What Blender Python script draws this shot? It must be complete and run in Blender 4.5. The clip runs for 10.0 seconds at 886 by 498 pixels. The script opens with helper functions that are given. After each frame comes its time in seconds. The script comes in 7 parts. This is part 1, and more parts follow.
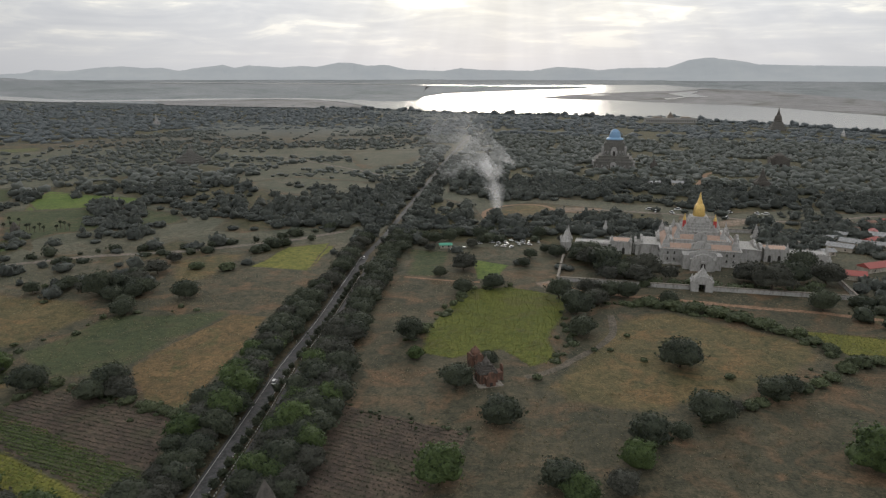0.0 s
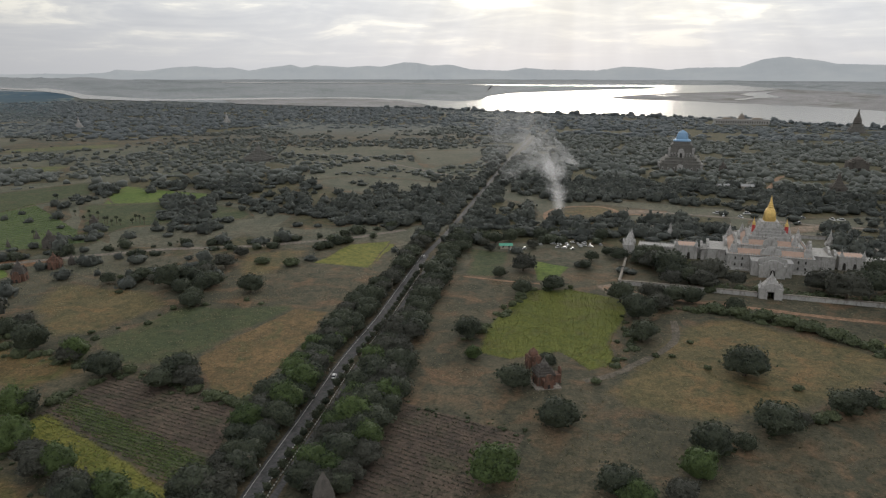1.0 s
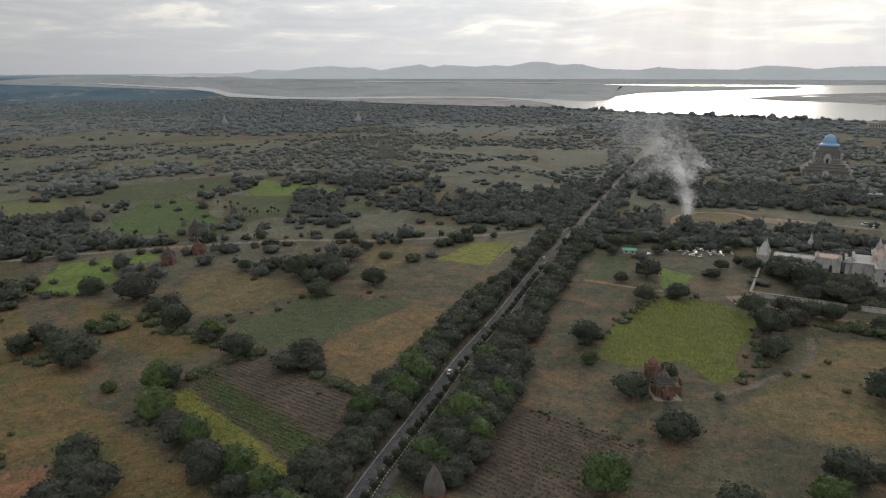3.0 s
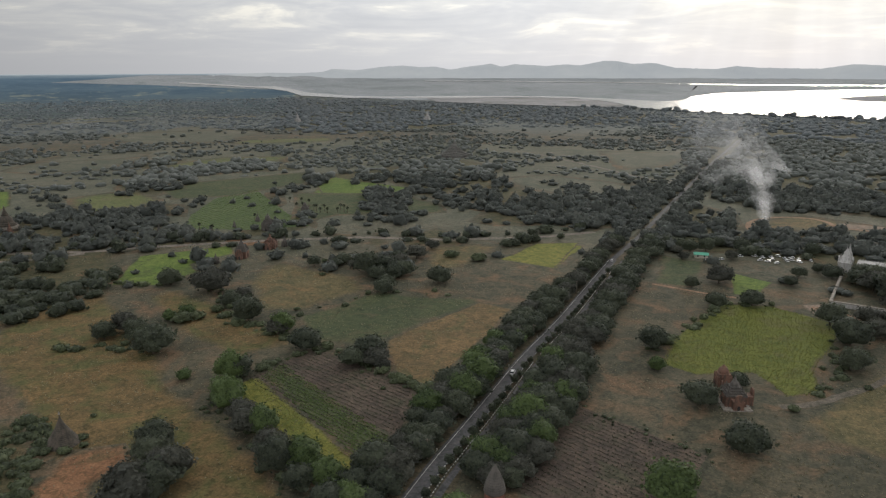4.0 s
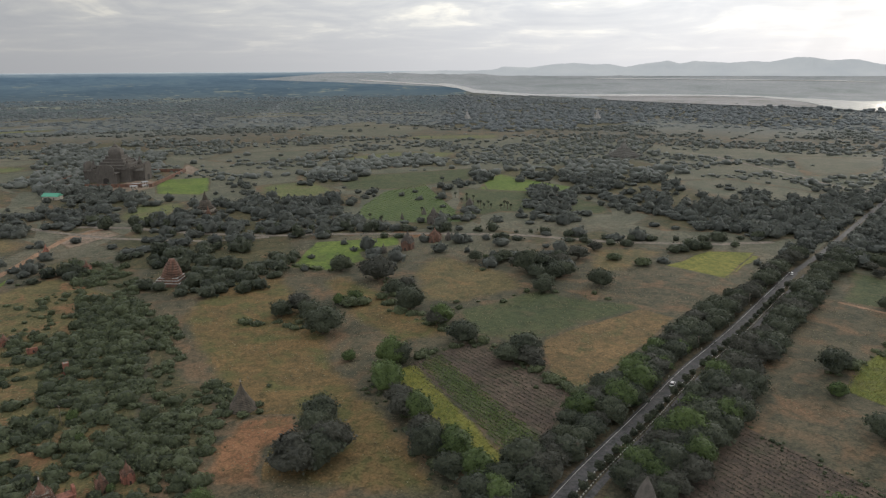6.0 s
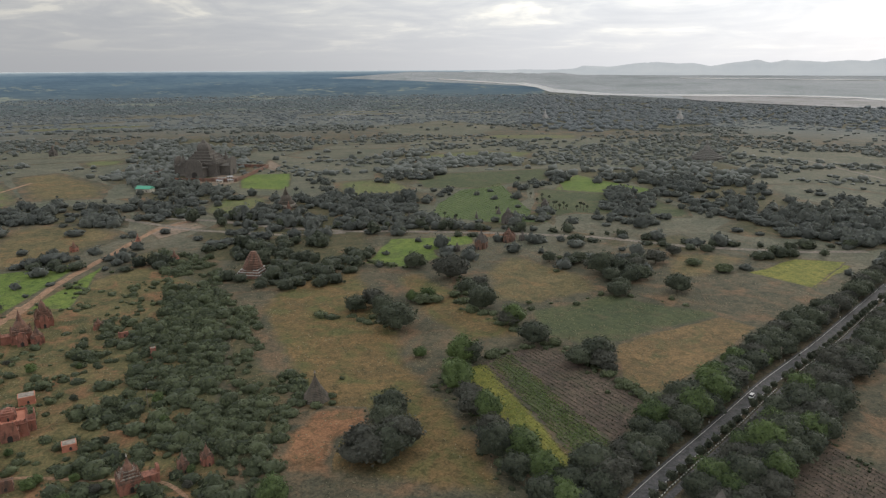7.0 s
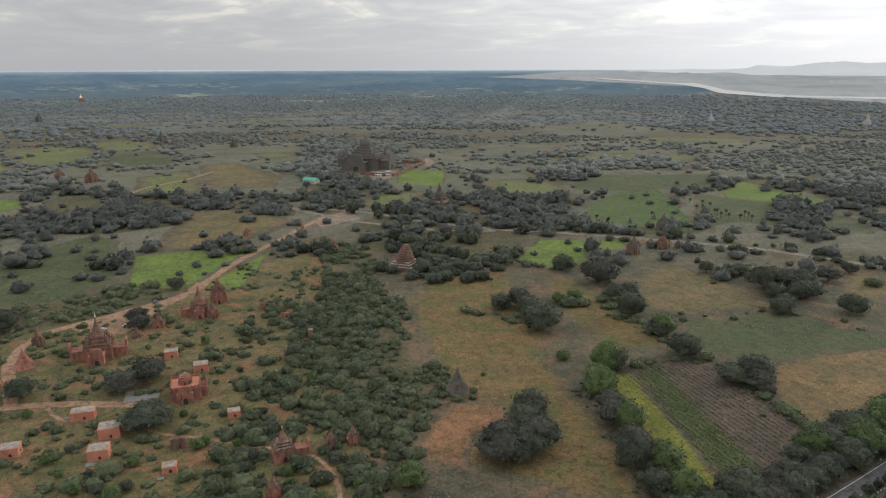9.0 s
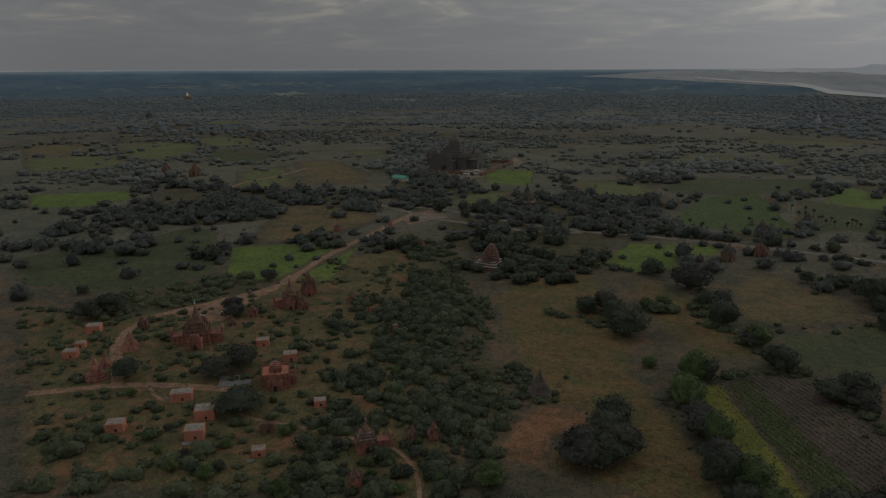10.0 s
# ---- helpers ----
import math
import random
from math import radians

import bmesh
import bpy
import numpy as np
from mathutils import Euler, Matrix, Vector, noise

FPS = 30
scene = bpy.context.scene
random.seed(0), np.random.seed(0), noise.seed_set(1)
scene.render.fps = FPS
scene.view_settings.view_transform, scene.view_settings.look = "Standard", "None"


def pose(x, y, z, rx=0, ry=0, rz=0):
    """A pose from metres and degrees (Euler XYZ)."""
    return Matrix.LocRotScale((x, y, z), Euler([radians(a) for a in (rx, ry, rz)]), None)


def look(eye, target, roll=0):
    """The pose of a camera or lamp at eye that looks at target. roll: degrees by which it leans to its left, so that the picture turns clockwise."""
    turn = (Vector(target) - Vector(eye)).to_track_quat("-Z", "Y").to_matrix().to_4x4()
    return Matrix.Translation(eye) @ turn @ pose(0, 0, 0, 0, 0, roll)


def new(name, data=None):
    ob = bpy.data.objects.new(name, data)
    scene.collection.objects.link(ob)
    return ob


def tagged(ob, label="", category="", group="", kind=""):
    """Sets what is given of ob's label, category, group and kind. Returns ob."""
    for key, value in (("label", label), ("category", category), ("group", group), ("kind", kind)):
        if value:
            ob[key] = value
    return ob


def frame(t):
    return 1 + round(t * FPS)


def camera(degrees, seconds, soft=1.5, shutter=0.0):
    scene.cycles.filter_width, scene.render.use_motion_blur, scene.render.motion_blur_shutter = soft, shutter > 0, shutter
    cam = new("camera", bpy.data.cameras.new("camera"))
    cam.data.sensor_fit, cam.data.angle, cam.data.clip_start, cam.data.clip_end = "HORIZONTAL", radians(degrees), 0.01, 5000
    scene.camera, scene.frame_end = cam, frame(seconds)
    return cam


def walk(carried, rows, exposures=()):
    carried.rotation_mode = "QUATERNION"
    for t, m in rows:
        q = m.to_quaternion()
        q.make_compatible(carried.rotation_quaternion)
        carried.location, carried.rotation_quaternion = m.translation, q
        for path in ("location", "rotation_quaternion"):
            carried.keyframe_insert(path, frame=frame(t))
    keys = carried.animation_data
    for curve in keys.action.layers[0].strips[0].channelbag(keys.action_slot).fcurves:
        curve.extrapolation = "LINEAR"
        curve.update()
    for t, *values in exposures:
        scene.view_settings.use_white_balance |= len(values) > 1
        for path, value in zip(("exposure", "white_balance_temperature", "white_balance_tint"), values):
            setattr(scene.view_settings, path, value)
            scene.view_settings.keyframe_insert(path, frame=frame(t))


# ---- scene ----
cam = camera(63.97, 10.0, soft=1.3)
# seconds, place, heading, tilt, lean: a drone hanging about 134 m up, turning to its left
ROWS = [
    (0.0, 0.00, 0.00, 133.40, 0.02, -14.16, 0.08),
    (0.5, 0.07, -0.36, 133.52, 2.49, -14.18, 0.10),
    (1.0, 0.15, -0.72, 133.64, 5.03, -14.19, 0.07),
    (1.5, 0.24, -1.06, 133.77, 7.42, -14.21, 0.07),
    (2.0, 0.35, -1.40, 133.90, 9.84, -14.22, 0.04),
    (2.5, 0.48, -1.73, 134.02, 12.42, -14.23, 0.02),
    (4.0, 0.93, -2.68, 134.41, 20.48, -14.29, -0.08),
    (4.5, 1.11, -2.97, 134.55, 23.61, -14.32, -0.12),
    (5.0, 1.31, -3.26, 134.68, 27.01, -14.35, -0.13),
    (5.5, 1.52, -3.55, 134.81, 30.48, -14.40, -0.18),
    (7.0, 2.23, -4.34, 135.22, 39.97, -14.51, -0.18),
    (7.5, 2.50, -4.59, 135.36, 42.90, -14.51, -0.11),
    (8.0, 2.78, -4.84, 135.50, 46.17, -14.51, -0.16),
    (8.5, 3.07, -5.07, 135.64, 49.25, -14.53, -0.12),
    (9.0, 3.38, -5.30, 135.79, 52.35, -14.56, -0.08),
    (9.5, 3.71, -5.51, 135.93, 55.79, -14.59, -0.12),
    (10.0, 4.04, -5.72, 136.07, 59.48, -14.61, -0.14),
]
# the camera opens up as it turns from the sun; the picture fades at the end
FADE = [(0.0, 0.07), (2.5, 0.12), (4.5, 0.22), (5.5, 0.32), (7.0, 0.50), (8.0, 0.60), (9.05, 0.67), (9.3, 0.42), (9.5, 0.12), (9.75, -0.45), (10.0, -1.16)]
walk(cam, [(t, pose(x, y, z, 90 + tilt, -lean, heading)) for t, x, y, z, heading, tilt, lean in ROWS], FADE)

# ---- sky and sun ----
SUN_SIDE, SUN_HIGH = 5.0, 13.0
SUN_WAY = Vector((math.sin(radians(SUN_SIDE)) * math.cos(radians(SUN_HIGH)), math.cos(radians(SUN_SIDE)) * math.cos(radians(SUN_HIGH)), math.sin(radians(SUN_HIGH))))


def link(tree, a, b):
    tree.links.new(a, b)


def node(tree, kind, **inputs):
    n = tree.nodes.new(kind)
    for key, value in inputs.items():
        n.inputs[key.replace("_", " ")].default_value = value
    return n


def maths(tree, op, a, b=None, clamp=False):
    n = tree.nodes.new("ShaderNodeMath")
    n.operation, n.use_clamp = op, clamp
    for slot, value in enumerate((a, b)):
        if value is None:
            continue
        if isinstance(value, (int, float)):
            n.inputs[slot].default_value = value
        else:
            tree.links.new(value, n.inputs[slot])
    return n.outputs[0]


def ramp(tree, fac, stops):
    n = tree.nodes.new("ShaderNodeValToRGB")
    e = n.color_ramp.elements
    while len(e) < len(stops):
        e.new(0.5)
    for el, (at, c) in zip(e, stops):
        el.position, el.color = at, (*c, 1.0)
    tree.links.new(fac, n.inputs[0])
    return n.outputs[0]


def mixed(tree, fac, a, b, how="MIX"):
    n = tree.nodes.new("ShaderNodeMix")
    n.data_type, n.blend_type = "RGBA", how
    for slot, value in ((n.inputs[0], fac), (n.inputs[6], a), (n.inputs[7], b)):
        if isinstance(value, (int, float)):
            slot.default_value = value
        elif isinstance(value, tuple):
            slot.default_value = (*value, 1.0)
        else:
            tree.links.new(value, slot)
    return n.outputs[2]


world = bpy.data.worlds.new("evening_sky")
scene.world = world
world.use_nodes = True
wt = world.node_tree
wt.nodes.clear()
way = wt.nodes.new("ShaderNodeTexCoord").outputs["Generated"]
parts = wt.nodes.new("ShaderNodeSeparateXYZ")
link(wt, way, parts.inputs[0])
up = maths(wt, "MAXIMUM", parts.outputs[2], 0.0)
# cloud sheets seen in perspective: the direction carried on to a level sheet
over = maths(wt, "ADD", up, 0.11)
flat = wt.nodes.new("ShaderNodeCombineXYZ")
link(wt, maths(wt, "DIVIDE", parts.outputs[0], over), flat.inputs[0])
link(wt, maths(wt, "DIVIDE", parts.outputs[1], over), flat.inputs[1])
big = node(wt, "ShaderNodeTexNoise", Scale=1.15, Detail=7.0, Roughness=0.55, Distortion=0.7)
link(wt, flat.outputs[0], big.inputs["Vector"])
fine = node(wt, "ShaderNodeTexNoise", Scale=3.2, Detail=7.0, Roughness=0.6)
link(wt, flat.outputs[0], fine.inputs["Vector"])
cover_amount = maths(wt, "ADD", maths(wt, "MULTIPLY", big.outputs[0], 0.76), maths(wt, "MULTIPLY", fine.outputs[0], 0.24))
# nearness to the veiled sun
dot = wt.nodes.new("ShaderNodeVectorMath")
dot.operation = "DOT_PRODUCT"
link(wt, way, dot.inputs[0])
dot.inputs[1].default_value = SUN_WAY
near_sun = maths(wt, "MAXIMUM", dot.outputs["Value"], 0.0)
wide = maths(wt, "POWER", near_sun, 2.6)
tight = maths(wt, "POWER", near_sun, 45.0)
# clouds across from the sun, out of view, brightened to fill shaded sides
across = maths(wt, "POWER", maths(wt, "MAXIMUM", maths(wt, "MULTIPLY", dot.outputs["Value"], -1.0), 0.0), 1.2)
cloud = ramp(wt, cover_amount, [(0.38, (0.97, 0.945, 0.87)), (0.445, (0.735, 0.740, 0.735)), (0.53, (0.638, 0.652, 0.675)), (0.66, (0.562, 0.582, 0.618))])
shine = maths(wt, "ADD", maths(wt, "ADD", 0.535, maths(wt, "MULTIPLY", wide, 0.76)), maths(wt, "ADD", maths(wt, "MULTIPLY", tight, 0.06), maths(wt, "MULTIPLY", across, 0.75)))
# an overcast sky grows brighter towards the zenith
shine = maths(wt, "MULTIPLY", shine, maths(wt, "ADD", 0.83, maths(wt, "MULTIPLY", up, 1.2)))
# faint shafts of light fan out below the clouds from the sun
swing = maths(wt, "SUBTRACT", maths(wt, "ARCTAN2", parts.outputs[0], parts.outputs[1]), radians(SUN_SIDE))
fan = maths(wt, "ARCTAN2", swing, maths(wt, "SUBTRACT", 0.42, parts.outputs[2]))
shafts = node(wt, "ShaderNodeTexNoise", Scale=9.0, Detail=2.0, Roughness=0.5)
shafts.noise_dimensions = "1D"
link(wt, fan, shafts.inputs["W"])
shaft_mask = maths(wt, "MULTIPLY", maths(wt, "POWER", near_sun, 9.0), 0.30)
shine = maths(wt, "MULTIPLY", shine, maths(wt, "ADD", 1.0, maths(wt, "MULTIPLY", maths(wt, "SUBTRACT", shafts.outputs[0], 0.5), shaft_mask)))
cloud = mixed(wt, tight, cloud, mixed(wt, 1.0, cloud, (1.03, 1.0, 0.91), "MULTIPLY"))
# low down the clouds melt into even haze
low_sky = ramp(wt, up, [(0.005, (1, 1, 1)), (0.075, (0, 0, 0))])
cloud = mixed(wt, low_sky, cloud, (0.645, 0.657, 0.685))
lit = wt.nodes.new("ShaderNodeVectorMath")
lit.operation = "SCALE"
link(wt, cloud, lit.inputs[0])
link(wt, shine, lit.inputs["Scale"])
sky = wt.nodes.new("ShaderNodeTexSky")
sky.sky_type, sky.sun_disc = "NISHITA", False
sky.sun_elevation, sky.sun_rotation = radians(SUN_HIGH), radians(SUN_SIDE)
sky.dust_density, sky.air_density = 1.5, 1.2
clear, veil = node(wt, "ShaderNodeBackground", Strength=0.1), node(wt, "ShaderNodeBackground", Strength=1.0)
link(wt, sky.outputs[0], clear.inputs[0])
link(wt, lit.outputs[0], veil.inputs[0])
both = node(wt, "ShaderNodeMixShader", Fac=0.985)
link(wt, clear.outputs[0], both.inputs[1])
link(wt, veil.outputs[0], both.inputs[2])
link(wt, both.outputs[0], wt.nodes.new("ShaderNodeOutputWorld").inputs[0])

sun_data = bpy.data.lights.new("sun", "SUN")
sun_data.energy, sun_data.angle, sun_data.color = 0.9, radians(14), (1.0, 0.92, 0.80)
sun = new("sun", sun_data)
sun.matrix_world = look(SUN_WAY * 900, (0, 0, 0))

# ---- materials ----
def material(name):
    m = bpy.data.materials.new(name)
    m.use_nodes = True
    t = m.node_tree
    return m, t, t.nodes["Principled BSDF"]


def noise_at(t, size, detail=4.0, rough=0.6, where="world", stretch=None, twist=0.0):
    """Noise whose features are about size metres."""
    n = node(t, "ShaderNodeTexNoise", Scale=1.0 / size, Detail=detail, Roughness=rough, Distortion=twist)
    if where == "world":
        src = t.nodes.new("ShaderNodeNewGeometry").outputs["Position"]
    else:
        src = t.nodes.new("ShaderNodeTexCoord").outputs["Object"]
    if stretch:
        mp = t.nodes.new("ShaderNodeMapping")
        mp.inputs["Scale"].default_value = stretch
        link(t, src, mp.inputs[0])
        src = mp.outputs[0]
    link(t, src, n.inputs["Vector"])
    return n.outputs[0]


def relief(t, p, height, depth, strength=0.6):
    b = node(t, "ShaderNodeBump", Strength=strength, Distance=depth)
    link(t, height, b.inputs["Height"])
    link(t, b.outputs[0], p.inputs["Normal"])


def soil(t, dark, mid, light, accent, sizes, accent_at):
    """Soil and low growth: three colours mixed at three sizes, with patches of an accent colour."""
    a, b, c = (noise_at(t, s, d, 0.62, twist=0.4) for s, d in zip(sizes, (4.0, 5.0, 4.0)))
    mix = maths(t, "ADD", maths(t, "ADD", maths(t, "MULTIPLY", a, 0.4), maths(t, "MULTIPLY", b, 0.35)), maths(t, "MULTIPLY", c, 0.25))
    col = ramp(t, mix, [(0.41, dark), (0.5, mid), (0.59, light)])
    if accent:
        d = noise_at(t, sizes[0] * 0.55, 5.0, 0.6, twist=0.8)
        col = mixed(t, ramp(t, d, [(accent_at - 0.08, (0, 0, 0)), (accent_at + 0.08, (1, 1, 1))]), col, accent)
    return col, b, c


OLIVE = ((0.060, 0.061, 0.040), (0.090, 0.083, 0.053), (0.127, 0.107, 0.066), (0.167, 0.111, 0.064), (40.0, 8.0, 1.2), 0.575)


def land(name, dark, mid, light, accent=None, sizes=(45.0, 7.0, 0.9), rough=0.95, depth=0.25, accent_at=0.6, melts=False):
    """A piece of land; where it melts, its border fades into the open grassland."""
    m, t, p = material(name)
    col, b, c = soil(t, dark, mid, light, accent, sizes, accent_at)
    if melts:
        grass, _, _ = soil(t, *OLIVE)
        edge = t.nodes.new("ShaderNodeAttribute")
        edge.attribute_name = "inner"
        f = maths(t, "ADD", edge.outputs["Fac"], maths(t, "MULTIPLY", maths(t, "SUBTRACT", noise_at(t, 9.0, 5.0, 0.65), 0.5), 1.1))
        col = mixed(t, ramp(t, f, [(0.18, (0, 0, 0)), (0.72, (1, 1, 1))]), grass, col)
    blot = ramp(t, noise_at(t, 3.6, 4.0, 0.65, twist=1.0), [(0.38, (0.55, 0.62, 0.56)), (0.50, (0.95, 0.95, 0.95)), (0.62, (1.18, 1.14, 1.08))])
    col = mixed(t, 0.8, col, blot, "MULTIPLY")
    speck = ramp(t, noise_at(t, 1.1, 4.0, 0.75), [(0.34, (0.55, 0.57, 0.55)), (0.66, (1.12, 1.12, 1.12))])
    col = mixed(t, 1.0, col, speck, "MULTIPLY")
    col = mixed(t, 1.0, col, (0.935, 0.93, 1.02), "MULTIPLY")
    link(t, col, p.inputs["Base Color"])
    p.inputs["Roughness"].default_value = rough
    p.inputs["Specular IOR Level"].default_value = 0.15
    relief(t, p, maths(t, "ADD", b, maths(t, "MULTIPLY", c, 0.5)), depth, 0.8)
    return m


def leaves(name, dark, light, shine=0.25, haze_blue=1.16):
    """Foliage: every clump a little different, each tree with its own cast, some light passing through."""
    m, t, p = material(name)
    isl = t.nodes.new("ShaderNodeNewGeometry").outputs["Random Per Island"]
    own = t.nodes.new("ShaderNodeObjectInfo").outputs["Random"]
    big = noise_at(t, 9.0, 3.0, 0.6)
    f = maths(t, "ADD", maths(t, "ADD", maths(t, "MULTIPLY", isl, 0.45), maths(t, "MULTIPLY", own, 0.3)), maths(t, "MULTIPLY", big, 0.35))
    col = ramp(t, f, [(0.18, dark), (0.95, light)])
    fine = noise_at(t, 0.8, 4.0, 0.7)
    col = mixed(t, 1.0, col, ramp(t, fine, [(0.36, (0.68, 0.68, 0.68)), (0.62, (1.14, 1.14, 1.14))]), "MULTIPLY")
    # blue raised evenly: a veil of haze put into the leaf colour
    col = mixed(t, 1.0, col, (1.02, 1.0, haze_blue), "MULTIPLY")
    link(t, col, p.inputs["Base Color"])
    relief(t, p, fine, 0.35, 0.5)
    p.inputs["Roughness"].default_value = 0.75
    p.inputs["Specular IOR Level"].default_value = 0.35
    p.inputs["Sheen Weight"].default_value = shine
    p.inputs["Sheen Roughness"].default_value = 0.5
    p.inputs["Sheen Tint"].default_value = (0.85, 0.95, 1.0, 1)
    thin = t.nodes.new("ShaderNodeBsdfTranslucent")
    link(t, col, thin.inputs[0])
    mx = node(t, "ShaderNodeMixShader", Fac=0.45)
    link(t, p.outputs[0], mx.inputs[1])
    link(t, thin.outputs[0], mx.inputs[2])
    link(t, mx.outputs[0], t.nodes["Material Output"].inputs[0])
    return m


def masonry(name, main, pale, stain, grain=0.35, amount=0.5):
    """Old brick or plaster: patchy colour, dark weathering that runs downwards, a rough face."""
    m, t, p = material(name)
    a, b = noise_at(t, 2.6, 5.0, 0.62), noise_at(t, grain, 4.0, 0.6)
    col = ramp(t, maths(t, "ADD", maths(t, "MULTIPLY", a, 0.6), maths(t, "MULTIPLY", b, 0.4)), [(0.38, main), (0.62, pale)])
    run = noise_at(t, 1.4, 5.0, 0.65, stretch=(1.0, 1.0, 0.28))
    col = mixed(t, ramp(t, run, [(amount, (0, 0, 0)), (amount + 0.16, (0.85, 0.85, 0.85))]), col, stain)
    link(t, col, p.inputs["Base Color"])
    p.inputs["Roughness"].default_value = 0.9
    p.inputs["Specular IOR Level"].default_value = 0.2
    relief(t, p, b, 0.08, 0.7)
    return m


def plain(name, colour, rough=0.5, metal=0.0, wear=0.12, size=0.6):
    m, t, p = material(name)
    n = noise_at(t, size, 4.0, 0.6)
    lo, hi = tuple(c * (1 - wear) for c in colour), tuple(min(1, c * (1 + wear)) for c in colour)
    link(t, ramp(t, n, [(0.35, lo), (0.65, hi)]), p.inputs["Base Color"])
    p.inputs["Roughness"].default_value, p.inputs["Metallic"].default_value = rough, metal
    return m


GRASS = land("dry_grassland", *OLIVE[:3], accent=OLIVE[3], sizes=OLIVE[4], accent_at=OLIVE[5])
LAND = {
    "dry": land("dry_field", (0.106, 0.082, 0.038), (0.158, 0.108, 0.047), (0.204, 0.134, 0.059), accent=(0.108, 0.104, 0.040), sizes=(30, 6, 0.9), accent_at=0.54, melts=True),
    "stubble": land("orange_stubble_field", (0.122, 0.092, 0.046), (0.172, 0.118, 0.056), (0.214, 0.142, 0.066), accent=(0.112, 0.104, 0.046), sizes=(26, 5, 0.9), accent_at=0.6, melts=True),
    "dryd": land("pale_dry_grass", (0.090, 0.084, 0.042), (0.130, 0.110, 0.052), (0.176, 0.134, 0.064), accent=(0.192, 0.126, 0.058), sizes=(34, 7, 1.0), accent_at=0.575, melts=True),
    "ruin": land("ruin_meadow", (0.074, 0.076, 0.034), (0.118, 0.106, 0.046), (0.166, 0.132, 0.060), accent=(0.210, 0.118, 0.060), sizes=(26, 6, 1.0), accent_at=0.575, melts=True),
    "green": land("green_field", (0.054, 0.070, 0.034), (0.072, 0.087, 0.040), (0.096, 0.104, 0.048), accent=(0.108, 0.094, 0.052), sizes=(35, 5, 0.8), accent_at=0.63, melts=True),
    "meadow": land("pale_green_pasture", (0.094, 0.112, 0.044), (0.126, 0.142, 0.052), (0.158, 0.160, 0.066), accent=(0.140, 0.118, 0.066), sizes=(50, 12, 1.5), melts=True),
    "crop": land("young_crop_field", (0.090, 0.139, 0.031), (0.124, 0.172, 0.038), (0.154, 0.193, 0.046), accent=(0.101, 0.128, 0.040), sizes=(35, 5, 0.7), melts=True),
    "yellowcrop": land("ripening_crop_field", (0.099, 0.121, 0.026), (0.133, 0.151, 0.033), (0.163, 0.172, 0.040), accent=(0.114, 0.104, 0.045), sizes=(35, 4, 0.8), melts=True),
    "yellow": land("yellow_flowering_strip", (0.129, 0.144, 0.033), (0.176, 0.175, 0.040), (0.216, 0.200, 0.048), sizes=(25, 4, 0.7), melts=True),
    "plough": land("ploughed_field", (0.077, 0.060, 0.047), (0.102, 0.077, 0.057), (0.129, 0.100, 0.071), accent=(0.075, 0.075, 0.044), sizes=(30, 5, 0.8), accent_at=0.62),
    "rows": land("field_in_rows", (0.076, 0.109, 0.043), (0.098, 0.130, 0.053), (0.119, 0.144, 0.063), sizes=(35, 5, 0.8)),
    "bare": land("bare_red_soil", (0.162, 0.087, 0.046), (0.218, 0.114, 0.058), (0.272, 0.144, 0.074), accent=(0.132, 0.094, 0.046), sizes=(22, 5, 0.8), melts=True),
    "sand": land("bare_sand", (0.194, 0.145, 0.104), (0.252, 0.190, 0.137), (0.310, 0.235, 0.175), accent=(0.126, 0.120, 0.075), sizes=(25, 6, 1.0), melts=True),
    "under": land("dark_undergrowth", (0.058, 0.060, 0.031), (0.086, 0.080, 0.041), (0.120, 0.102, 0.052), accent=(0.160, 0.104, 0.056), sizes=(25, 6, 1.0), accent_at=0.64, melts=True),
    # the two far plains are lightened in colour to imitate haze
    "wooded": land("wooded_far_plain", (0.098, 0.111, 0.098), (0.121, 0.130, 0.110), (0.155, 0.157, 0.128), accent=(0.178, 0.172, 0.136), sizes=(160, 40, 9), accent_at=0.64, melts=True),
    "pale": land("haze_paled_plain", (0.097, 0.101, 0.069), (0.131, 0.127, 0.086), (0.167, 0.152, 0.106), accent=(0.094, 0.104, 0.070), sizes=(130, 30, 6), melts=True),
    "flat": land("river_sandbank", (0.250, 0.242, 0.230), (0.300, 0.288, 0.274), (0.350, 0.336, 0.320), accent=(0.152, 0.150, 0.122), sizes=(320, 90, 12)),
    # shore colour lifted to look hazed by distance
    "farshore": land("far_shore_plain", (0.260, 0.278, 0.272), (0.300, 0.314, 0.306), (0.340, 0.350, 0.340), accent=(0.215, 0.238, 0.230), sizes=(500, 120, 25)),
}
DIRT = land("dirt_track", (0.225, 0.136, 0.080), (0.285, 0.176, 0.108), (0.345, 0.220, 0.140), sizes=(18, 3, 0.6))
LANE = land("grey_dusty_lane", (0.165, 0.142, 0.112), (0.215, 0.183, 0.146), (0.265, 0.225, 0.18), sizes=(18, 3, 0.6))
FOOTPATH = land("trodden_path", (0.110, 0.095, 0.070), (0.145, 0.124, 0.092), (0.180, 0.152, 0.114), sizes=(18, 3, 0.6))
TAR = land("asphalt", (0.068, 0.067, 0.066), (0.086, 0.084, 0.082), (0.108, 0.105, 0.101), sizes=(20, 2.5, 0.4), rough=0.8, depth=0.03)
VERGE = land("road_verge", (0.060, 0.056, 0.034), (0.090, 0.075, 0.045), (0.125, 0.100, 0.062), sizes=(15, 3, 0.6))
PAINT = plain("road_paint", (0.44, 0.43, 0.40), 0.7, wear=0.25, size=1.5)
KERB_DARK = plain("black_kerb_paint", (0.04, 0.04, 0.04), 0.7)
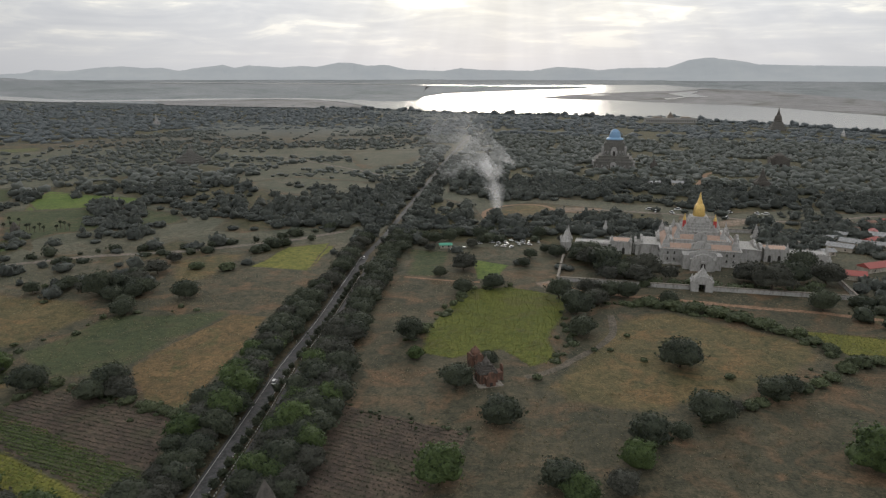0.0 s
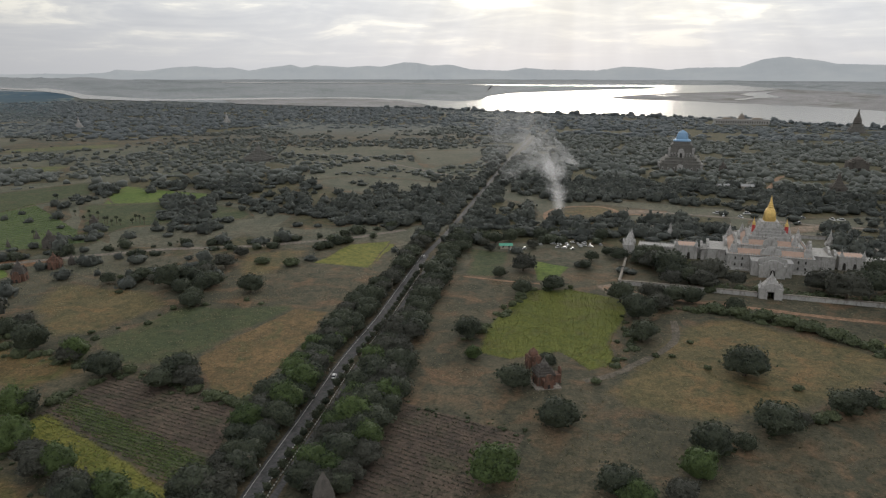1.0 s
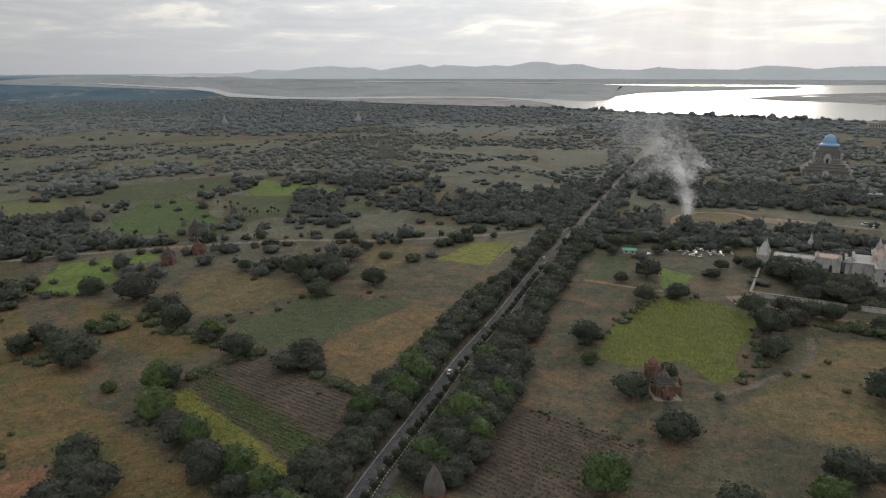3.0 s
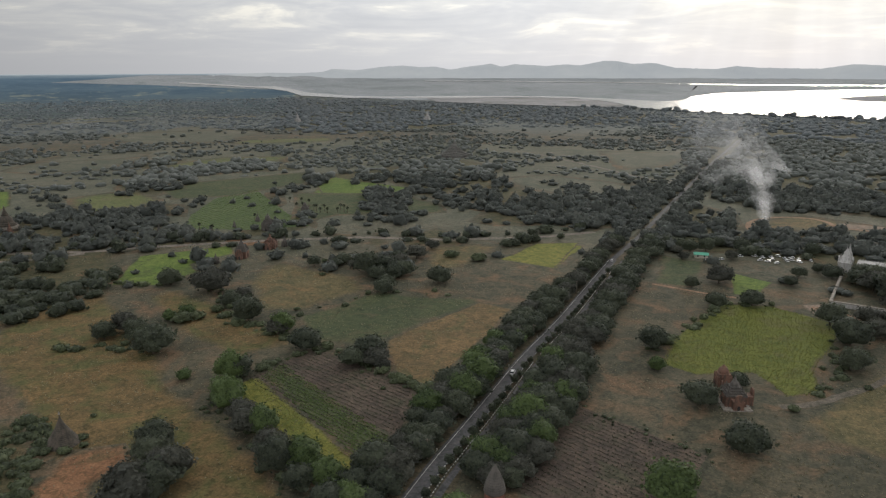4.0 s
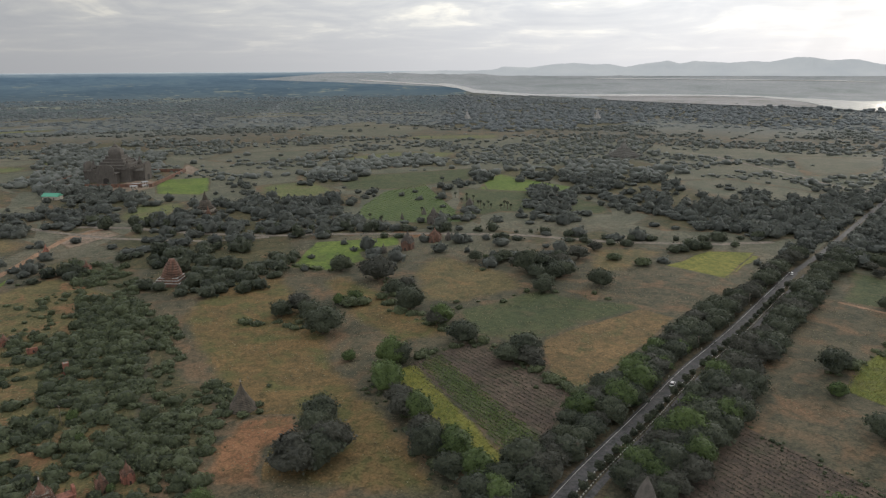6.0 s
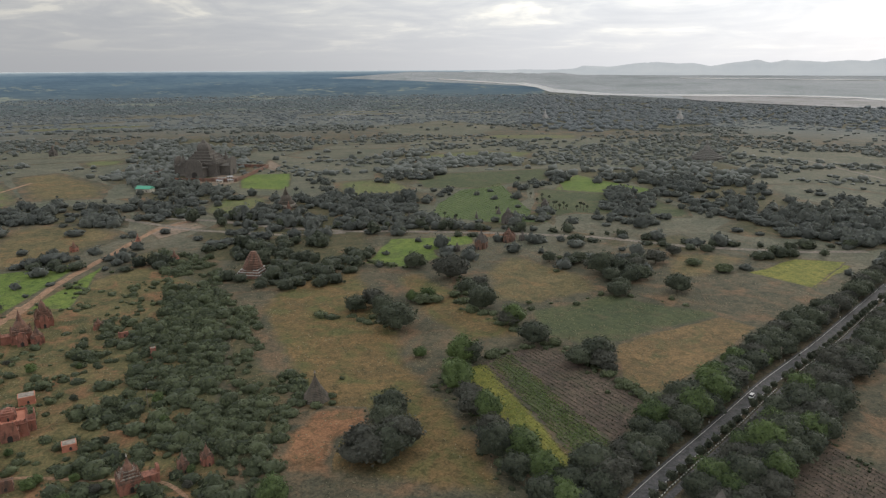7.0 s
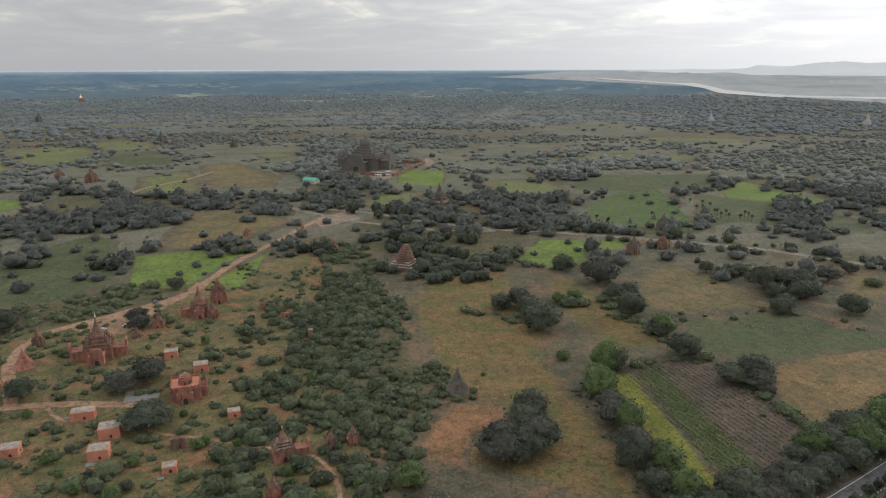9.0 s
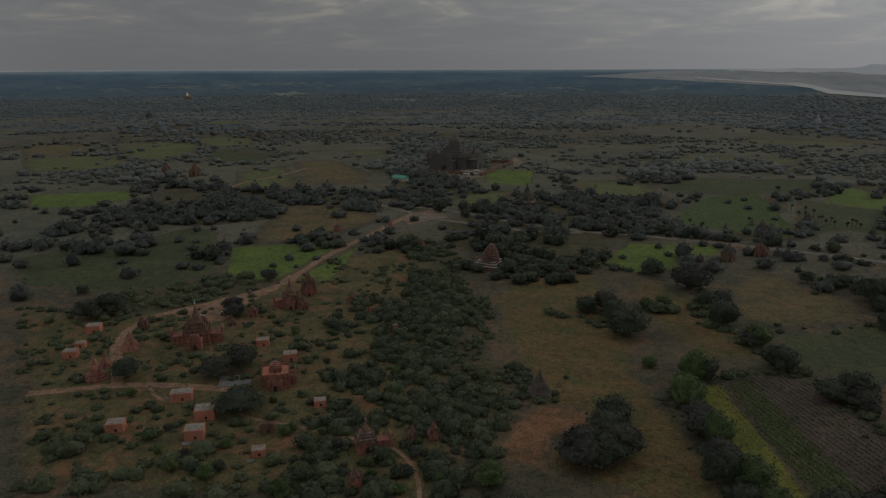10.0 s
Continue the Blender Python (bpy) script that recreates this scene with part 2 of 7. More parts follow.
LEAF = {
    "round": leaves("dark_foliage", (0.024, 0.033, 0.021), (0.092, 0.108, 0.058), 0.08),
    "grey": leaves("greyish_foliage", (0.034, 0.037, 0.030), (0.094, 0.098, 0.074), 0.08, 1.02),
    "bright": leaves("fresh_foliage", (0.022, 0.042, 0.013), (0.128, 0.182, 0.052), 0.08),
    "bush": leaves("scrub_foliage", (0.034, 0.047, 0.025), (0.146, 0.174, 0.082), 0.08, 1.08),
    # farther trees: the same leaves with distance haze put into their colour
    "mid": leaves("haze_tinted_foliage", (0.058, 0.068, 0.054), (0.118, 0.130, 0.096), 0.12),
    "out": leaves("haze_paled_foliage", (0.122, 0.137, 0.124), (0.178, 0.193, 0.168), 0.15, 1.0),
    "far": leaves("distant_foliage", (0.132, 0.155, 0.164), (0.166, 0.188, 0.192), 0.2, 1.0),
}
TUFT = leaves("grass_tufts", (0.150, 0.160, 0.086), (0.260, 0.235, 0.135), 0.0)
SPROUT = leaves("crop_plants", (0.080, 0.125, 0.032), (0.150, 0.205, 0.056), 0.0)
BARK = masonry("bark", (0.085, 0.066, 0.048), (0.14, 0.115, 0.09), (0.04, 0.033, 0.026), 0.2)
BRICK = masonry("old_red_brick", (0.228, 0.094, 0.068), (0.300, 0.142, 0.104), (0.080, 0.055, 0.046), amount=0.48)
BRICK_DARK = masonry("weathered_dark_brick", (0.138, 0.076, 0.055), (0.196, 0.114, 0.084), (0.068, 0.053, 0.046), amount=0.46)
BRICK_NEW = masonry("restored_orange_brick", (0.37, 0.145, 0.096), (0.45, 0.196, 0.132), (0.22, 0.105, 0.07), amount=0.56)
BRICK_GREY = masonry("dark_grey_brick", (0.090, 0.082, 0.074), (0.122, 0.110, 0.098), (0.060, 0.056, 0.052), amount=0.5)
BRICK_MOSSY = masonry("mossy_dark_brick", (0.070, 0.060, 0.050), (0.105, 0.088, 0.072), (0.048, 0.046, 0.038), amount=0.45)
PLASTER = masonry("whitewashed_plaster", (0.303, 0.295, 0.286), (0.402, 0.394, 0.378), (0.189, 0.180, 0.168), 0.6, amount=0.5)
# warm sunlight is put into the pink of these weathered tiles
ROOF_PINK = masonry("sunlit_terrace_tiles", (0.331, 0.232, 0.184), (0.414, 0.292, 0.234), (0.230, 0.172, 0.139), 0.6, amount=0.56)
CAP = masonry("weathered_lime_roof", (0.190, 0.170, 0.146), (0.290, 0.262, 0.226), (0.110, 0.094, 0.078), 0.5, amount=0.47)
LIME = masonry("fresh_limewash", (0.44, 0.43, 0.42), (0.52, 0.51, 0.50), (0.34, 0.33, 0.32), 0.6)
GREY_SLAB = masonry("grey_paved_slab", (0.125, 0.12, 0.11), (0.17, 0.163, 0.152), (0.08, 0.078, 0.072), 0.5)
GOLD = plain("gilded_surface", (0.62, 0.43, 0.15), 0.45, 0.6, 0.15, 0.8)
RED = plain("red_cloth", (0.42, 0.05, 0.045), 0.8)
BLUE = plain("blue_tarpaulin", (0.17, 0.30, 0.46), 0.6)
GREEN_ROOF = plain("green_metal_roof", (0.05, 0.26, 0.17), 0.5)
ROOF_RED = plain("red_metal_roof", (0.28, 0.062, 0.052), 0.55)
ROOF_GREY = plain("corrugated_metal_roof", (0.25, 0.25, 0.25), 0.65, 0.0, 0.3, 1.2)
# near-black colour stands in for the shade inside openings that aren't cut
DARK = plain("deep_shadowed_interior", (0.025, 0.022, 0.02), 0.9)
WHITE = plain("white_car_paint", (0.55, 0.55, 0.545), 0.3)
GLASS_DARK = plain("dark_car_glass", (0.03, 0.035, 0.04), 0.12)
RUBBER = plain("tyre_rubber", (0.03, 0.03, 0.03), 0.8)
WOOD = plain("grey_timber", (0.17, 0.14, 0.11), 0.8, wear=0.3)

WATER, wtree, wp = material("river_water")
wp.inputs["Base Color"].default_value = (0.10, 0.095, 0.08, 1)
wp.inputs["Roughness"].default_value = 0.22
wp.inputs["Specular IOR Level"].default_value = 0.25
relief(wtree, wp, noise_at(wtree, 9.0, 3.0, 0.55, stretch=(1, 0.5, 1)), 0.35, 0.25)

# far hills and plain: a plain backdrop, air haze put into colour and glow
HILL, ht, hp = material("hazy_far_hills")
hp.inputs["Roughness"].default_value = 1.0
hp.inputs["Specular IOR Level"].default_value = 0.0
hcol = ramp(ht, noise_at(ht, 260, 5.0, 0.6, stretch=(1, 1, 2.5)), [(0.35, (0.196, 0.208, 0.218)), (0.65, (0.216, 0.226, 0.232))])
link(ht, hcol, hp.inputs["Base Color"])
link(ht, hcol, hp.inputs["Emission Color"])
# faint glow stands in for the lit air before the hills
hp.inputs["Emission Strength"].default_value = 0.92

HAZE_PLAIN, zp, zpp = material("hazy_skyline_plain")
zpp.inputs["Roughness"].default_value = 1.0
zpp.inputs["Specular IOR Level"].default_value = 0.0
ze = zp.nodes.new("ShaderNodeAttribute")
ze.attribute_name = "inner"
# dull green fields and woods, blued then paled in colour for miles of air
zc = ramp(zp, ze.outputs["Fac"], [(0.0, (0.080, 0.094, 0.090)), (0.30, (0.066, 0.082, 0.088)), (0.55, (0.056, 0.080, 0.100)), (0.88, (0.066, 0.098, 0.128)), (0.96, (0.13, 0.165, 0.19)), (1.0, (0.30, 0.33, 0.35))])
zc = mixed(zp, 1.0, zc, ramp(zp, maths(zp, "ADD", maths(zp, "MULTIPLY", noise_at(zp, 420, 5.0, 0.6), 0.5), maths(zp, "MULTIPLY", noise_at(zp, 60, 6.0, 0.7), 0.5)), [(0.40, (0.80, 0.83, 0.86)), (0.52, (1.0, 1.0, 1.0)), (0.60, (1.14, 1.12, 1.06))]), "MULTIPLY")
# strips of pale fields, faded out in colour as haze farther out
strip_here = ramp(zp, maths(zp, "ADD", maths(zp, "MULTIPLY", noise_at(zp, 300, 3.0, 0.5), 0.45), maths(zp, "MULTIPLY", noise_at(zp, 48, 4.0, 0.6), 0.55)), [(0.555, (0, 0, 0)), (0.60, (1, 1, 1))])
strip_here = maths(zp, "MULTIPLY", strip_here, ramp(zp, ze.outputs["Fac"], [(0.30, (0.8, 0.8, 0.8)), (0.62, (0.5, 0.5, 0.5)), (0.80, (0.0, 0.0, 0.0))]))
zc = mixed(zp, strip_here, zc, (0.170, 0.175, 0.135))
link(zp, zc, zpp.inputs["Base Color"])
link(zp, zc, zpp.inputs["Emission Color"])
# a little glow is added with distance, again for haze
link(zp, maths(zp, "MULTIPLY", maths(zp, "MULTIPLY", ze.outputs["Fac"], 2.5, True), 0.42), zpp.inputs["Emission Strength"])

from mathutils.geometry import delaunay_2d_cdt


# ---- shaping helpers ----
def part(name, bm, mat, parent=None, label="", smooth=False):
    me = bpy.data.meshes.new(name)
    bm.normal_update()
    bm.to_mesh(me)
    bm.free()
    if smooth:
        me.polygons.foreach_set("use_smooth", [True] * len(me.polygons))
    for m in mat if isinstance(mat, (list, tuple)) else [mat]:
        me.materials.append(m)
    ob = new(name, me)
    ob.parent = parent
    return tagged(ob, label)


def thing(name, x, y, z=0.0, turn=0.0, label="", category="", group="", kind="", scale=1.0):
    ob = new(name)
    ob.empty_display_size = 1.0
    ob.location, ob.rotation_euler, ob.scale = (x, y, z), (0, 0, radians(turn)), (scale, scale, scale)
    return tagged(ob, label, category, group, kind)


def block(bm, x, y, z, sx, sy, sz, taper=1.0, turn=0.0, mat=0):
    """A block on z with its footprint centred on x, y; its top shrunk by taper."""
    vs = []
    c, s = math.cos(radians(turn)), math.sin(radians(turn))
    for h, k in ((0, 1.0), (sz, taper)):
        for a, b in ((-1, -1), (1, -1), (1, 1), (-1, 1)):
            u, v = a * sx / 2 * k, b * sy / 2 * k
            vs.append(bm.verts.new((x + u * c - v * s, y + u * s + v * c, z + h)))
    for f in ((3, 2, 1, 0), (4, 5, 6, 7), (0, 1, 5, 4), (1, 2, 6, 5), (2, 3, 7, 6), (3, 0, 4, 7)):
        bm.faces.new([vs[i] for i in f]).material_index = mat
    return bm


def turned(bm, profile, n=20, x=0.0, y=0.0, z=0.0, square=0.0):
    """A body of revolution from (radius, height) pairs; square > 0 pulls the section towards a square."""
    rings = []
    for r, h in profile:
        ring = []
        for i in range(n):
            a = 2 * math.pi * (i + 0.5) / n
            k = 1.0
            if square:
                k = 1 + square * (1 / max(abs(math.cos(a)), abs(math.sin(a))) - 1)
            ring.append(bm.verts.new((x + r * k * math.cos(a), y + r * k * math.sin(a), z + h)))
        rings.append(ring)
    for lo, hi in zip(rings, rings[1:]):
        for i in range(n):
            bm.faces.new((lo[i], lo[(i + 1) % n], hi[(i + 1) % n], hi[i]))
    bm.faces.new(rings[-1])
    bm.faces.new(rings[0][::-1])
    return bm


def arch(bm, x, y, z, w, h, d, turn=0.0, n=8):
    """A solid with a pointed-arch front, its face towards -y before the turn."""
    c, s = math.cos(radians(turn)), math.sin(radians(turn))
    out = [(-w / 2, 0.0), (w / 2, 0.0)]
    for i in range(n + 1):
        a = math.pi * i / n
        out.append((w / 2 * math.cos(a), h * 0.58 + h * 0.42 * math.sin(a) ** 0.8))
    loops = []
    for dy in (-d / 2, d / 2):
        loops.append([bm.verts.new((x + u * c - dy * s, y + u * s + dy * c, z + v)) for u, v in out])
    bm.faces.new(loops[0])
    bm.faces.new(loops[1][::-1])
    k = len(out)
    for i in range(k):
        bm.faces.new((loops[0][i], loops[1][i], loops[1][(i + 1) % k], loops[0][(i + 1) % k]))
    return bm


def ground_height(x, y):
    """Level land; past 3.2 km it lifts towards the skyline, where miles of plain are drawn together."""
    r = np.hypot(x, y)
    return 103.0 * np.clip((r - 3200.0) / 1650.0, 0, None) ** 1.3


def inside(poly, x, y):
    """Which of the points lie in the polygon."""
    hit = np.zeros(np.shape(x), bool)
    n = len(poly)
    for i in range(n):
        (x0, y0), (x1, y1) = poly[i][:2], poly[(i + 1) % n][:2]
        if y0 == y1:
            continue
        hit ^= ((y0 > y) != (y1 > y)) & (x < (x1 - x0) * (y - y0) / (y1 - y0) + x0)
    return hit


def ragged(poly, step, wander, seed):
    """The polygon's outline in short steps, worn uneven."""
    out = []
    for i in range(len(poly)):
        a, b = Vector(poly[i]), Vector(poly[(i + 1) % len(poly)])
        k = max(1, int((b - a).length / step))
        for j in range(k):
            p = a.lerp(b, j / k)
            v = noise.noise_vector((p.x / (step * 2.2), p.y / (step * 2.2), seed))
            out.append((p.x + v.x * wander, p.y + v.y * wander))
    return out


def sheet(name, poly, mat, lift, step=6.0, wander=1.6, seed=0.0, fine=0.0, melt=0.0):
    """A flat patch of land lying on the ground. melt: metres over which its border fades out."""
    ring = ragged(poly, step, wander, seed)
    pts = [Vector(p) for p in ring]
    grid = fine or (melt * 0.9 if melt else 0)
    inner = [0.0] * len(ring)
    if grid:
        xs, ys = [p[0] for p in ring], [p[1] for p in ring]
        gx, gy = np.meshgrid(np.arange(min(xs), max(xs), grid), np.arange(min(ys), max(ys), grid))
        gx, gy = gx.ravel() + 0.13 * grid * np.sin(gy.ravel()), gy.ravel()
        near = np.full(len(gx), 1e9)
        for (x0, y0), (x1, y1) in zip(ring, ring[1:] + ring[:1]):
            dx, dy = x1 - x0, y1 - y0
            t = np.clip(((gx - x0) * dx + (gy - y0) * dy) / (dx * dx + dy * dy + 1e-9), 0, 1)
            near = np.minimum(near, np.hypot(gx - x0 - t * dx, gy - y0 - t * dy))
        ok = inside(ring, gx, gy) & (near > grid * 0.45)
        pts += [Vector((float(a), float(b))) for a, b in zip(gx[ok], gy[ok])]
        inner += [min(1.0, float(d) / melt) if melt else 1.0 for d in near[ok]]
    n = len(ring)
    vs, _, fs, origin, _, _ = delaunay_2d_cdt(pts, [(i, (i + 1) % n) for i in range(n)], [], 1, 1e-4)
    bm = bmesh.new()
    layer = bm.verts.layers.float.new("inner")
    made = []
    for v, o in zip(vs, origin):
        q = bm.verts.new((v.x, v.y, float(ground_height(v.x, v.y)) + lift))
        q[layer] = inner[o[0]] if o and o[0] < len(inner) else 0.0
        made.append(q)
    for f in fs:
        c = sum((vs[i] for i in f), Vector((0, 0))) / 3
        if inside(ring, np.array([c.x]), np.array([c.y]))[0]:
            face = bm.faces.new([made[i] for i in f])
            face.normal_update()
            if face.normal.z < 0:
                face.normal_flip()
    return part(name, bm, mat)


def strip(name, line, width, mat, lift, step=8.0, wander=0.0, shift=0.0):
    """A ribbon along a line of points, moved sideways by shift (to the right of its run)."""
    pts = []
    for (x0, y0), (x1, y1) in zip(line, line[1:]):
        k = max(1, int(math.hypot(x1 - x0, y1 - y0) / step))
        pts += [(x0 + (x1 - x0) * j / k, y0 + (y1 - y0) * j / k) for j in range(k)]
    pts.append(line[-1])
    for _ in range(3 if len(line) > 2 else 0):
        pts = [pts[0]] + [((a[0] + 2 * b[0] + c[0]) / 4, (a[1] + 2 * b[1] + c[1]) / 4) for a, b, c in zip(pts, pts[1:], pts[2:])] + [pts[-1]]
    bm = bmesh.new()
    rows = []
    for i, (x, y) in enumerate(pts):
        a, b = pts[max(i - 1, 0)], pts[min(i + 1, len(pts) - 1)]
        d = Vector((b[0] - a[0], b[1] - a[1])).normalized()
        n = Vector((d.y, -d.x))
        w = width / 2 * (1 + wander * noise.noise((x / 9, y / 9, 3.0)))
        u = width / 2 * (1 + wander * noise.noise((x / 9, y / 9, 9.0)))
        z = float(ground_height(x, y)) + lift
        rows.append((bm.verts.new((x + n.x * (shift - w), y + n.y * (shift - w), z)), bm.verts.new((x + n.x * (shift + u), y + n.y * (shift + u), z))))
    for (a, b), (c, d) in zip(rows, rows[1:]):
        bm.faces.new((a, b, d, c))
    return part(name, bm, mat)


def joined(name, verts, faces, mat, label, category, kind="stuff", smooth=True):
    """One mesh from arrays of triangles."""
    me = bpy.data.meshes.new(name)
    verts, faces = np.asarray(verts, np.float32), np.asarray(faces, np.int32)
    me.vertices.add(len(verts))
    me.vertices.foreach_set("co", verts.ravel())
    me.loops.add(faces.size)
    me.loops.foreach_set("vertex_index", faces.ravel())
    me.polygons.add(len(faces))
    me.polygons.foreach_set("loop_start", np.arange(0, faces.size, 3, dtype=np.int32))
    me.polygons.foreach_set("use_smooth", np.full(len(faces), smooth))
    me.update(calc_edges=True)
    me.materials.append(mat)
    return tagged(new(name, me), label, category, kind=kind)


def repeated(model, x, y, z, scale, turn, tall):
    """Copies of a triangle model (verts, faces) at many places, as two arrays."""
    v, f = model
    c, s = np.cos(turn)[:, None], np.sin(turn)[:, None]
    px = x[:, None] + scale[:, None] * (v[None, :, 0] * c - v[None, :, 1] * s)
    py = y[:, None] + scale[:, None] * (v[None, :, 0] * s + v[None, :, 1] * c)
    pz = z[:, None] + (scale * tall)[:, None] * v[None, :, 2]
    out = np.stack([px, py, pz], -1).reshape(-1, 3)
    idx = (f[None] + (np.arange(len(x)) * len(v))[:, None, None]).reshape(-1, 3)
    return out, idx


def gather(lots):
    """Several (verts, faces) pairs as one."""
    vs, fs, n = [], [], 0
    for v, f in lots:
        vs.append(v)
        fs.append(np.asarray(f) + n)
        n += len(v)
    return np.concatenate(vs), np.concatenate(fs)


# ---- trees ----
def ball(subdiv):
    bm = bmesh.new()
    bmesh.ops.create_icosphere(bm, subdivisions=subdiv, radius=1.0)
    bm.verts.ensure_lookup_table()
    v = np.array([p.co[:] for p in bm.verts])
    f = np.array([[p.index for p in q.verts] for q in bm.faces])
    bm.free()
    return v, f


BALLS = {faces: ball(step) for faces, step in ((20, 1), (80, 2), (320, 3))}


def crown(seed, body, sprays, flat=0.62, spray=0.03, low=0.05, wide=0.40, billows=16, bulge=0.20):
    """A crown one unit across: an uneven billowing body, flat below, covered with sprays of leaves that stand out from it."""
    rng = np.random.default_rng(seed)
    mid = np.array([0, 0, low + flat * 0.40])
    heads = rng.normal(size=(billows, 3)) + np.array([0, 0, 0.35])
    heads /= np.linalg.norm(heads, axis=1)[:, None]
    spans = rng.uniform(0.38, 0.75, billows)

    def reach(d):
        """How far the crown goes in each direction."""
        k = np.array([1 + 0.34 * noise.noise(Vector(q) * 1.7 + Vector((seed * 3.1, 0, 0))) + 0.16 * noise.noise(Vector(q) * 3.6 + Vector((0, seed * 2.3, 0))) for q in d])
        apart = np.arccos(np.clip(d @ heads.T, -1, 1)) / spans
        k *= 1 - bulge * 0.6 + bulge * np.sqrt(np.clip(1 - apart ** 2, 0, 1)).max(1)
        out = d * k[:, None] * np.array([wide, wide, flat * 0.5])
        out[:, 2] = np.where(out[:, 2] < -flat * 0.2, -flat * 0.2 + (out[:, 2] + flat * 0.2) * 0.45, out[:, 2])
        return out

    v, f = BALLS[body]
    ragged_edge = 0.92 if sprays else rng.uniform(0.82, 1.16, (len(v), 1))
    lots = [(mid + reach(v / np.linalg.norm(v, axis=1)[:, None]) * ragged_edge, f)]
    if sprays:
        d = rng.normal(size=(sprays, 3))
        d[:, 2] = np.where(d[:, 2] < -0.3, -d[:, 2], d[:, 2])
        d /= np.linalg.norm(d, axis=1)[:, None]
        p = mid + reach(d) * rng.uniform(0.86, 1.13, (sprays, 1))
        n = d + rng.normal(size=(sprays, 3)) * 0.62 + np.array([0, 0, 0.40])
        n /= np.linalg.norm(n, axis=1)[:, None]
        u = rng.normal(size=(sprays, 3))
        u -= (u * n).sum(1)[:, None] * n
        u /= np.linalg.norm(u, axis=1)[:, None]
        w = np.cross(n, u)
        q = spray * (0.45 + 1.5 * rng.random((sprays, 1)) ** 2)
        quad = np.stack([p - u * q, p - w * q * 0.75 + n * q * 0.35, p + u * q, p + w * q * 0.75 - n * q * 0.2], 1).reshape(-1, 3)
        b = np.arange(sprays)[:, None] * 4
        lots.append((quad, np.concatenate([b + [0, 1, 2], b + [0, 2, 3]])))
    return gather(lots)


def mesh_of(name, model, mat):
    me = bpy.data.meshes.new(name)
    me.from_pydata([tuple(p) for p in model[0]], [], [tuple(int(i) for i in q) for q in model[1]])
    me.polygons.foreach_set("use_smooth", [True] * len(me.polygons))
    me.materials.append(mat)
    return me


def trunk_mesh(seed, high, low):
    """A tapered trunk with four limbs that reach into the crown, for a crown one unit across."""
    rng = random.Random(seed)
    bm = bmesh.new()

    def limb(a, b, r0, r1):
        a, b = Vector(a), Vector(b)
        d = (b - a).normalized()
        u = d.orthogonal().normalized()
        w = d.cross(u)
        rings = []
        for p, r in ((a, r0), (a.lerp(b, 0.5) + u * 0.01, (r0 + r1) * 0.48), (b, r1)):
            rings.append([bm.verts.new(p + (u * math.cos(k * math.tau / 6) + w * math.sin(k * math.tau / 6)) * r) for k in range(6)])
        for lo, hi in zip(rings, rings[1:]):
            for k in range(6):
                bm.faces.new((lo[k], lo[(k + 1) % 6], hi[(k + 1) % 6], hi[k]))
        bm.faces.new(rings[-1])

    limb((0, 0, -0.02), (0.01, 0.0, low), 0.036, 0.024)
    for i in range(4):
        a = i * 1.57 + rng.uniform(-0.4, 0.4)
        limb((0.01, 0, low * 0.85), (0.24 * math.cos(a), 0.24 * math.sin(a), low + high * rng.uniform(0.3, 0.5)), 0.018, 0.007)
    me = bpy.data.meshes.new("trunk")
    bm.to_mesh(me)
    bm.free()
    me.materials.append(BARK)
    return me


KINDS = {
    # kind: models, label
    "round": ([(crown(n, 320, 1150, tall, 0.026, low, 0.44, 22, 0.32), leaf) for n, tall, low, leaf in ((1, 0.74, 0.06, "round"), (2, 0.66, 0.06, "round"), (3, 0.70, 0.05, "round"), (4, 0.52, 0.14, "grey"), (5, 0.62, 0.08, "grey"), (6, 0.56, 0.10, "round"))], "dark green broad-crowned tree on dry grassland"),
    "bright": ([(crown(n, 320, 1150, 0.80, 0.026, 0.04, 0.44, 24, 0.32), "bright") for n in (11, 12, 13)], "fresh green leafy tree with a dense round crown"),
    "bush": ([(crown(n, 320, 330, 0.46, 0.045, 0.0, 0.44), "bush") for n in (21, 22, 23)], "low dark green thorn bush"),
    "sapling": ([(crown(n, 80, 300, 0.78, 0.065, 0.10, 0.40), "round") for n in (25, 26)], "small dark round-topped tree"),
}
for kind, (models, _) in KINDS.items():
    for i, (model, leaf) in enumerate(models):
        models[i] = (mesh_of("crown", model, LEAF[leaf]), trunk_mesh(i + 5, 0.4, 0.30 if kind != "bush" else 0.12))
TREES = []


def tree(kind, x, y, d, tall=1.0, name=None, label=None):
    models, text = KINDS[kind]
    me, wood = models[random.randrange(len(models))]
    ob = thing(name or ("bush" if kind == "bush" else "tree"), x, y, 0, random.uniform(0, 360), label or text, "bush" if kind == "bush" else "tree")
    ob.scale = (d * random.uniform(0.95, 1.08), d * random.uniform(0.92, 1.05), d * tall * random.uniform(0.86, 1.06))
    for n, data in (("trunk", wood), ("crown", me)):
        o = new(n, data)
        o.parent = ob
    TREES.append((x, y, d))
    return ob


def grove(kind, places):
    for x, y, d in places:
        tree(kind, x, y, d)

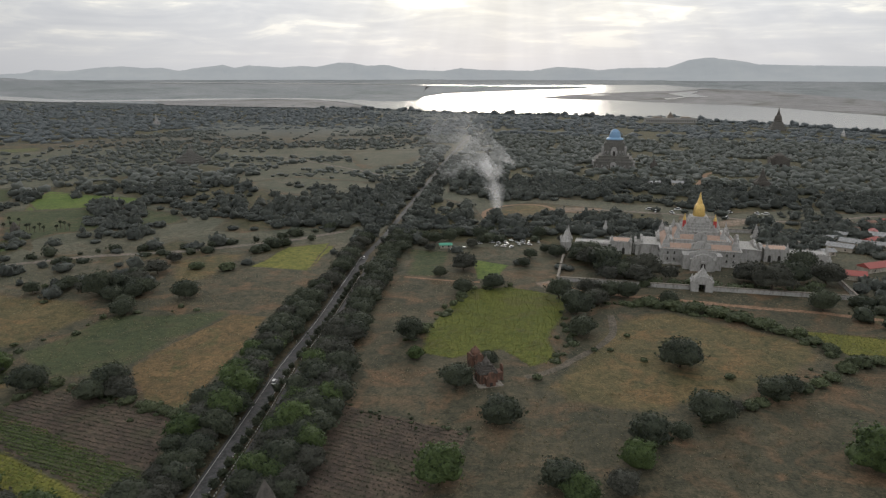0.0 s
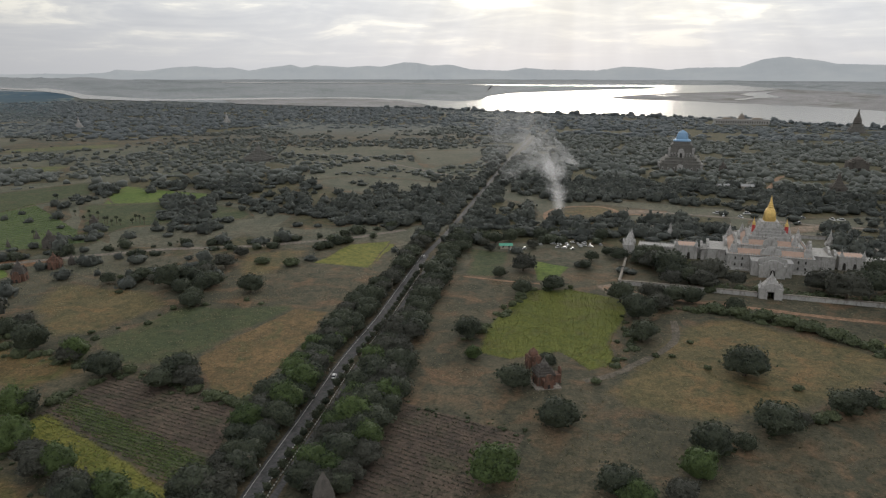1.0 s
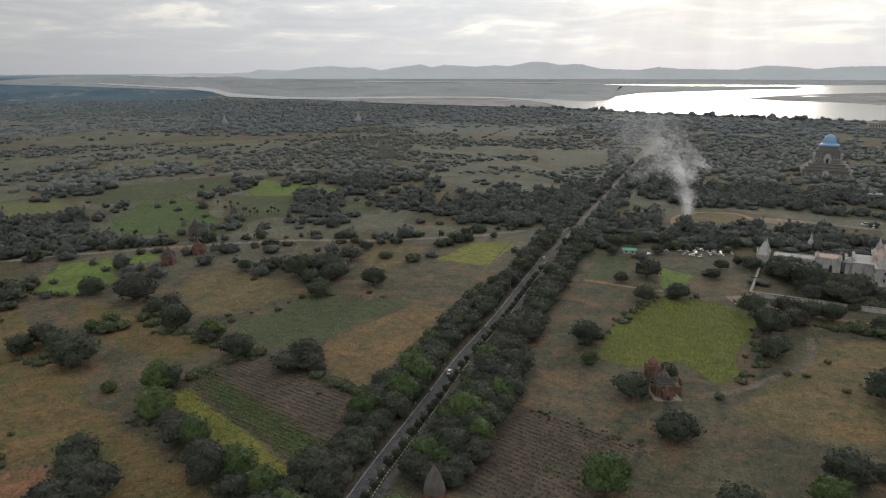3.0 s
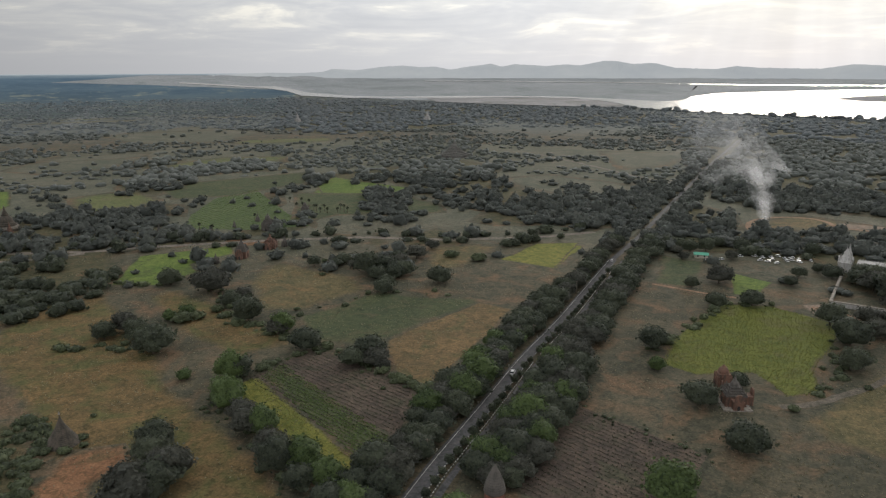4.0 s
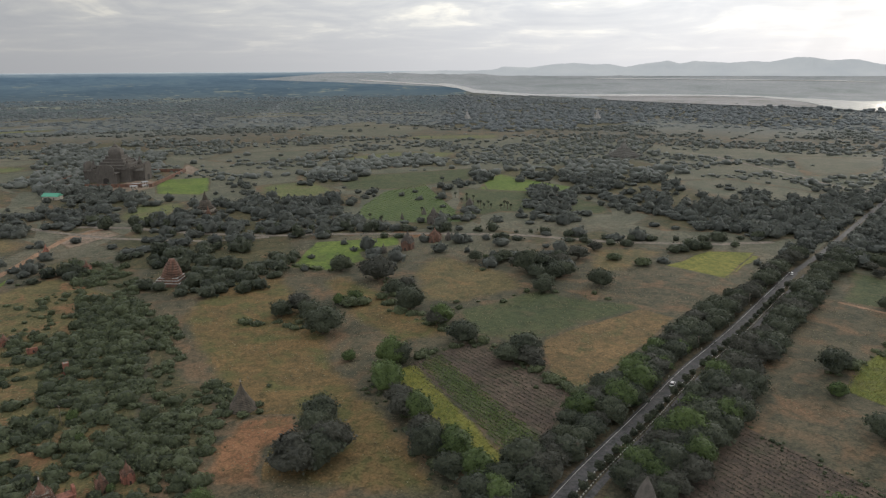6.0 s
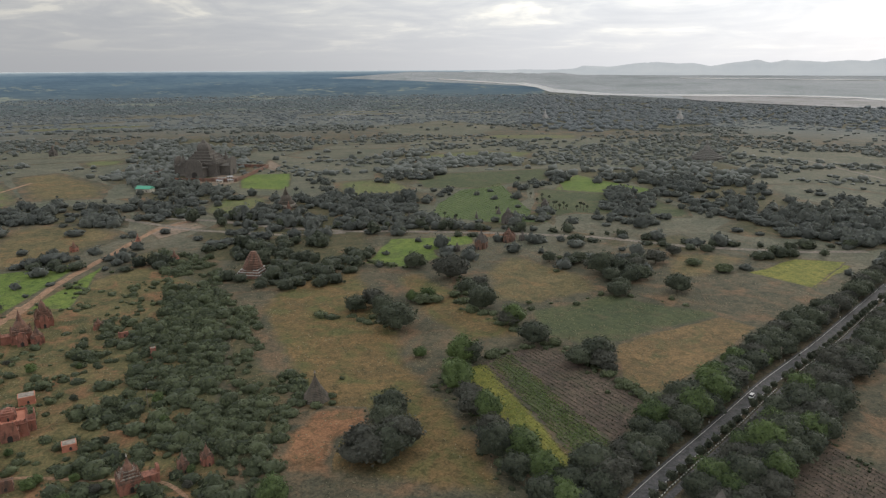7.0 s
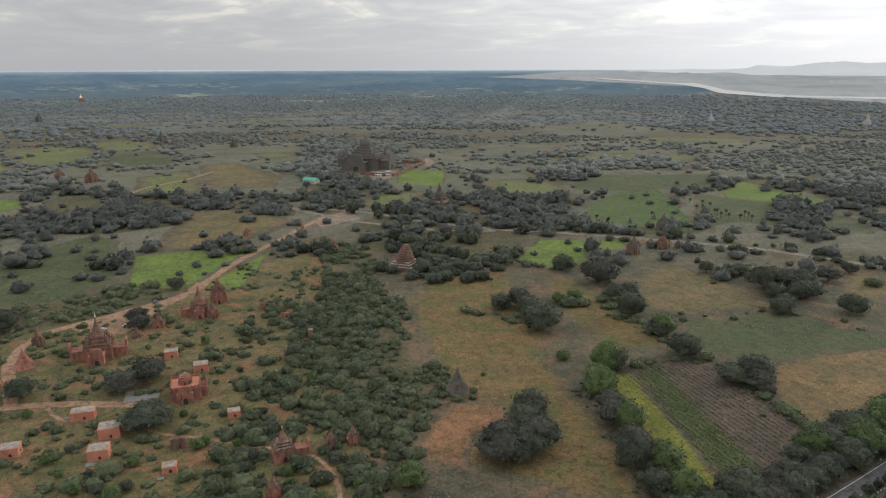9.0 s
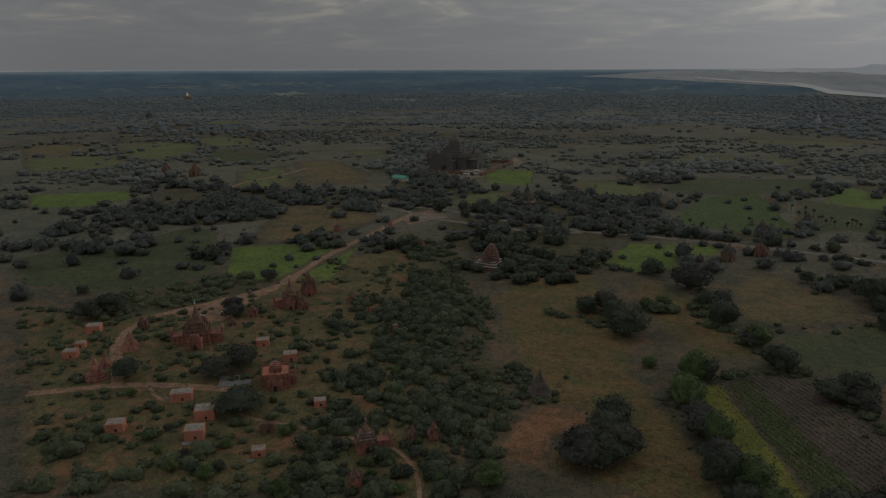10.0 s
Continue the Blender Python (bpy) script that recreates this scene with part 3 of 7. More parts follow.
# ---- the land ----
def ground_sheet():
    bm = bmesh.new()
    radii = [0, 60, 150, 300, 600, 1000, 1600, 2300, 2900, 3200] + [3200 + 110 * i for i in range(1, 16)] + [4860]
    n = 144
    rings = [[bm.verts.new((0, 0, 0))]]
    for r in radii[1:]:
        z = float(ground_height(r, 0.0))
        rings.append([bm.verts.new((r * math.cos(math.tau * i / n), r * math.sin(math.tau * i / n), z)) for i in range(n)])
    for i in range(n):
        bm.faces.new((rings[0][0], rings[1][i], rings[1][(i + 1) % n]))
    for lo, hi in zip(rings[1:], rings[2:]):
        for i in range(n):
            bm.faces.new((lo[i], hi[i], hi[(i + 1) % n], lo[(i + 1) % n]))
    return tagged(part("ground", bm, GRASS), "dry olive and tan grassland plain", "ground", kind="structure")


ground_sheet()


def plain_ring(name, first, last, steps, lift, mat, fade, left, right, label):
    """A broad band of the plain; its near border fades in over some distance."""
    bm = bmesh.new()
    layer = bm.verts.layers.float.new("inner")
    rows = []
    for i in range(73):
        a = radians(left + (right - left) * i / 72)
        wave = 90 * noise.noise((i * 0.21, first * 0.01, 0.0))
        row = []
        for r in np.linspace(first, last, steps):
            q = r + wave * (last - r) / (last - first)
            v = bm.verts.new((q * math.sin(a), q * math.cos(a), float(ground_height(q, 0.0)) + lift))
            v[layer] = min(1.0, (r - first) / fade)
            row.append(v)
        rows.append(row)
    for p, q in zip(rows, rows[1:]):
        for k in range(steps - 1):
            bm.faces.new((p[k], p[k + 1], q[k + 1], q[k]))
    return tagged(part(name, bm, mat), label, "plain", kind="structure")


plain_ring("plain", 430, 3300, 28, 0.0016, LAND["pale"], 260, -100, 42, "farmland between scattered trees, paled for haze")
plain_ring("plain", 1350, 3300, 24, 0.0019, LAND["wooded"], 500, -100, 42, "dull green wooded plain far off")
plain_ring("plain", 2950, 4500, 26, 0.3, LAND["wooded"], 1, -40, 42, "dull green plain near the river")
FIELDS, OPEN, COVER = [], [], []
FIELD_WORDS = {
    "dry": "dry orange-brown grass field", "stubble": "orange-brown stubble field", "ruin": "green and tan rough meadow among ruins", "dryd": "pale dry grass field", "green": "dull green grass field", "crop": "bright green young crop field",
    "yellowcrop": "yellow-green ripening crop field", "yellow": "yellow flowering crop strip", "plough": "brown ploughed field in rows", "rows": "green crop field planted in rows",
    "meadow": "pale yellow-green pasture", "pale": "fallow field coloured pale for haze", "bare": "patch of bare reddish soil", "sand": "patch of bare pale sandy ground",
}


def field(kind, poly):
    i = len(FIELDS)
    soft = kind in ("bare", "sand", "dry", "pale", "dryd", "ruin", "green", "meadow", "crop", "yellow", "yellowcrop", "stubble")
    far = max(math.hypot(*p) for p in poly)
    wander = (4.0 if kind not in ("sand", "crop", "yellow", "yellowcrop", "stubble") else 2.0) if soft else 1.6
    melt = 0.0 if not soft else 3.5 if kind == "sand" else 2.6 if kind in ("crop", "yellow", "yellowcrop", "stubble") else 6.0 if kind in ("green", "bare") else 11.0
    if far > 700:
        melt *= 2
    ob = sheet("field" if kind not in ("bare", "sand") else "bare_ground", poly, LAND[kind], 0.003 + 0.0008 * i, (9.0 if soft else 6.0) if far < 700 else 15.0, wander, i * 1.7, melt=melt)
    tagged(ob, FIELD_WORDS[kind], "field", kind="structure")
    FIELDS.append((kind, poly))
    if kind not in ("dry", "ruin"):
        OPEN.append(poly)


def track(kind, width, line):
    ob = strip("dirt_track" if kind == "dirt" else "lane", line, width, DIRT if kind == "dirt" else FOOTPATH if kind == "path" else LANE, 0.055 + 0.001 * len(TRACKS), 5.0, 0.35)
    tagged(ob, "pale orange dirt track with uneven edges" if kind == "dirt" else "faint trodden path through dry grass" if kind == "path" else "dusty grey country lane", "track", kind="structure")
    TRACKS.append((width, line))


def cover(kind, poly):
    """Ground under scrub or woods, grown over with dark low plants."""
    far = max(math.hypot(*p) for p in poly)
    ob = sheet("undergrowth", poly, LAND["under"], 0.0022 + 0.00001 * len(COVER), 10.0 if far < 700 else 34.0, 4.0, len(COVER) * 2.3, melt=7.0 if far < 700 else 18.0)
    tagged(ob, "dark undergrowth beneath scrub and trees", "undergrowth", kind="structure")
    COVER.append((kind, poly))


TRACKS = []
field("ruin", [(-246, -23), (-460, -21), (-416, 25), (-401, 90), (-459, 164), (-470, 231), (-363, 233), (-233, 137), (-160, 103)])
field('plough', [(-40, 266), (10, 243), (1, 215), (-9, 199), (-52, 197), (-41, 258)])
field('yellowcrop', [(2, 390), (16, 426), (42, 431), (76, 411), (67, 371), (55, 341), (54, 312), (41, 305), (29, 326), (4, 315), (-11, 322), (-9, 353)])
field('yellow', [(188, 354), (236, 340), (221, 317), (195, 319)])
field('green', [(-26, 530), (5, 522), (2, 453), (-25, 456)])
field('crop', [(21, 500), (48, 482), (36, 447), (21, 447)])
field('yellow', [(-131, 481), (-106, 539), (-84, 539), (-91, 467)])
field('stubble', [(-146, 305), (-119, 380), (-97, 375), (-101, 300), (-105, 263), (-126, 271)])
field('green', [(-209, 319), (-182, 377), (-124, 386), (-119, 380), (-146, 305), (-155, 295), (-178, 291)])
field('dryd', [(-278, 370), (-286, 422), (-209, 399), (-189, 380), (-208, 326), (-234, 320)])
field('plough', [(-173, 283), (-103, 258), (-100, 209), (-101, 199), (-184, 240)])
field('green', [(-180, 246), (-178, 261), (-143, 240), (-107, 219), (-98, 212), (-98, 194), (-111, 201)])
field('yellow', [(-187, 230), (-183, 242), (-179, 244), (-145, 222), (-111, 200), (-99, 193), (-106, 182), (-126, 190), (-150, 203), (-184, 222)])
field('dryd', [(-202, 495), (-144, 525), (-150, 447), (-173, 429)])
field('yellow', [(-135, 477), (-120, 535), (-89, 549), (-92, 467)])
field('crop', [(-351, 331), (-388, 393), (-344, 445), (-326, 424), (-336, 390), (-318, 374), (-323, 340)])
field('crop', [(-779, 521), (-739, 573), (-657, 507), (-644, 483), (-691, 460)])
field('meadow', [(-614, 358), (-657, 412), (-625, 458), (-569, 406), (-557, 351)])
field('rows', [(-487, 609), (-481, 676), (-377, 574), (-323, 528), (-357, 498), (-418, 481), (-453, 530)])
field('green', [(-577, 629), (-584, 699), (-502, 825), (-450, 739), (-481, 632), (-526, 590)])
field('crop', [(-407, 667), (-448, 795), (-319, 741), (-293, 685), (-325, 660), (-377, 673)])
field('dryd', [(-357, 593), (-386, 659), (-353, 692), (-326, 637), (-329, 591)])
field('meadow', [(-639, 555), (-616, 633), (-532, 587), (-519, 531), (-564, 499)])
field('crop', [(-459, 98), (-534, 123), (-524, 152), (-505, 204), (-443, 138), (-431, 123)])
field('crop', [(-429, 137), (-511, 236), (-485, 209), (-410, 154)])
field('meadow', [(-1060, -12), (-1215, -10), (-1225, 62), (-1190, 118), (-1110, 128), (-1052, 92)])
field('dryd', [(-1240, -10), (-1395, -8), (-1440, 40), (-1352, 112), (-1238, 70)])
field('meadow', [(-1120, 140), (-1205, 128), (-1330, 130), (-1390, 210), (-1300, 262), (-1190, 240), (-1118, 200)])
field('green', [(-1060, 214), (-1170, 252), (-1220, 330), (-1110, 338), (-1012, 300)])
field('meadow', [(-1245, 272), (-1380, 262), (-1440, 325), (-1330, 372), (-1240, 345)])
field('meadow', [(-1069, 441), (-1081, 532), (-996, 480), (-995, 423)])
field('green', [(-509, -20), (-585, -20), (-585, 8), (-595, 65), (-630, 118), (-587, 126), (-473, 95), (-453, 60), (-463, 18)])
field('dryd', [(-608, 169), (-681, 220), (-626, 274), (-567, 269), (-529, 210), (-510, 179), (-536, 135)])
field('dryd', [(-987, 325), (-983, 383), (-820, 378), (-749, 329), (-790, 270)])
field('meadow', [(-924, 230), (-963, 309), (-790, 270), (-754, 226), (-782, 186)])
field('crop', [(-462, 769), (-431, 781), (-325, 753), (-310, 704), (-401, 682)])
field('green', [(-434, 682), (-401, 682), (-310, 704), (-251, 666), (-230, 623), (-323, 577), (-341, 528)])
field('plough', [(-361, 707), (-309, 720), (-276, 648), (-300, 613)])
field('pale', [(-253, 851), (-193, 913), (-65, 853), (-84, 721), (-177, 772)])
field('pale', [(-176, 1203), (-5, 1232), (-54, 1040), (-113, 979)])
field('pale', [(-899, 681), (-983, 860), (-824, 896), (-775, 758), (-819, 673)])
field('meadow', [(-741, 807), (-709, 925), (-611, 968), (-577, 813), (-624, 745)])
field('pale', [(-1167, 1120), (-1165, 1401), (-905, 1321), (-861, 1119), (-993, 1030)])
field('crop', [(-876, -7), (-868, 33), (-849, 90), (-798, 89), (-768, 45), (-790, -9)])
field('dry', [(-376, 292), (-340, 317), (-291, 286), (-243, 256), (-215, 230), (-154, 195), (-101, 165), (-176, 127), (-206, 155), (-248, 180), (-304, 208), (-327, 218)])
field('dry', [(-301, 337), (-270, 326), (-221, 305), (-178, 288), (-202, 259), (-237, 267), (-324, 325)])
field('dryd', [(91, 366), (123, 390), (158, 362), (184, 342), (186, 312), (119, 266), (82, 256), (50, 266), (38, 281), (60, 312)])
field('bare', [(-180, 125), (-201, 141), (-206, 168), (-193, 180), (-183, 174), (-181, 154), (-164, 134)])
field('bare', [(-253, 146), (-252, 159), (-242, 147)])
field('bare', [(-292, 61), (-320, 61), (-321, 71), (-295, 67)])
field('sand', [(59, 441), (71, 447), (77, 431), (66, 417)])
field('sand', [(-531, 273), (-572, 283), (-585, 333), (-542, 326)])
field('bare', [(-363, 458), (-321, 479), (-307, 458), (-343, 440)])
field('dryd', [(37, 642), (49, 698), (92, 729), (156, 698), (148, 664), (109, 669), (77, 650)])
field('sand', [(-771, 443), (-806, 517), (-763, 516), (-721, 483), (-719, 447)])
field('sand', [(-805, 576), (-891, 648), (-813, 615), (-761, 562)])
field('sand', [(170, 523), (227, 665), (227, 626), (289, 652), (273, 614), (224, 602), (186, 532)])
field('sand', [(112, 706), (159, 698), (152, 667), (138, 681), (110, 664)])
field('bare', [(-735, 335), (-700, 338), (-700, 362), (-728, 366)])

# thin field strips far out on the plain
far_strip = random.Random(12)
for i in range(30):
    a, r, wide, deep = radians(far_strip.uniform(-94, -26)), far_strip.uniform(1150, 2700), far_strip.uniform(60, 230), far_strip.uniform(16, 50)
    c, s = math.cos(a), math.sin(a)
    field(("pale", "meadow", "pale")[i % 3], [(r * s + u * c + v * s, r * c - u * s + v * c) for u, v in ((-wide, -deep), (wide * 0.8, -deep * 0.7), (wide, deep), (-wide * 0.6, deep * 0.8))])
track('dirt', 5.2, [(-326, -18), (-322, -7), (-316, 16), (-301, 40), (-286, 57)])
track('dirt', 5.6, [(-316, 16), (-341, 20), (-357, 19), (-383, 28), (-399, 39), (-406, 69), (-411, 93), (-421, 127), (-464, 166), (-536, 254), (-566, 291), (-574, 326)])
layby = sheet("lay_by", [(-401, 55), (-406, 65), (-407, 78), (-412, 92), (-414, 106), (-423, 121), (-439, 135), (-436, 139), (-414, 120), (-403, 105), (-390, 92), (-382, 88), (-374, 75), (-375, 67), (-387, 61), (-393, 55)], DIRT, 0.052, 3.0, 0.9, 4.2)
tagged(layby, "trodden orange dirt lay-by beside the track", "lay-by", kind="structure")
track('dirt', 1.7, [(-305, 28), (-296, 26), (-287, 29), (-283, 39)])
track('dirt', 1.7, [(-269, 53), (-257, 55), (-250, 61), (-244, 70), (-227, 79), (-220, 86), (-210, 97), (-200, 98), (-188, 97), (-170, 88)])
track('lane', 7, [(-600, 321), (-560, 343), (-490, 363), (-429, 393), (-408, 414), (-348, 454), (-326, 470), (-258, 506), (-192, 521), (-123, 557), (-84, 590)])
track('lane', 6, [(-671, 288), (-602, 298), (-538, 311), (-494, 333), (-462, 349), (-432, 386)])
track('dirt', 5, [(64, 437), (90, 423), (106, 414), (150, 401), (179, 391), (216, 381), (256, 363)])
track('dirt', 3, [(-26, 453), (8, 443), (24, 441)])
track('path', 3.8, [(94, 377), (90, 349), (78, 330), (60, 312), (50, 299), (37, 294)])
track('dirt', 4.5, [(44, 636), (38, 648), (39, 671), (48, 695), (69, 713), (96, 716), (108, 701), (109, 678), (150, 672)])
track('dirt', 6, [(405, 984), (350, 939), (306, 845)])
track('lane', 6, [(153, 687), (224, 665), (283, 639), (324, 627), (420, 661)])
track('lane', 5, [(-254, 1122), (-149, 1008), (-46, 885), (-4, 980)])
track('dirt', 5, [(-789, 176), (-839, 214), (-877, 280), (-919, 325)])
cover('scrub', [(-193, 55), (-359, 125), (-372, 159), (-382, 194), (-397, 228), (-363, 233), (-313, 193), (-263, 155), (-228, 145), (-157, 107)])
cover('scrub', [(-224, 103), (-492, 256), (-436, 270), (-365, 222), (-325, 223), (-293, 198), (-265, 178), (-231, 176), (-208, 154), (-193, 133), (-181, 125)])
cover('scrub', [(-285, -19), (-258, 12), (-223, 56), (-198, 75), (-182, 72), (-244, -20)])
cover('scrub', [(-453, 60), (-471, 98), (-437, 125), (-406, 91), (-404, 60), (-403, 45), (-435, 16), (-457, 18)])
cover('scrub', [(-315, 80), (-313, 107), (-271, 91), (-274, 77)])
cover('wood', [(-393, 234), (-435, 280), (-521, 295), (-563, 364), (-586, 466), (-545, 526), (-460, 504), (-434, 420), (-364, 354), (-341, 310), (-321, 293), (-345, 247)])
cover('wood', [(-650, 35), (-741, 62), (-876, 147), (-755, 167), (-697, 197), (-622, 189), (-619, 134), (-649, 72)])
cover('wood', [(-98, 1927), (364, 2154), (771, 1903), (961, 1457), (452, 666), (343, 688), (278, 665), (212, 717), (101, 756), (61, 793), (-18, 925)])
cover('wood', [(-1902, 2883), (-261, 2477), (-98, 1927), (-306, 1729), (-580, 1917), (-598, 1564), (-715, 1318), (-915, 1369)])
cover('wood', [(-48, 624), (-13, 677), (33, 625), (114, 650), (201, 626), (178, 550), (91, 514), (79, 549), (-38, 549)])
cover('wood', [(263, 592), (419, 615), (334, 483), (291, 532), (247, 532)])
cover('wood', [(237, 396), (284, 407), (242, 342), (227, 376)])
cover('wood', [(-782, 186), (-764, 242), (-714, 314), (-656, 326), (-646, 271), (-667, 215), (-744, 211)])
cover('wood', [(-669, 319), (-664, 385), (-614, 369), (-585, 333), (-589, 304)])
cover('wood', [(-443, 226), (-499, 236), (-504, 264), (-445, 237)])
cover('wood', [(-598, 45), (-616, 68), (-573, 81), (-536, 52)])
cover('wood', [(-526, 92), (-570, 118), (-515, 109), (-473, 95)])
cover('wood', [(-311, 597), (-356, 688), (-348, 725), (-287, 672), (-271, 636)])
cover('wood', [(-315, 610), (-363, 719), (-299, 704), (-266, 622)])
cover('wood', [(-213, 648), (-224, 720), (-98, 738), (-55, 649), (-89, 589)])
cover('wood', [(-346, 537), (-376, 587), (-336, 566), (-310, 520)])
cover('wood', [(-644, 630), (-697, 737), (-665, 868), (-592, 939), (-564, 831), (-615, 713)])
cover('wood', [(-858, 412), (-1270, 639), (-1243, 781), (-991, 690), (-846, 578), (-732, 425), (-726, 362)])
cover('wood', [(91, 514), (187, 550), (179, 523), (122, 482), (90, 482)])
# woods round the far end of the avenue
cover('wood', [(64, 742), (149, 749), (189, 715), (233, 711), (270, 821), (234, 867), (133, 849), (69, 810)])
cover('wood', [(253, 721), (293, 700), (356, 861), (286, 824)])
cover('wood', [(124, 614), (151, 684), (213, 677), (189, 597), (154, 584)])
cover('wood', [(13, 962), (94, 1183), (205, 1090), (146, 756), (99, 756), (62, 733), (33, 762), (2, 794)])
cover('wood', [(-68, 846), (-9, 856), (-23, 618), (-74, 609), (-84, 691)])
# trees along lanes and between the mid fields
cover('copse', [(-279, 485), (-289, 511), (-269, 511), (-244, 486)])
cover('copse', [(-242, 482), (-259, 522), (-245, 525), (-227, 489)])
cover('copse', [(-221, 491), (-226, 521), (-219, 544), (-214, 559), (-194, 545), (-176, 508)])
cover('copse', [(-144, 508), (-150, 546), (-126, 573), (-113, 515)])
cover('copse', [(-199, 591), (-202, 669), (-153, 693), (-132, 601), (-171, 582)])
cover('copse', [(-424, 596), (-460, 663), (-439, 667), (-401, 613), (-393, 585)])
cover('copse', [(-455, 738), (-493, 815), (-465, 821), (-419, 738)])
cover('copse', [(-505, 523), (-531, 572), (-495, 574), (-449, 521)])
cover('wood', [(-497, 496), (-462, 494), (-400, 466), (-371, 436), (-386, 409), (-407, 402)])
cover('copse', [(-369, 440), (-387, 469), (-377, 475), (-347, 441)])
cover('copse', [(-355, 461), (-373, 492), (-352, 510), (-353, 528), (-327, 533), (-320, 508), (-333, 493)])
cover('copse', [(-394, 853), (-396, 953), (-350, 1018), (-262, 957), (-258, 883), (-283, 744), (-335, 769)])
cover('copse', [(-636, 642), (-635, 690), (-622, 737), (-573, 679), (-578, 626), (-608, 612)])
cover('copse', [(-693, 814), (-649, 847), (-543, 870), (-519, 830), (-593, 772), (-635, 744)])
cover('copse', [(-799, 813), (-806, 881), (-743, 875), (-700, 812), (-739, 750)])
cover('copse', [(-171, 828), (-80, 805), (-38, 858), (-55, 735), (-100, 718)])
cover('wood', [(-303, 597), (-343, 685), (-352, 725), (-320, 685), (-296, 680), (-266, 615), (-287, 574)])
cover('copse', [(-449, 724), (-457, 834), (-416, 909), (-346, 931), (-286, 778), (-320, 755), (-361, 793), (-397, 729)])
cover('copse', [(-1062, 585), (-962, 664), (-783, 548), (-806, 478), (-862, 471)])
cover('copse', [(-867, 429), (-783, 449), (-672, 445), (-625, 420), (-653, 372), (-702, 349)])
cover('copse', [(-692, 332), (-637, 362), (-560, 328), (-562, 296), (-608, 295)])
cover('copse', [(-720, 223), (-719, 273), (-642, 307), (-591, 279), (-643, 237), (-692, 214)])
cover('copse', [(-510, 165), (-544, 185), (-535, 209), (-484, 192)])
cover('copse', [(-454, 206), (-482, 224), (-463, 241), (-420, 217)])
cover('copse', [(-647, 630), (-677, 703), (-641, 762), (-577, 686), (-553, 601), (-595, 589)])
cover('copse', [(-488, 506), (-516, 552), (-487, 566), (-457, 531)])
cover('copse', [(-474, 275), (-488, 298), (-467, 320), (-441, 312), (-423, 284), (-438, 262)])
cover('copse', [(-715, 172), (-714, 221), (-631, 201), (-621, 175)])
cover('copse', [(-975, 88), (-1007, 134), (-930, 158), (-844, 131), (-902, 80)])
cover('copse', [(-810, 146), (-806, 202), (-754, 234), (-712, 214), (-741, 157)])
cover('copse', [(-1851, 188), (-1871, 339), (-1602, 431), (-1413, 464), (-1383, 360), (-1555, 249), (-1547, 153)])
cover('copse', [(-904, 399), (-994, 515), (-911, 508), (-818, 422), (-827, 379)])
cover('copse', [(-140, 775), (-41, 791), (32, 720), (39, 638), (-23, 648), (-90, 598), (-151, 612), (-194, 675)])
cover('copse', [(-370, 788), (-253, 866), (-174, 760), (-182, 693), (-248, 675), (-304, 717)])
cover('copse', [(280, 632), (365, 646), (388, 608), (333, 517), (261, 516), (256, 574)])
cover('copse', [(404, 754), (511, 812), (424, 668), (366, 668)])
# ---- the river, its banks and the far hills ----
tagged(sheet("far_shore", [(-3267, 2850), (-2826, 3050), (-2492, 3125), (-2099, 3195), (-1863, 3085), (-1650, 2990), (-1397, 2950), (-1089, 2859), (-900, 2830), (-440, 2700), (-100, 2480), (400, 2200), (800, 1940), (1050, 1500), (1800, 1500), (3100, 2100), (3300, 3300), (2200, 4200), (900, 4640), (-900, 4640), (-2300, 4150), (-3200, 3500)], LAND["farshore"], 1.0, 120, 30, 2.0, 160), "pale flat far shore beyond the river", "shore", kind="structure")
tagged(sheet("river", [(-617, 3306), (-364, 3227), (-203, 3083), (-123, 3200), (-92, 3426), (16, 3621), (189, 3702), (460, 3805), (737, 3862), (801, 3956), (705, 4026), (113, 4080), (114, 4118), (872, 4074), (1204, 4024), (1389, 3743), (1188, 3674), (950, 3637), (744, 3601), (591, 3521), (443, 3372), (551, 3274), (719, 3229), (844, 3127), (1128, 2799), (1230, 2554), (1318, 2145), (1345, 1752), (1046, 1480), (985, 1610), (860, 1800), (604, 2090), (378, 2190), (29, 2330), (-161, 2475), (-252, 2591), (-316, 2802), (-447, 3103), (-565, 3228)], WATER, 2.2, 60, 9, 5.0, 160), "wide silvery river reflecting the evening sky", "river", kind="structure")
tagged(sheet("river_arm", [(-1585, 3012), (-1402, 3074), (-1090, 3218), (-808, 3297), (-617, 3312), (-565, 3228), (-793, 3235), (-972, 3160), (-1225, 3051), (-1457, 2940), (-1559, 2961)], WATER, 2.4, 60, 5, 6.0, 160), "thin bright arm of the river", "river", kind="structure")
tagged(sheet("river_arm", [(-2772, 3263), (-2464, 3285), (-2272, 3284), (-2215, 3339), (-2054, 3257), (-1900, 3119), (-1544, 3030), (-1491, 2912), (-1812, 2948), (-2009, 3132), (-2189, 3217), (-2412, 3216), (-2726, 3209)], WATER, 2.6, 60, 6, 7.0, 160), "winding silver arm of the river", "river", kind="structure")
tagged(sheet("river_arm", [(-1608, 3991), (-1229, 4122), (-471, 4204), (-207, 4135), (122, 4121), (120, 4078), (-466, 4161), (-1215, 4075), (-1594, 3954)], WATER, 2.6, 60, 5, 8.0, 160), "thin bright far channel of the river", "river", kind="structure")
tagged(sheet("river_pool", [(699, 3510), (796, 3515), (812, 3466), (704, 3469)], WATER, 3.2, 60, 5, 9.0, 160), "shallow pool among the river sandbanks", "river", kind="structure")
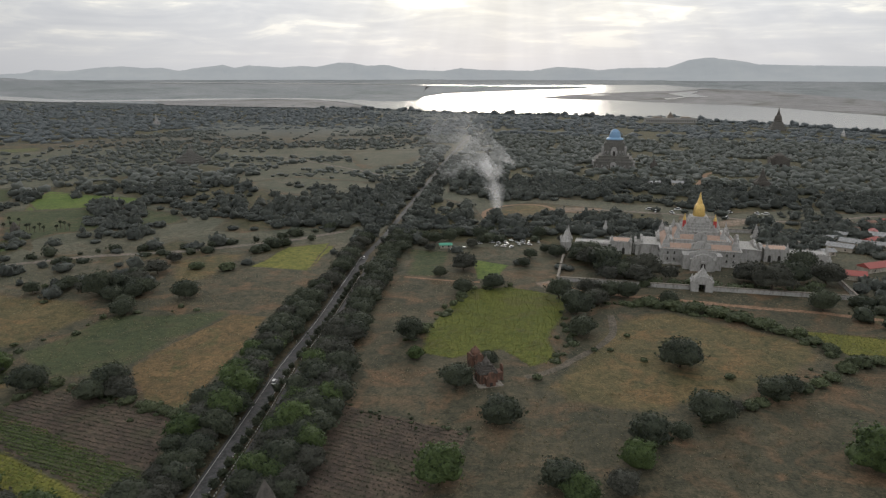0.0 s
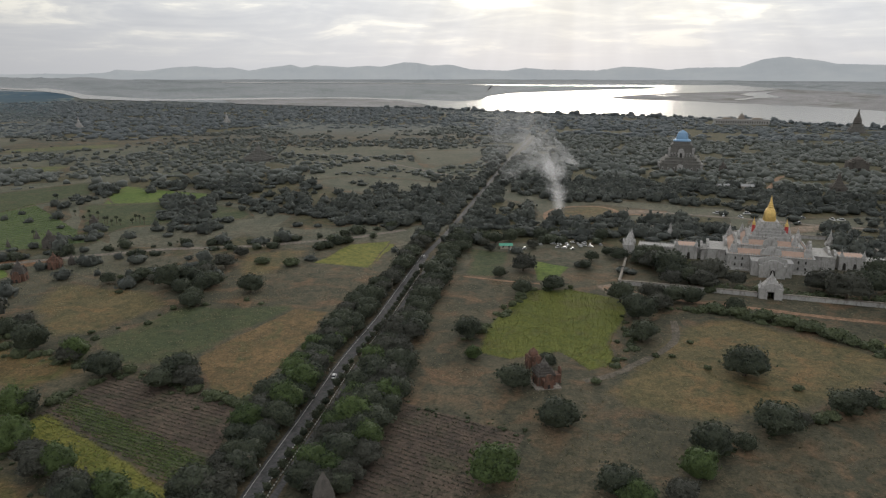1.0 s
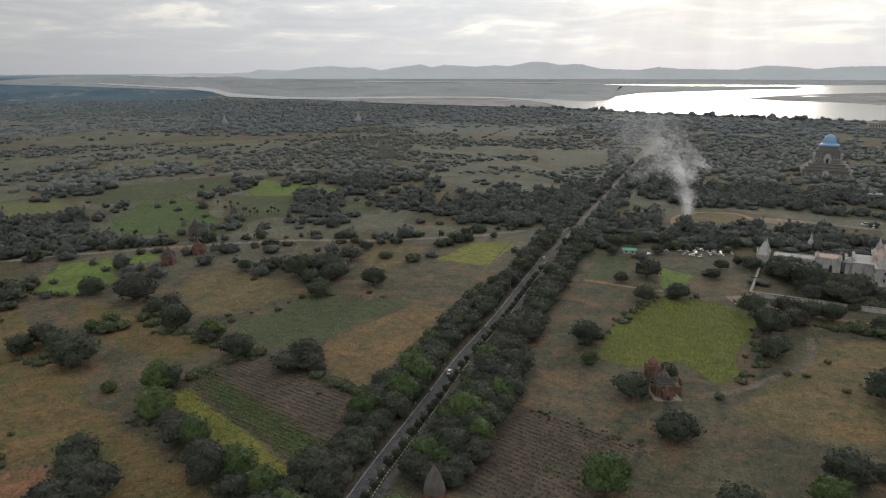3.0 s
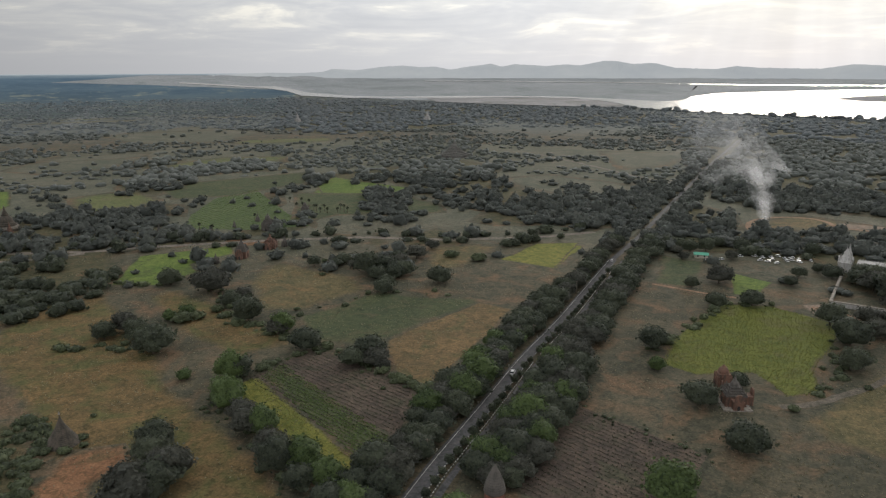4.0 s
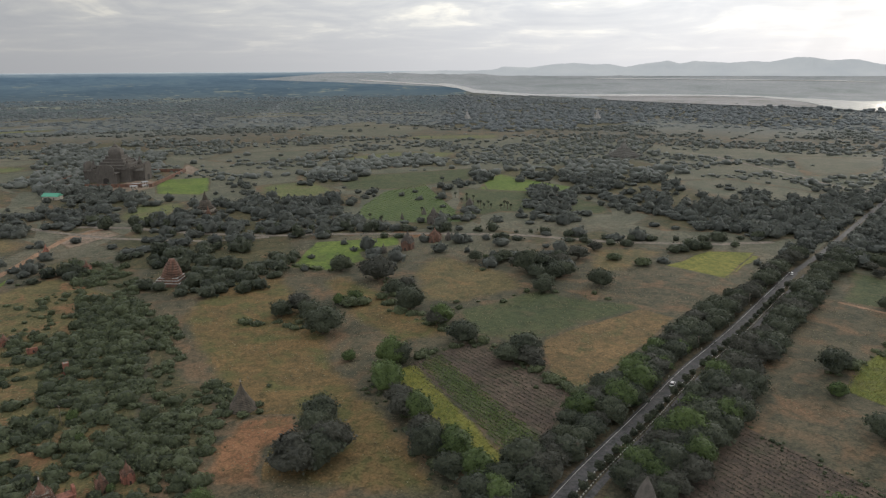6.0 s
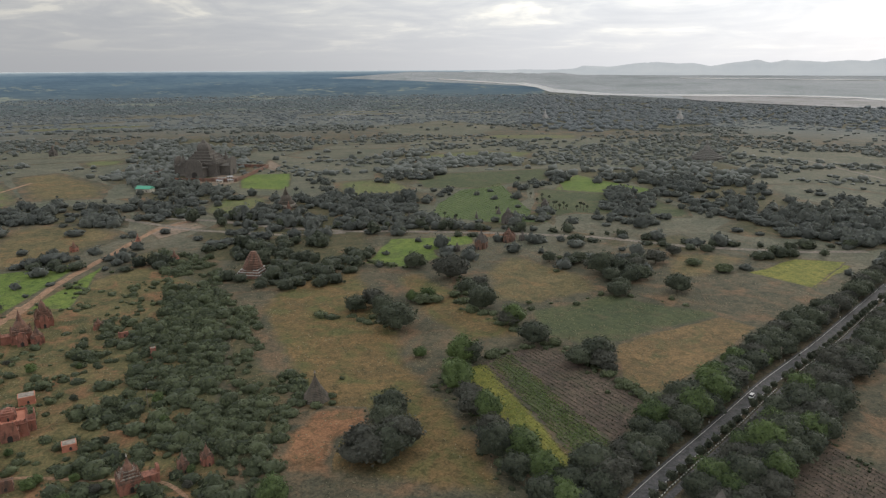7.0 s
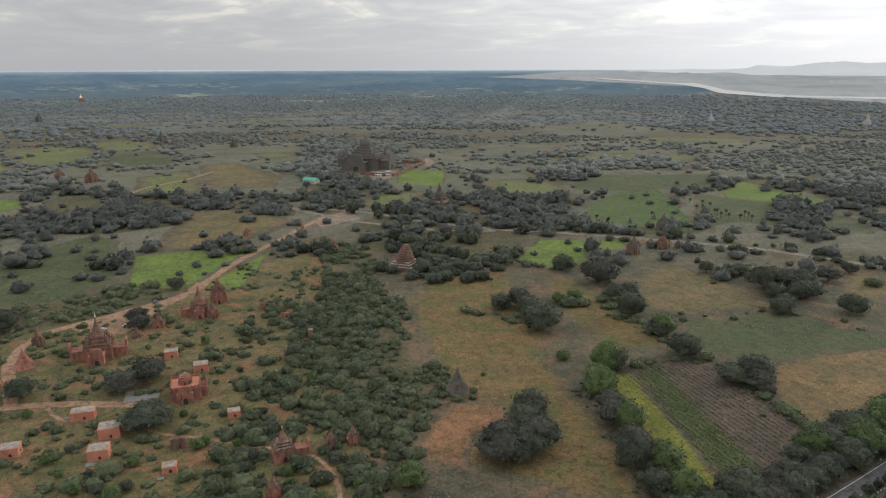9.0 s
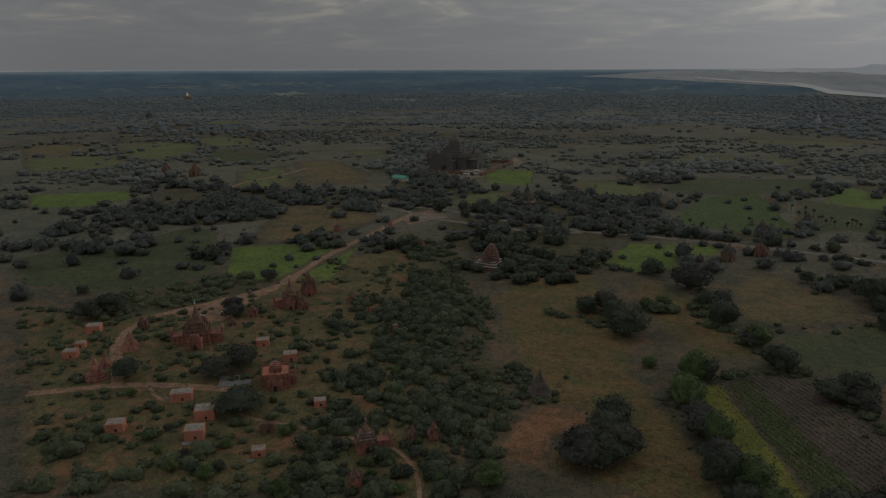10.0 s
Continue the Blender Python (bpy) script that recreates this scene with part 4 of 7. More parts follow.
tagged(sheet("river_pool", [(1079, 3504), (1159, 3584), (1284, 3622), (1205, 3512), (1214, 3311), (1112, 3314), (990, 3209), (980, 3257), (1114, 3359)], WATER, 3.2, 60, 8, 9.5, 160), "shallow winding inlet among the river sandbanks", "river", kind="structure")
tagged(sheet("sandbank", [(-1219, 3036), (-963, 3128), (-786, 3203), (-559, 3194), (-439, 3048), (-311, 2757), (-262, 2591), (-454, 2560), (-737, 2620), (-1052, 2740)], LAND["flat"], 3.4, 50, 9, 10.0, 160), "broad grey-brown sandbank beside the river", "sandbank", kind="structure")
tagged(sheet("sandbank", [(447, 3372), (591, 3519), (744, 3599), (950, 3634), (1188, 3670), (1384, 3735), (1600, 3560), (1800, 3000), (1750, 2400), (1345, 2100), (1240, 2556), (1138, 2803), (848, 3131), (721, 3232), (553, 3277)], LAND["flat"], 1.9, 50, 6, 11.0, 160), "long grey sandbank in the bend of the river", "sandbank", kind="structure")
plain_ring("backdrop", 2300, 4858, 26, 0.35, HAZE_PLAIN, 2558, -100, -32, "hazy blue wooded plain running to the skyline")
# skyline: degrees to the right of the first view, metres above the eye
SKYLINE = [(-64, -75), (-52, -66), (-46, -57), (-40.5, -40), (-37, -34), (-34, -25), (-31.5, -28), (-29.9, -22), (-29.1, -2), (-27.2, -10), (-25.2, 11), (-23.7, 18), (-22.0, 8), (-21.1, 12), (-19.9, -8), (-18.7, 9), (-16.7, 30), (-15.9, 10), (-14.9, 27), (-12.4, 14), (-11.1, 24), (-9.8, 18), (-8.1, 46), (-7.1, 43), (-5.9, 25), (-4.5, 33), (-2.8, 1), (0.0, -6), (1.4, 12), (2.9, 1), (6.9, -5), (8.8, 20), (10.7, 13), (12.0, -1), (13.7, 13), (17.0, 17), (18.5, 61), (19.9, 77), (22.0, 56), (23.2, 36), (25.4, 30), (31.1, 23), (38, 20), (48, 4), (60, -14)]


def hills(name, radius, lower, drop, seed, label):
    bm = bmesh.new()
    rows = []
    for i in range(621):
        a = -64 + 124 * i / 620
        h = np.interp(a, [p[0] for p in SKYLINE], [p[1] for p in SKYLINE])
        rough = 2.5 * noise.noise((a * 4, seed, 5))
        top = 134 + (h + rough * 0.8 + 2.5 * noise.noise((a * 9, seed, 8))) * lower - drop
        base = float(ground_height(radius - 330, 0.0)) - 4
        col = []
        for k, (back, up_) in enumerate(((330, 0.0), (250, 0.22), (160, 0.42), (80, 0.72), (25, 0.94), (0, 1.0), (-40, 0.7))):
            r = radius - back + (24 * noise.noise((a * 1.6, k * 0.7, seed)) if 0 < k < 5 else 0)
            z = base + (max(top, base + 3) - base) * min(1.0, up_ * (1 + (0.25 * noise.noise((a * 2.2, k, seed + 4)) if 0 < k < 4 else 0)))
            col.append(bm.verts.new((r * math.sin(radians(a)), r * math.cos(radians(a)), z)))
        rows.append(col)
    for p, q in zip(rows, rows[1:]):
        for k in range(6):
            bm.faces.new((p[k], q[k], q[k + 1], p[k + 1]))
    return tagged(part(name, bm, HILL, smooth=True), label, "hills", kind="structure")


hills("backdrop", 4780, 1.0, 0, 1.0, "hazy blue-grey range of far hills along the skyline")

# ---- the avenue ----
ROAD = [(-80.5, 120), (-79.3, 201), (-76, 253), (-73.6, 305), (-67.0, 366), (-57.8, 505), (-47.4, 579), (-9.5, 952), (6, 1100), (56, 1500)]


def road_x(y):
    return float(np.interp(y, [p[1] for p in ROAD], [p[0] for p in ROAD]))


NEAR_ROAD, FAR_ROAD = [p for p in ROAD if p[1] < 510], [p for p in ROAD if p[1] > 500]
tagged(strip("verge", [p for p in ROAD if p[1] < 600], 19, VERGE, 0.085, 8, 0.2, 1.5), "bare shaded earth verge under the avenue trees", "verge", kind="structure")
tagged(strip("verge", [p for p in ROAD if p[1] > 500], 10, VERGE, 0.087, 8, 0.2, 0.0), "dark earth verge along the far end of the avenue", "verge", kind="structure")
tagged(strip("road", NEAR_ROAD, 6.4, TAR, 0.10, 8, 0.0, 0.0), "straight grey asphalt road with worn paint", "road", kind="structure")
tagged(strip("road", FAR_ROAD, 4.2, TAR, 0.10, 8, 0.05, 0.0), "narrow far end of the asphalt road", "road", kind="structure")
tagged(strip("side_road", NEAR_ROAD, 2.6, TAR, 0.11, 8, 0.05, 7.6), "narrow asphalt service road beside the avenue", "road", kind="structure")
tagged(strip("median", NEAR_ROAD, 2.1, VERGE, 0.22, 8, 0.0, 4.45), "earth median strip planted with small trees", "median", kind="structure")
tagged(strip("trim", NEAR_ROAD, 0.20, PAINT, 0.115, 8, 0.0, -2.05), "worn white painted line along the road edge", "road line", kind="structure")


def kerb(shift, label):
    """Kerb stones painted black and white in turn along the median."""
    bm = bmesh.new()
    y = 150.0
    i = 0
    while y < 490:
        x = road_x(y) + shift
        lean = math.degrees(math.atan2(road_x(y + 5) - road_x(y - 5), 10))
        if int(y / 38) % 4 or (y % 38) > 9:
            block(bm, x, y, 0.09, 0.34, 0.94, 0.34, 0.92, -lean, i % 2)
        y += 1.0
        i += 1
    return tagged(part("kerb", bm, [PAINT, KERB_DARK]), label, "kerb", kind="structure")


kerb(3.3, "kerb of black and white painted stones, worn")
kerb(5.6, "kerb of alternating black and white stones")


def car(x, y, turn, body_mat, label, name="car", long=4.4, high=1.5):
    ob = thing(name, x, y, 0.11, turn, label, "car")
    bm = bmesh.new()
    block(bm, 0, 0, 0.28, 1.75, long, high * 0.36, 0.95)
    bmesh.ops.bevel(bm, geom=bm.edges[:], offset=0.12, segments=2, affect="EDGES")
    part("body", bm, body_mat, ob)
    bm = bmesh.new()
    block(bm, 0, -0.2, 0.28 + high * 0.34, 1.6, long * 0.58, high * 0.4, 0.82)
    part("glazing", bm, GLASS_DARK, ob)
    bm = bmesh.new()
    block(bm, 0, -0.2, 0.28 + high * 0.735, 1.36, long * 0.49, 0.06, 0.95)
    part("roof", bm, body_mat, ob)
    for sx in (-0.82, 0.82):
        for sy in (-long * 0.31, long * 0.31):
            bm = bmesh.new()
            bmesh.ops.create_cone(bm, cap_ends=True, segments=12, radius1=0.32, radius2=0.32, depth=0.2, matrix=Matrix.Translation((sx, sy, 0.32)) @ Matrix.Rotation(radians(90), 4, "Y"))
            tyre = part("wheel", bm, RUBBER, ob)
            bm = bmesh.new()
            bmesh.ops.create_cone(bm, cap_ends=True, segments=10, radius1=0.19, radius2=0.19, depth=0.23, matrix=Matrix.Translation((sx, sy, 0.32)) @ Matrix.Rotation(radians(90), 4, "Y"))
            part("rim", bm, ROOF_GREY, tyre)
    return ob


lean = 3.0
car(road_x(287) + 0.6, 287, lean, WHITE, "white van driving on the asphalt avenue", "van", 5.2, 2.0)
car(road_x(289) + 7.4, 289, lean, WHITE, "white car parked on the service road")
car(road_x(500) + 0.5, 500, lean, WHITE, "small white car far along the avenue")
car(-384, 79, -20, WHITE, "white four-wheel drive parked beside the dirt track")
car(-385, 67, 25, plain("silver_car_paint", (0.5, 0.51, 0.52), 0.3, 0.4), "silver car parked beside the dirt track")
car(-415, 103, 40, plain("dark_car_paint", (0.06, 0.06, 0.07), 0.3), "dark car driving on the dirt track")


def pole(x, y, high=8.0):
    ob = thing("utility_pole", x, y, 0, 8, "slim grey utility pole with a crossarm beside the road", "pole", "poles along the avenue")
    bm = bmesh.new()
    turned(bm, [(0.16, 0), (0.1, high)], 8)
    part("post", bm, WOOD, ob)
    bm = bmesh.new()
    block(bm, 0, 0, high - 0.7, 1.8, 0.12, 0.14)
    part("crossarm", bm, WOOD, ob)


for k in range(9):
    yy = 165 + 42 * k
    pole(road_x(yy) - 4.6, yy)
pole(-261, 121, 9)
pole(-94, 166, 9)


def marker(x, y):
    ob = thing("marker_post", x, y, 0.08, 0, "small white painted marker post on the road shoulder", "marker post", "marker posts along the avenue")
    bm = bmesh.new()
    block(bm, 0, 0, 0, 0.35, 0.35, 0.85, 0.8)
    part("post", bm, PAINT, ob)


for k in range(7):
    yy = 172 + 41 * k
    marker(road_x(yy) - 3.7, yy)

# ---- temples ----
KEEP_CLEAR = []  # x, y, radius of built things
WALLS = -13.5  # the way that most walls run


def finial(bm, x, y, z, r, h, n=10):
    turned(bm, [(r, 0), (r * 0.82, h * 0.18), (r * 0.9, h * 0.2), (r * 0.55, h * 0.45), (r * 0.62, h * 0.48), (r * 0.25, h * 0.75), (r * 0.34, h * 0.79), (0.04 * r, h)], n, x, y, z)


BELL = [(1.0, 0.0), (1.06, 0.03), (1.04, 0.07), (0.92, 0.09), (0.90, 0.18), (0.83, 0.28), (0.70, 0.37), (0.52, 0.44), (0.40, 0.47), (0.47, 0.49), (0.46, 0.52), (0.34, 0.54), (0.40, 0.56), (0.38, 0.59), (0.28, 0.61), (0.33, 0.63), (0.31, 0.66), (0.22, 0.68), (0.26, 0.70), (0.18, 0.76), (0.12, 0.80), (0.16, 0.83), (0.10, 0.90), (0.02, 1.0)]


def ringed(profile, r, h):
    return [(a * r, b * h) for a, b in profile]


def stupa(x, y, r, h, mat=None, base="round", turn=WALLS, label="weathered red brick stupa with a tapering ringed spire", tiers=3, lime=False, name="stupa"):
    """A bell-shaped stupa on stepped terraces."""
    mat = mat or BRICK
    ob = thing(name, x, y, 0, turn, label, "stupa")
    th = h * 0.09
    for i in range(tiers):
        bm = bmesh.new()
        k = r * (1.0 - 0.13 * i)
        if base == "square":
            block(bm, 0, 0, th * i - (0.3 if i == 0 else 0), 2 * k, 2 * k, th + (0.3 if i == 0 else 0), 0.97)
            block(bm, 0, 0, th * (i + 1) - 0.18 * th, 2 * k * 1.015, 2 * k * 1.015, th * 0.20)
        else:
            turned(bm, [(k, -0.3 if i == 0 else 0), (k * 0.99, th * 0.7), (k * 1.03, th * 0.74), (k * 1.02, th)], 24, 0, 0, th * i)
        part("terrace", bm, CAP if lime and i == 1 else mat, ob)
    z = th * tiers
    bm = bmesh.new()
    turned(bm, ringed(BELL, r * (1 - 0.13 * tiers) * 0.98, h - z), 24, 0, 0, z)
    part("bell", bm, mat, ob, smooth=False)
    bm = bmesh.new()
    finial(bm, 0, 0, h - 0.03 * h, r * 0.035, h * 0.07)
    part("finial", bm, CAP, ob)
    KEEP_CLEAR.append((x, y, r * 1.15))
    return ob


def cone_stupa(x, y, r, h, mat, label, turn=0.0, hollow=0.85, n=13):
    """A stupa worn to a stepped cone."""
    ob = thing("stupa", x, y, 0, turn, label, "stupa")
    prof = []
    rng = random.Random(int(abs(x)))
    for i in range(n):
        k = (1 - i / n) ** hollow
        prof += [(r * k * rng.uniform(0.97, 1.02), h * 0.9 * i / n), (r * k * 0.97, h * 0.9 * (i + 0.75) / n)]
    prof.append((r * 0.05, h * 0.92))
    prof[0] = (r, -0.3)
    bm = bmesh.new()
    turned(bm, prof, 22)
    part("stepped_cone", bm, mat, ob)
    bm = bmesh.new()
    finial(bm, 0, 0, h * 0.9, r * 0.07, h * 0.1)
    part("finial", bm, CAP, ob)
    KEEP_CLEAR.append((x, y, r))
    return ob


def cell(x, y, w, d, h, turn=WALLS, mat=None, door="front", label="small orange brick cell with a flat pale roof", ruined=False):
    """A flat-roofed brick cell: four walls, a lime roof inside a low parapet, a doorway."""
    mat = mat or BRICK_NEW
    ob = thing("brick_cell", x, y, 0, turn, label, "brick cell", "brick cells among the ruins")
    t = 0.55
    for i, (cx, cy, sx, sy) in enumerate(((0, -d / 2 + t / 2, w, t), (0, d / 2 - t / 2, w, t), (-w / 2 + t / 2, 0, t, d - 2 * t), (w / 2 - t / 2, 0, t, d - 2 * t))):
        bm = bmesh.new()
        hh = h * (1.0, 0.62, 0.85, 0.7)[i] if ruined else h
        block(bm, cx, cy, -0.3, sx, sy, hh + 0.3, 1.0)
        block(bm, cx, cy, -0.3, sx + 0.3, sy + 0.3, 0.75, 0.98)
        if not ruined:
            block(bm, cx, cy, hh - 0.3, sx + 0.16, sy + 0.16, 0.33)
        side_wall = part("wall", bm, mat, ob)
        if i == 0:
            front_wall = side_wall
    if not ruined:
        bm = bmesh.new()
        block(bm, 0, 0, h - 0.32, w - 2 * t + 0.02, d - 2 * t + 0.02, 0.25)
        block(bm, 0, 0, h + 0.01, w - 0.5, d - 0.5, 0.1)
        part("roof", bm, CAP, ob, "stained pale lime roof")
    bm = bmesh.new()
    arch(bm, w * 0.08, -d / 2 - 0.02, 0.0, 0.95, 1.7, 0.2)
    part("doorway", bm, DARK, front_wall)
    arch_side = bmesh.new()
    arch(arch_side, w / 2 + 0.02, 0, 0.9, 0.6, 0.9, 0.2, 90)
    part("niche", arch_side, DARK, side_wall)
    KEEP_CLEAR.append((x, y, max(w, d) * 0.75))
    return ob


def temple(x, y, w, h, turn=WALLS, mat=None, porch=0.5, tiers=3, spire="bell", label="small red brick temple with stepped terraces and a spire", corner=True, sides=(0,), body=0.36, name="brick_temple", plat=0.0, plat_mat=None, upper=None, edge=None, tip=None):
    """A cube-shaped temple: plinth, walls with cornices, terraces with corner spires, a porch, a tower."""
    mat = mat or BRICK
    upper = upper or (BRICK_DARK if mat is BRICK else mat)
    ob = thing(name, x, y, 0, turn, label, "temple")
    bh = h * body
    if plat:
        bm = bmesh.new()
        block(bm, 0, -w * 0.12, -0.2, w * (1 + plat), w * (1.25 + plat), 0.55, 0.985)
        part("platform", bm, plat_mat or CAP, ob, "pale edged platform")
    bm = bmesh.new()
    block(bm, 0, 0, -0.3, w * 1.06, w * 1.06, 0.3 + bh * 0.16, 0.97)
    part("plinth", bm, mat, ob)
    bm = bmesh.new()
    block(bm, 0, 0, bh * 0.16, w, w, bh * 0.78, 0.985)
    part("wall", bm, mat, ob)
    bm = bmesh.new()
    block(bm, 0, 0, bh * 0.9, w * 1.04, w * 1.04, bh * 0.06)
    block(bm, 0, 0, bh * 0.96, w * 1.0, w * 1.0, bh * 0.05)
    for i in range(7):
        for s in (-1, 1):
            u = -w * 0.48 + w * 0.96 * i / 6
            block(bm, u, s * w * 0.49, bh, w * 0.07, w * 0.05, bh * 0.09, 0.6)
            block(bm, s * w * 0.49, u, bh, w * 0.05, w * 0.07, bh * 0.09, 0.6)
    part("cornice", bm, upper, ob)
    z, k = bh * 1.01, w * 0.84
    step = h * 0.075
    for i in range(tiers):
        bm = bmesh.new()
        block(bm, 0, 0, z, k, k, step * 0.82, 0.97)
        if w > 7 and math.hypot(x, y) < 700:
            for j in range(6):
                u = k * (-0.42 + 0.168 * j)
                for s in (-1, 1):
                    block(bm, u, s * k * 0.48, z + step * 0.9, k * 0.07, k * 0.045, step * 0.4, 0.6)
                    block(bm, s * k * 0.48, u, z + step * 0.9, k * 0.045, k * 0.07, step * 0.4, 0.6)
        if not edge:
            block(bm, 0, 0, z + step * 0.8, k * 1.02, k * 1.02, step * 0.2)
        level = part("terrace", bm, upper, ob)
        if edge:
            bm = bmesh.new()
            block(bm, 0, 0, z + step * 0.8, k * 1.03, k * 1.03, step * 0.24)
            part("edge", bm, edge, level, "pale lime terrace edge")
        if corner:
            for a in (-1, 1):
                for b in (-1, 1):
                    bm = bmesh.new()
                    finial(bm, a * (k / 2 + w * 0.03), b * (k / 2 + w * 0.03), z - 0.02, w * 0.058, h * 0.155, 8)
                    part("corner_spire", bm, upper, ob)
        z += step
        k *= 0.8
    bm = bmesh.new()
    if spire == "stub":
        block(bm, 0, 0, z, w * 0.40, w * 0.40, h * 0.20, 0.95)
        block(bm, 0, 0, z + h * 0.19, w * 0.43, w * 0.43, h * 0.03)
        block(bm, 0, 0, z + h * 0.22, w * 0.33, w * 0.33, h * 0.07, 0.92)
        block(bm, 0, 0, z + h * 0.285, w * 0.35, w * 0.35, h * 0.02)
        block(bm, w * 0.01, 0, z + h * 0.30, w * 0.25, w * 0.24, h * 0.06, 0.9)
        block(bm, w * 0.03, w * 0.02, z + h * 0.355, w * 0.15, w * 0.14, h * 0.05, 0.8)
        for a in (-1, 1):
            for b in (-1, 1):
                finial(bm, a * w * 0.18, b * w * 0.18, z + h * 0.21, w * 0.035, h * 0.13, 8)
    elif spire == "bell":
        turned(bm, ringed(BELL, k * 0.52, h - z), 18, 0, 0, z)
    else:
        top = h - z
        turned(bm, [(k * 0.5, 0), (k * 0.52, top * 0.2), (k * 0.49, top * 0.36), (k * 0.42, top * 0.52), (k * 0.3, top * 0.66), (k * 0.2, top * 0.72), (k * 0.22, top * 0.75), (k * 0.13, top * 0.85), (0.02, top)], 16, 0, 0, z, 0.7)
    part("tower", bm, upper, ob)
    if spire != "stub":
        bm = bmesh.new()
        finial(bm, 0, 0, h - h * 0.03, w * (0.03 if tip else 0.016), h * (0.11 if tip else 0.06))
        part("finial", bm, tip or CAP, ob)
    for side in range(4):
        m = Matrix.Rotation(radians(90 * side), 4, "Z")
        bm = bmesh.new()
        if side in sides:
            pl = w * porch
            block(bm, 0, -w / 2 - pl / 2, -0.3, w * 0.5, pl, 0.3 + bh * 0.72, 0.98)
            block(bm, 0, -w / 2 - pl / 2, bh * 0.7, w * 0.54, pl * 1.04, bh * 0.08)
            arch(bm, 0, -w / 2 - pl * 0.96, bh * 0.66, w * 0.42, bh * 0.75, pl * 0.16)
            for s in (-1, 1):
                finial(bm, s * w * 0.21, -w / 2 - pl * 0.95, bh * 0.76, w * 0.035, h * 0.11, 8)
            bm.transform(m)
            front = part("porch", bm, mat, ob)
            bm = bmesh.new()
            arch(bm, 0, -w / 2 - pl - 0.02, 0.05, w * 0.15, bh * 0.44, 0.25)
            bm.transform(m)
            part("doorway", bm, DARK, front)
        else:
            arch(bm, 0, -w / 2 - 0.12, 0, w * 0.36, bh * 0.82, 0.5)
            bm.transform(m)
            front = part("pediment", bm, mat, ob)
            bm = bmesh.new()
            arch(bm, 0, -w / 2 - 0.38, bh * 0.08, w * 0.17, bh * 0.5, 0.12)
            bm.transform(m)
            part("window", bm, DARK, front)
    KEEP_CLEAR.append((x, y, w * (0.75 + (0.5 * porch))))
    return ob


# the field of ruins
for bx, by, bw in ((-392, 14, 7.0), (-361, 1, 6.2), (-372, 6, 4.8), (-273, 11, 6.4), (-266, 43, 7.6), (-252, 36, 7.0), (-328, 85, 6.0), (-304, 91, 6.2), (-252, 86, 4.8), (-227, 53, 4.7)):
    cell(bx, by, bw, bw * 0.85, bw * 0.56, 70)
cell(-287, 38, 8.6, 5.2, 3.6, 70, label="long orange brick cell with a flat pale roof")
cell(-242, 61, 5.2, 4.6, 4.2, 70, BRICK_DARK, label="roofless ruined brick cell with broken walls", ruined=True)
for ax, ay, aw in ((-248, 32, 3.4), (-290, 33, 3.0), (-224, 49, 2.4)):
    bm = bmesh.new()
    block(bm, 0, 0, 0, aw, aw * 0.8, 0.3, 0.96)
    slab = tagged(part("stone_apron", bm, GREY_SLAB), "grey stone slab beside a brick cell", "slab")
    slab.location, slab.rotation_euler = (ax, ay, 0), (0, 0, radians(70))
# square temple with a broad flat roof and a stub tower
ob = temple(-282, 77, 14.0, 12.6, 70, BRICK, 0.22, 0, "stub", "large square red brick temple with a flat roof and stub tower", False, (0, 1), 0.52, upper=BRICK)
for s in range(4):
    bm = bmesh.new()
    arch(bm, 0, -2.9, 6.6, 2.2, 3.0, 0.5)
    bm.transform(Matrix.Rotation(radians(90 * s), 4, "Z"))
    part("pediment", bm, BRICK, ob)
    bm = bmesh.new()
    arch(bm, 0, -3.2, 6.7, 0.9, 1.7, 0.1)
    bm.transform(Matrix.Rotation(radians(90 * s), 4, "Z"))
    part("window", bm, DARK, ob)
for s in range(4):
    bm = bmesh.new()
    block(bm, 0, -6.75, 6.5, 14.0 if s % 2 else 13.0, 0.5, 1.0, 0.99)
    for j in range(9):
        block(bm, -6.2 + 1.55 * j, -6.75, 7.5, 0.8, 0.45, 0.45, 0.6)
    bm.transform(Matrix.Rotation(radians(90 * s), 4, "Z"))
    part("parapet", bm, BRICK, ob)
    if s in (1, 2):
        bm = bmesh.new()
        for j in range(4):
            block(bm, 0, -7.6 - 0.7 * j, -0.3, 6.4 - 0.9 * j, 1.0, 5.4 - 1.25 * j, 0.96)
        bm.transform(Matrix.Rotation(radians(90 * s), 4, "Z"))
        part("buttress", bm, BRICK, ob, "stepped worn brick buttress")
bm = bmesh.new()
block(bm, 0, 0, 6.52, 12.9, 12.9, 0.12)
part("terrace_floor", bm, BRICK_NEW, ob, "orange worn brick terrace floor")
ob.scale = (0.86, 0.86, 0.86)
bm = bmesh.new()
block(bm, 0, 0, 0, 14, 11, 0.32, 0.99)
slab = tagged(part("paved_terrace", bm, GREY_SLAB), "grey paved terrace beside the brick temple", "terrace")
slab.location, slab.rotation_euler = (-293, 62, 0), (0, 0, radians(70))
ob = temple(-350, 58, 12.5, 20.5, 72, BRICK, 0.5, 3, "bell", "red brick temple with long halls and a tiered spire", True, (0, 1, 3), 0.29, tip=LIME)
temple(-384, 37, 5.0, 9.5, 72, BRICK_DARK, 0.3, 2, "bell", "small dark brick shrine with a tapering spire")
cone_stupa(-357, 27, 5.0, 9.8, BRICK, "conical brick stupa with worn stepped courses", 0.0, 1.12, 16)
stupa(-327, 9, 4.7, 12.0, BRICK, tiers=3, label="small red brick stupa on round terraces")
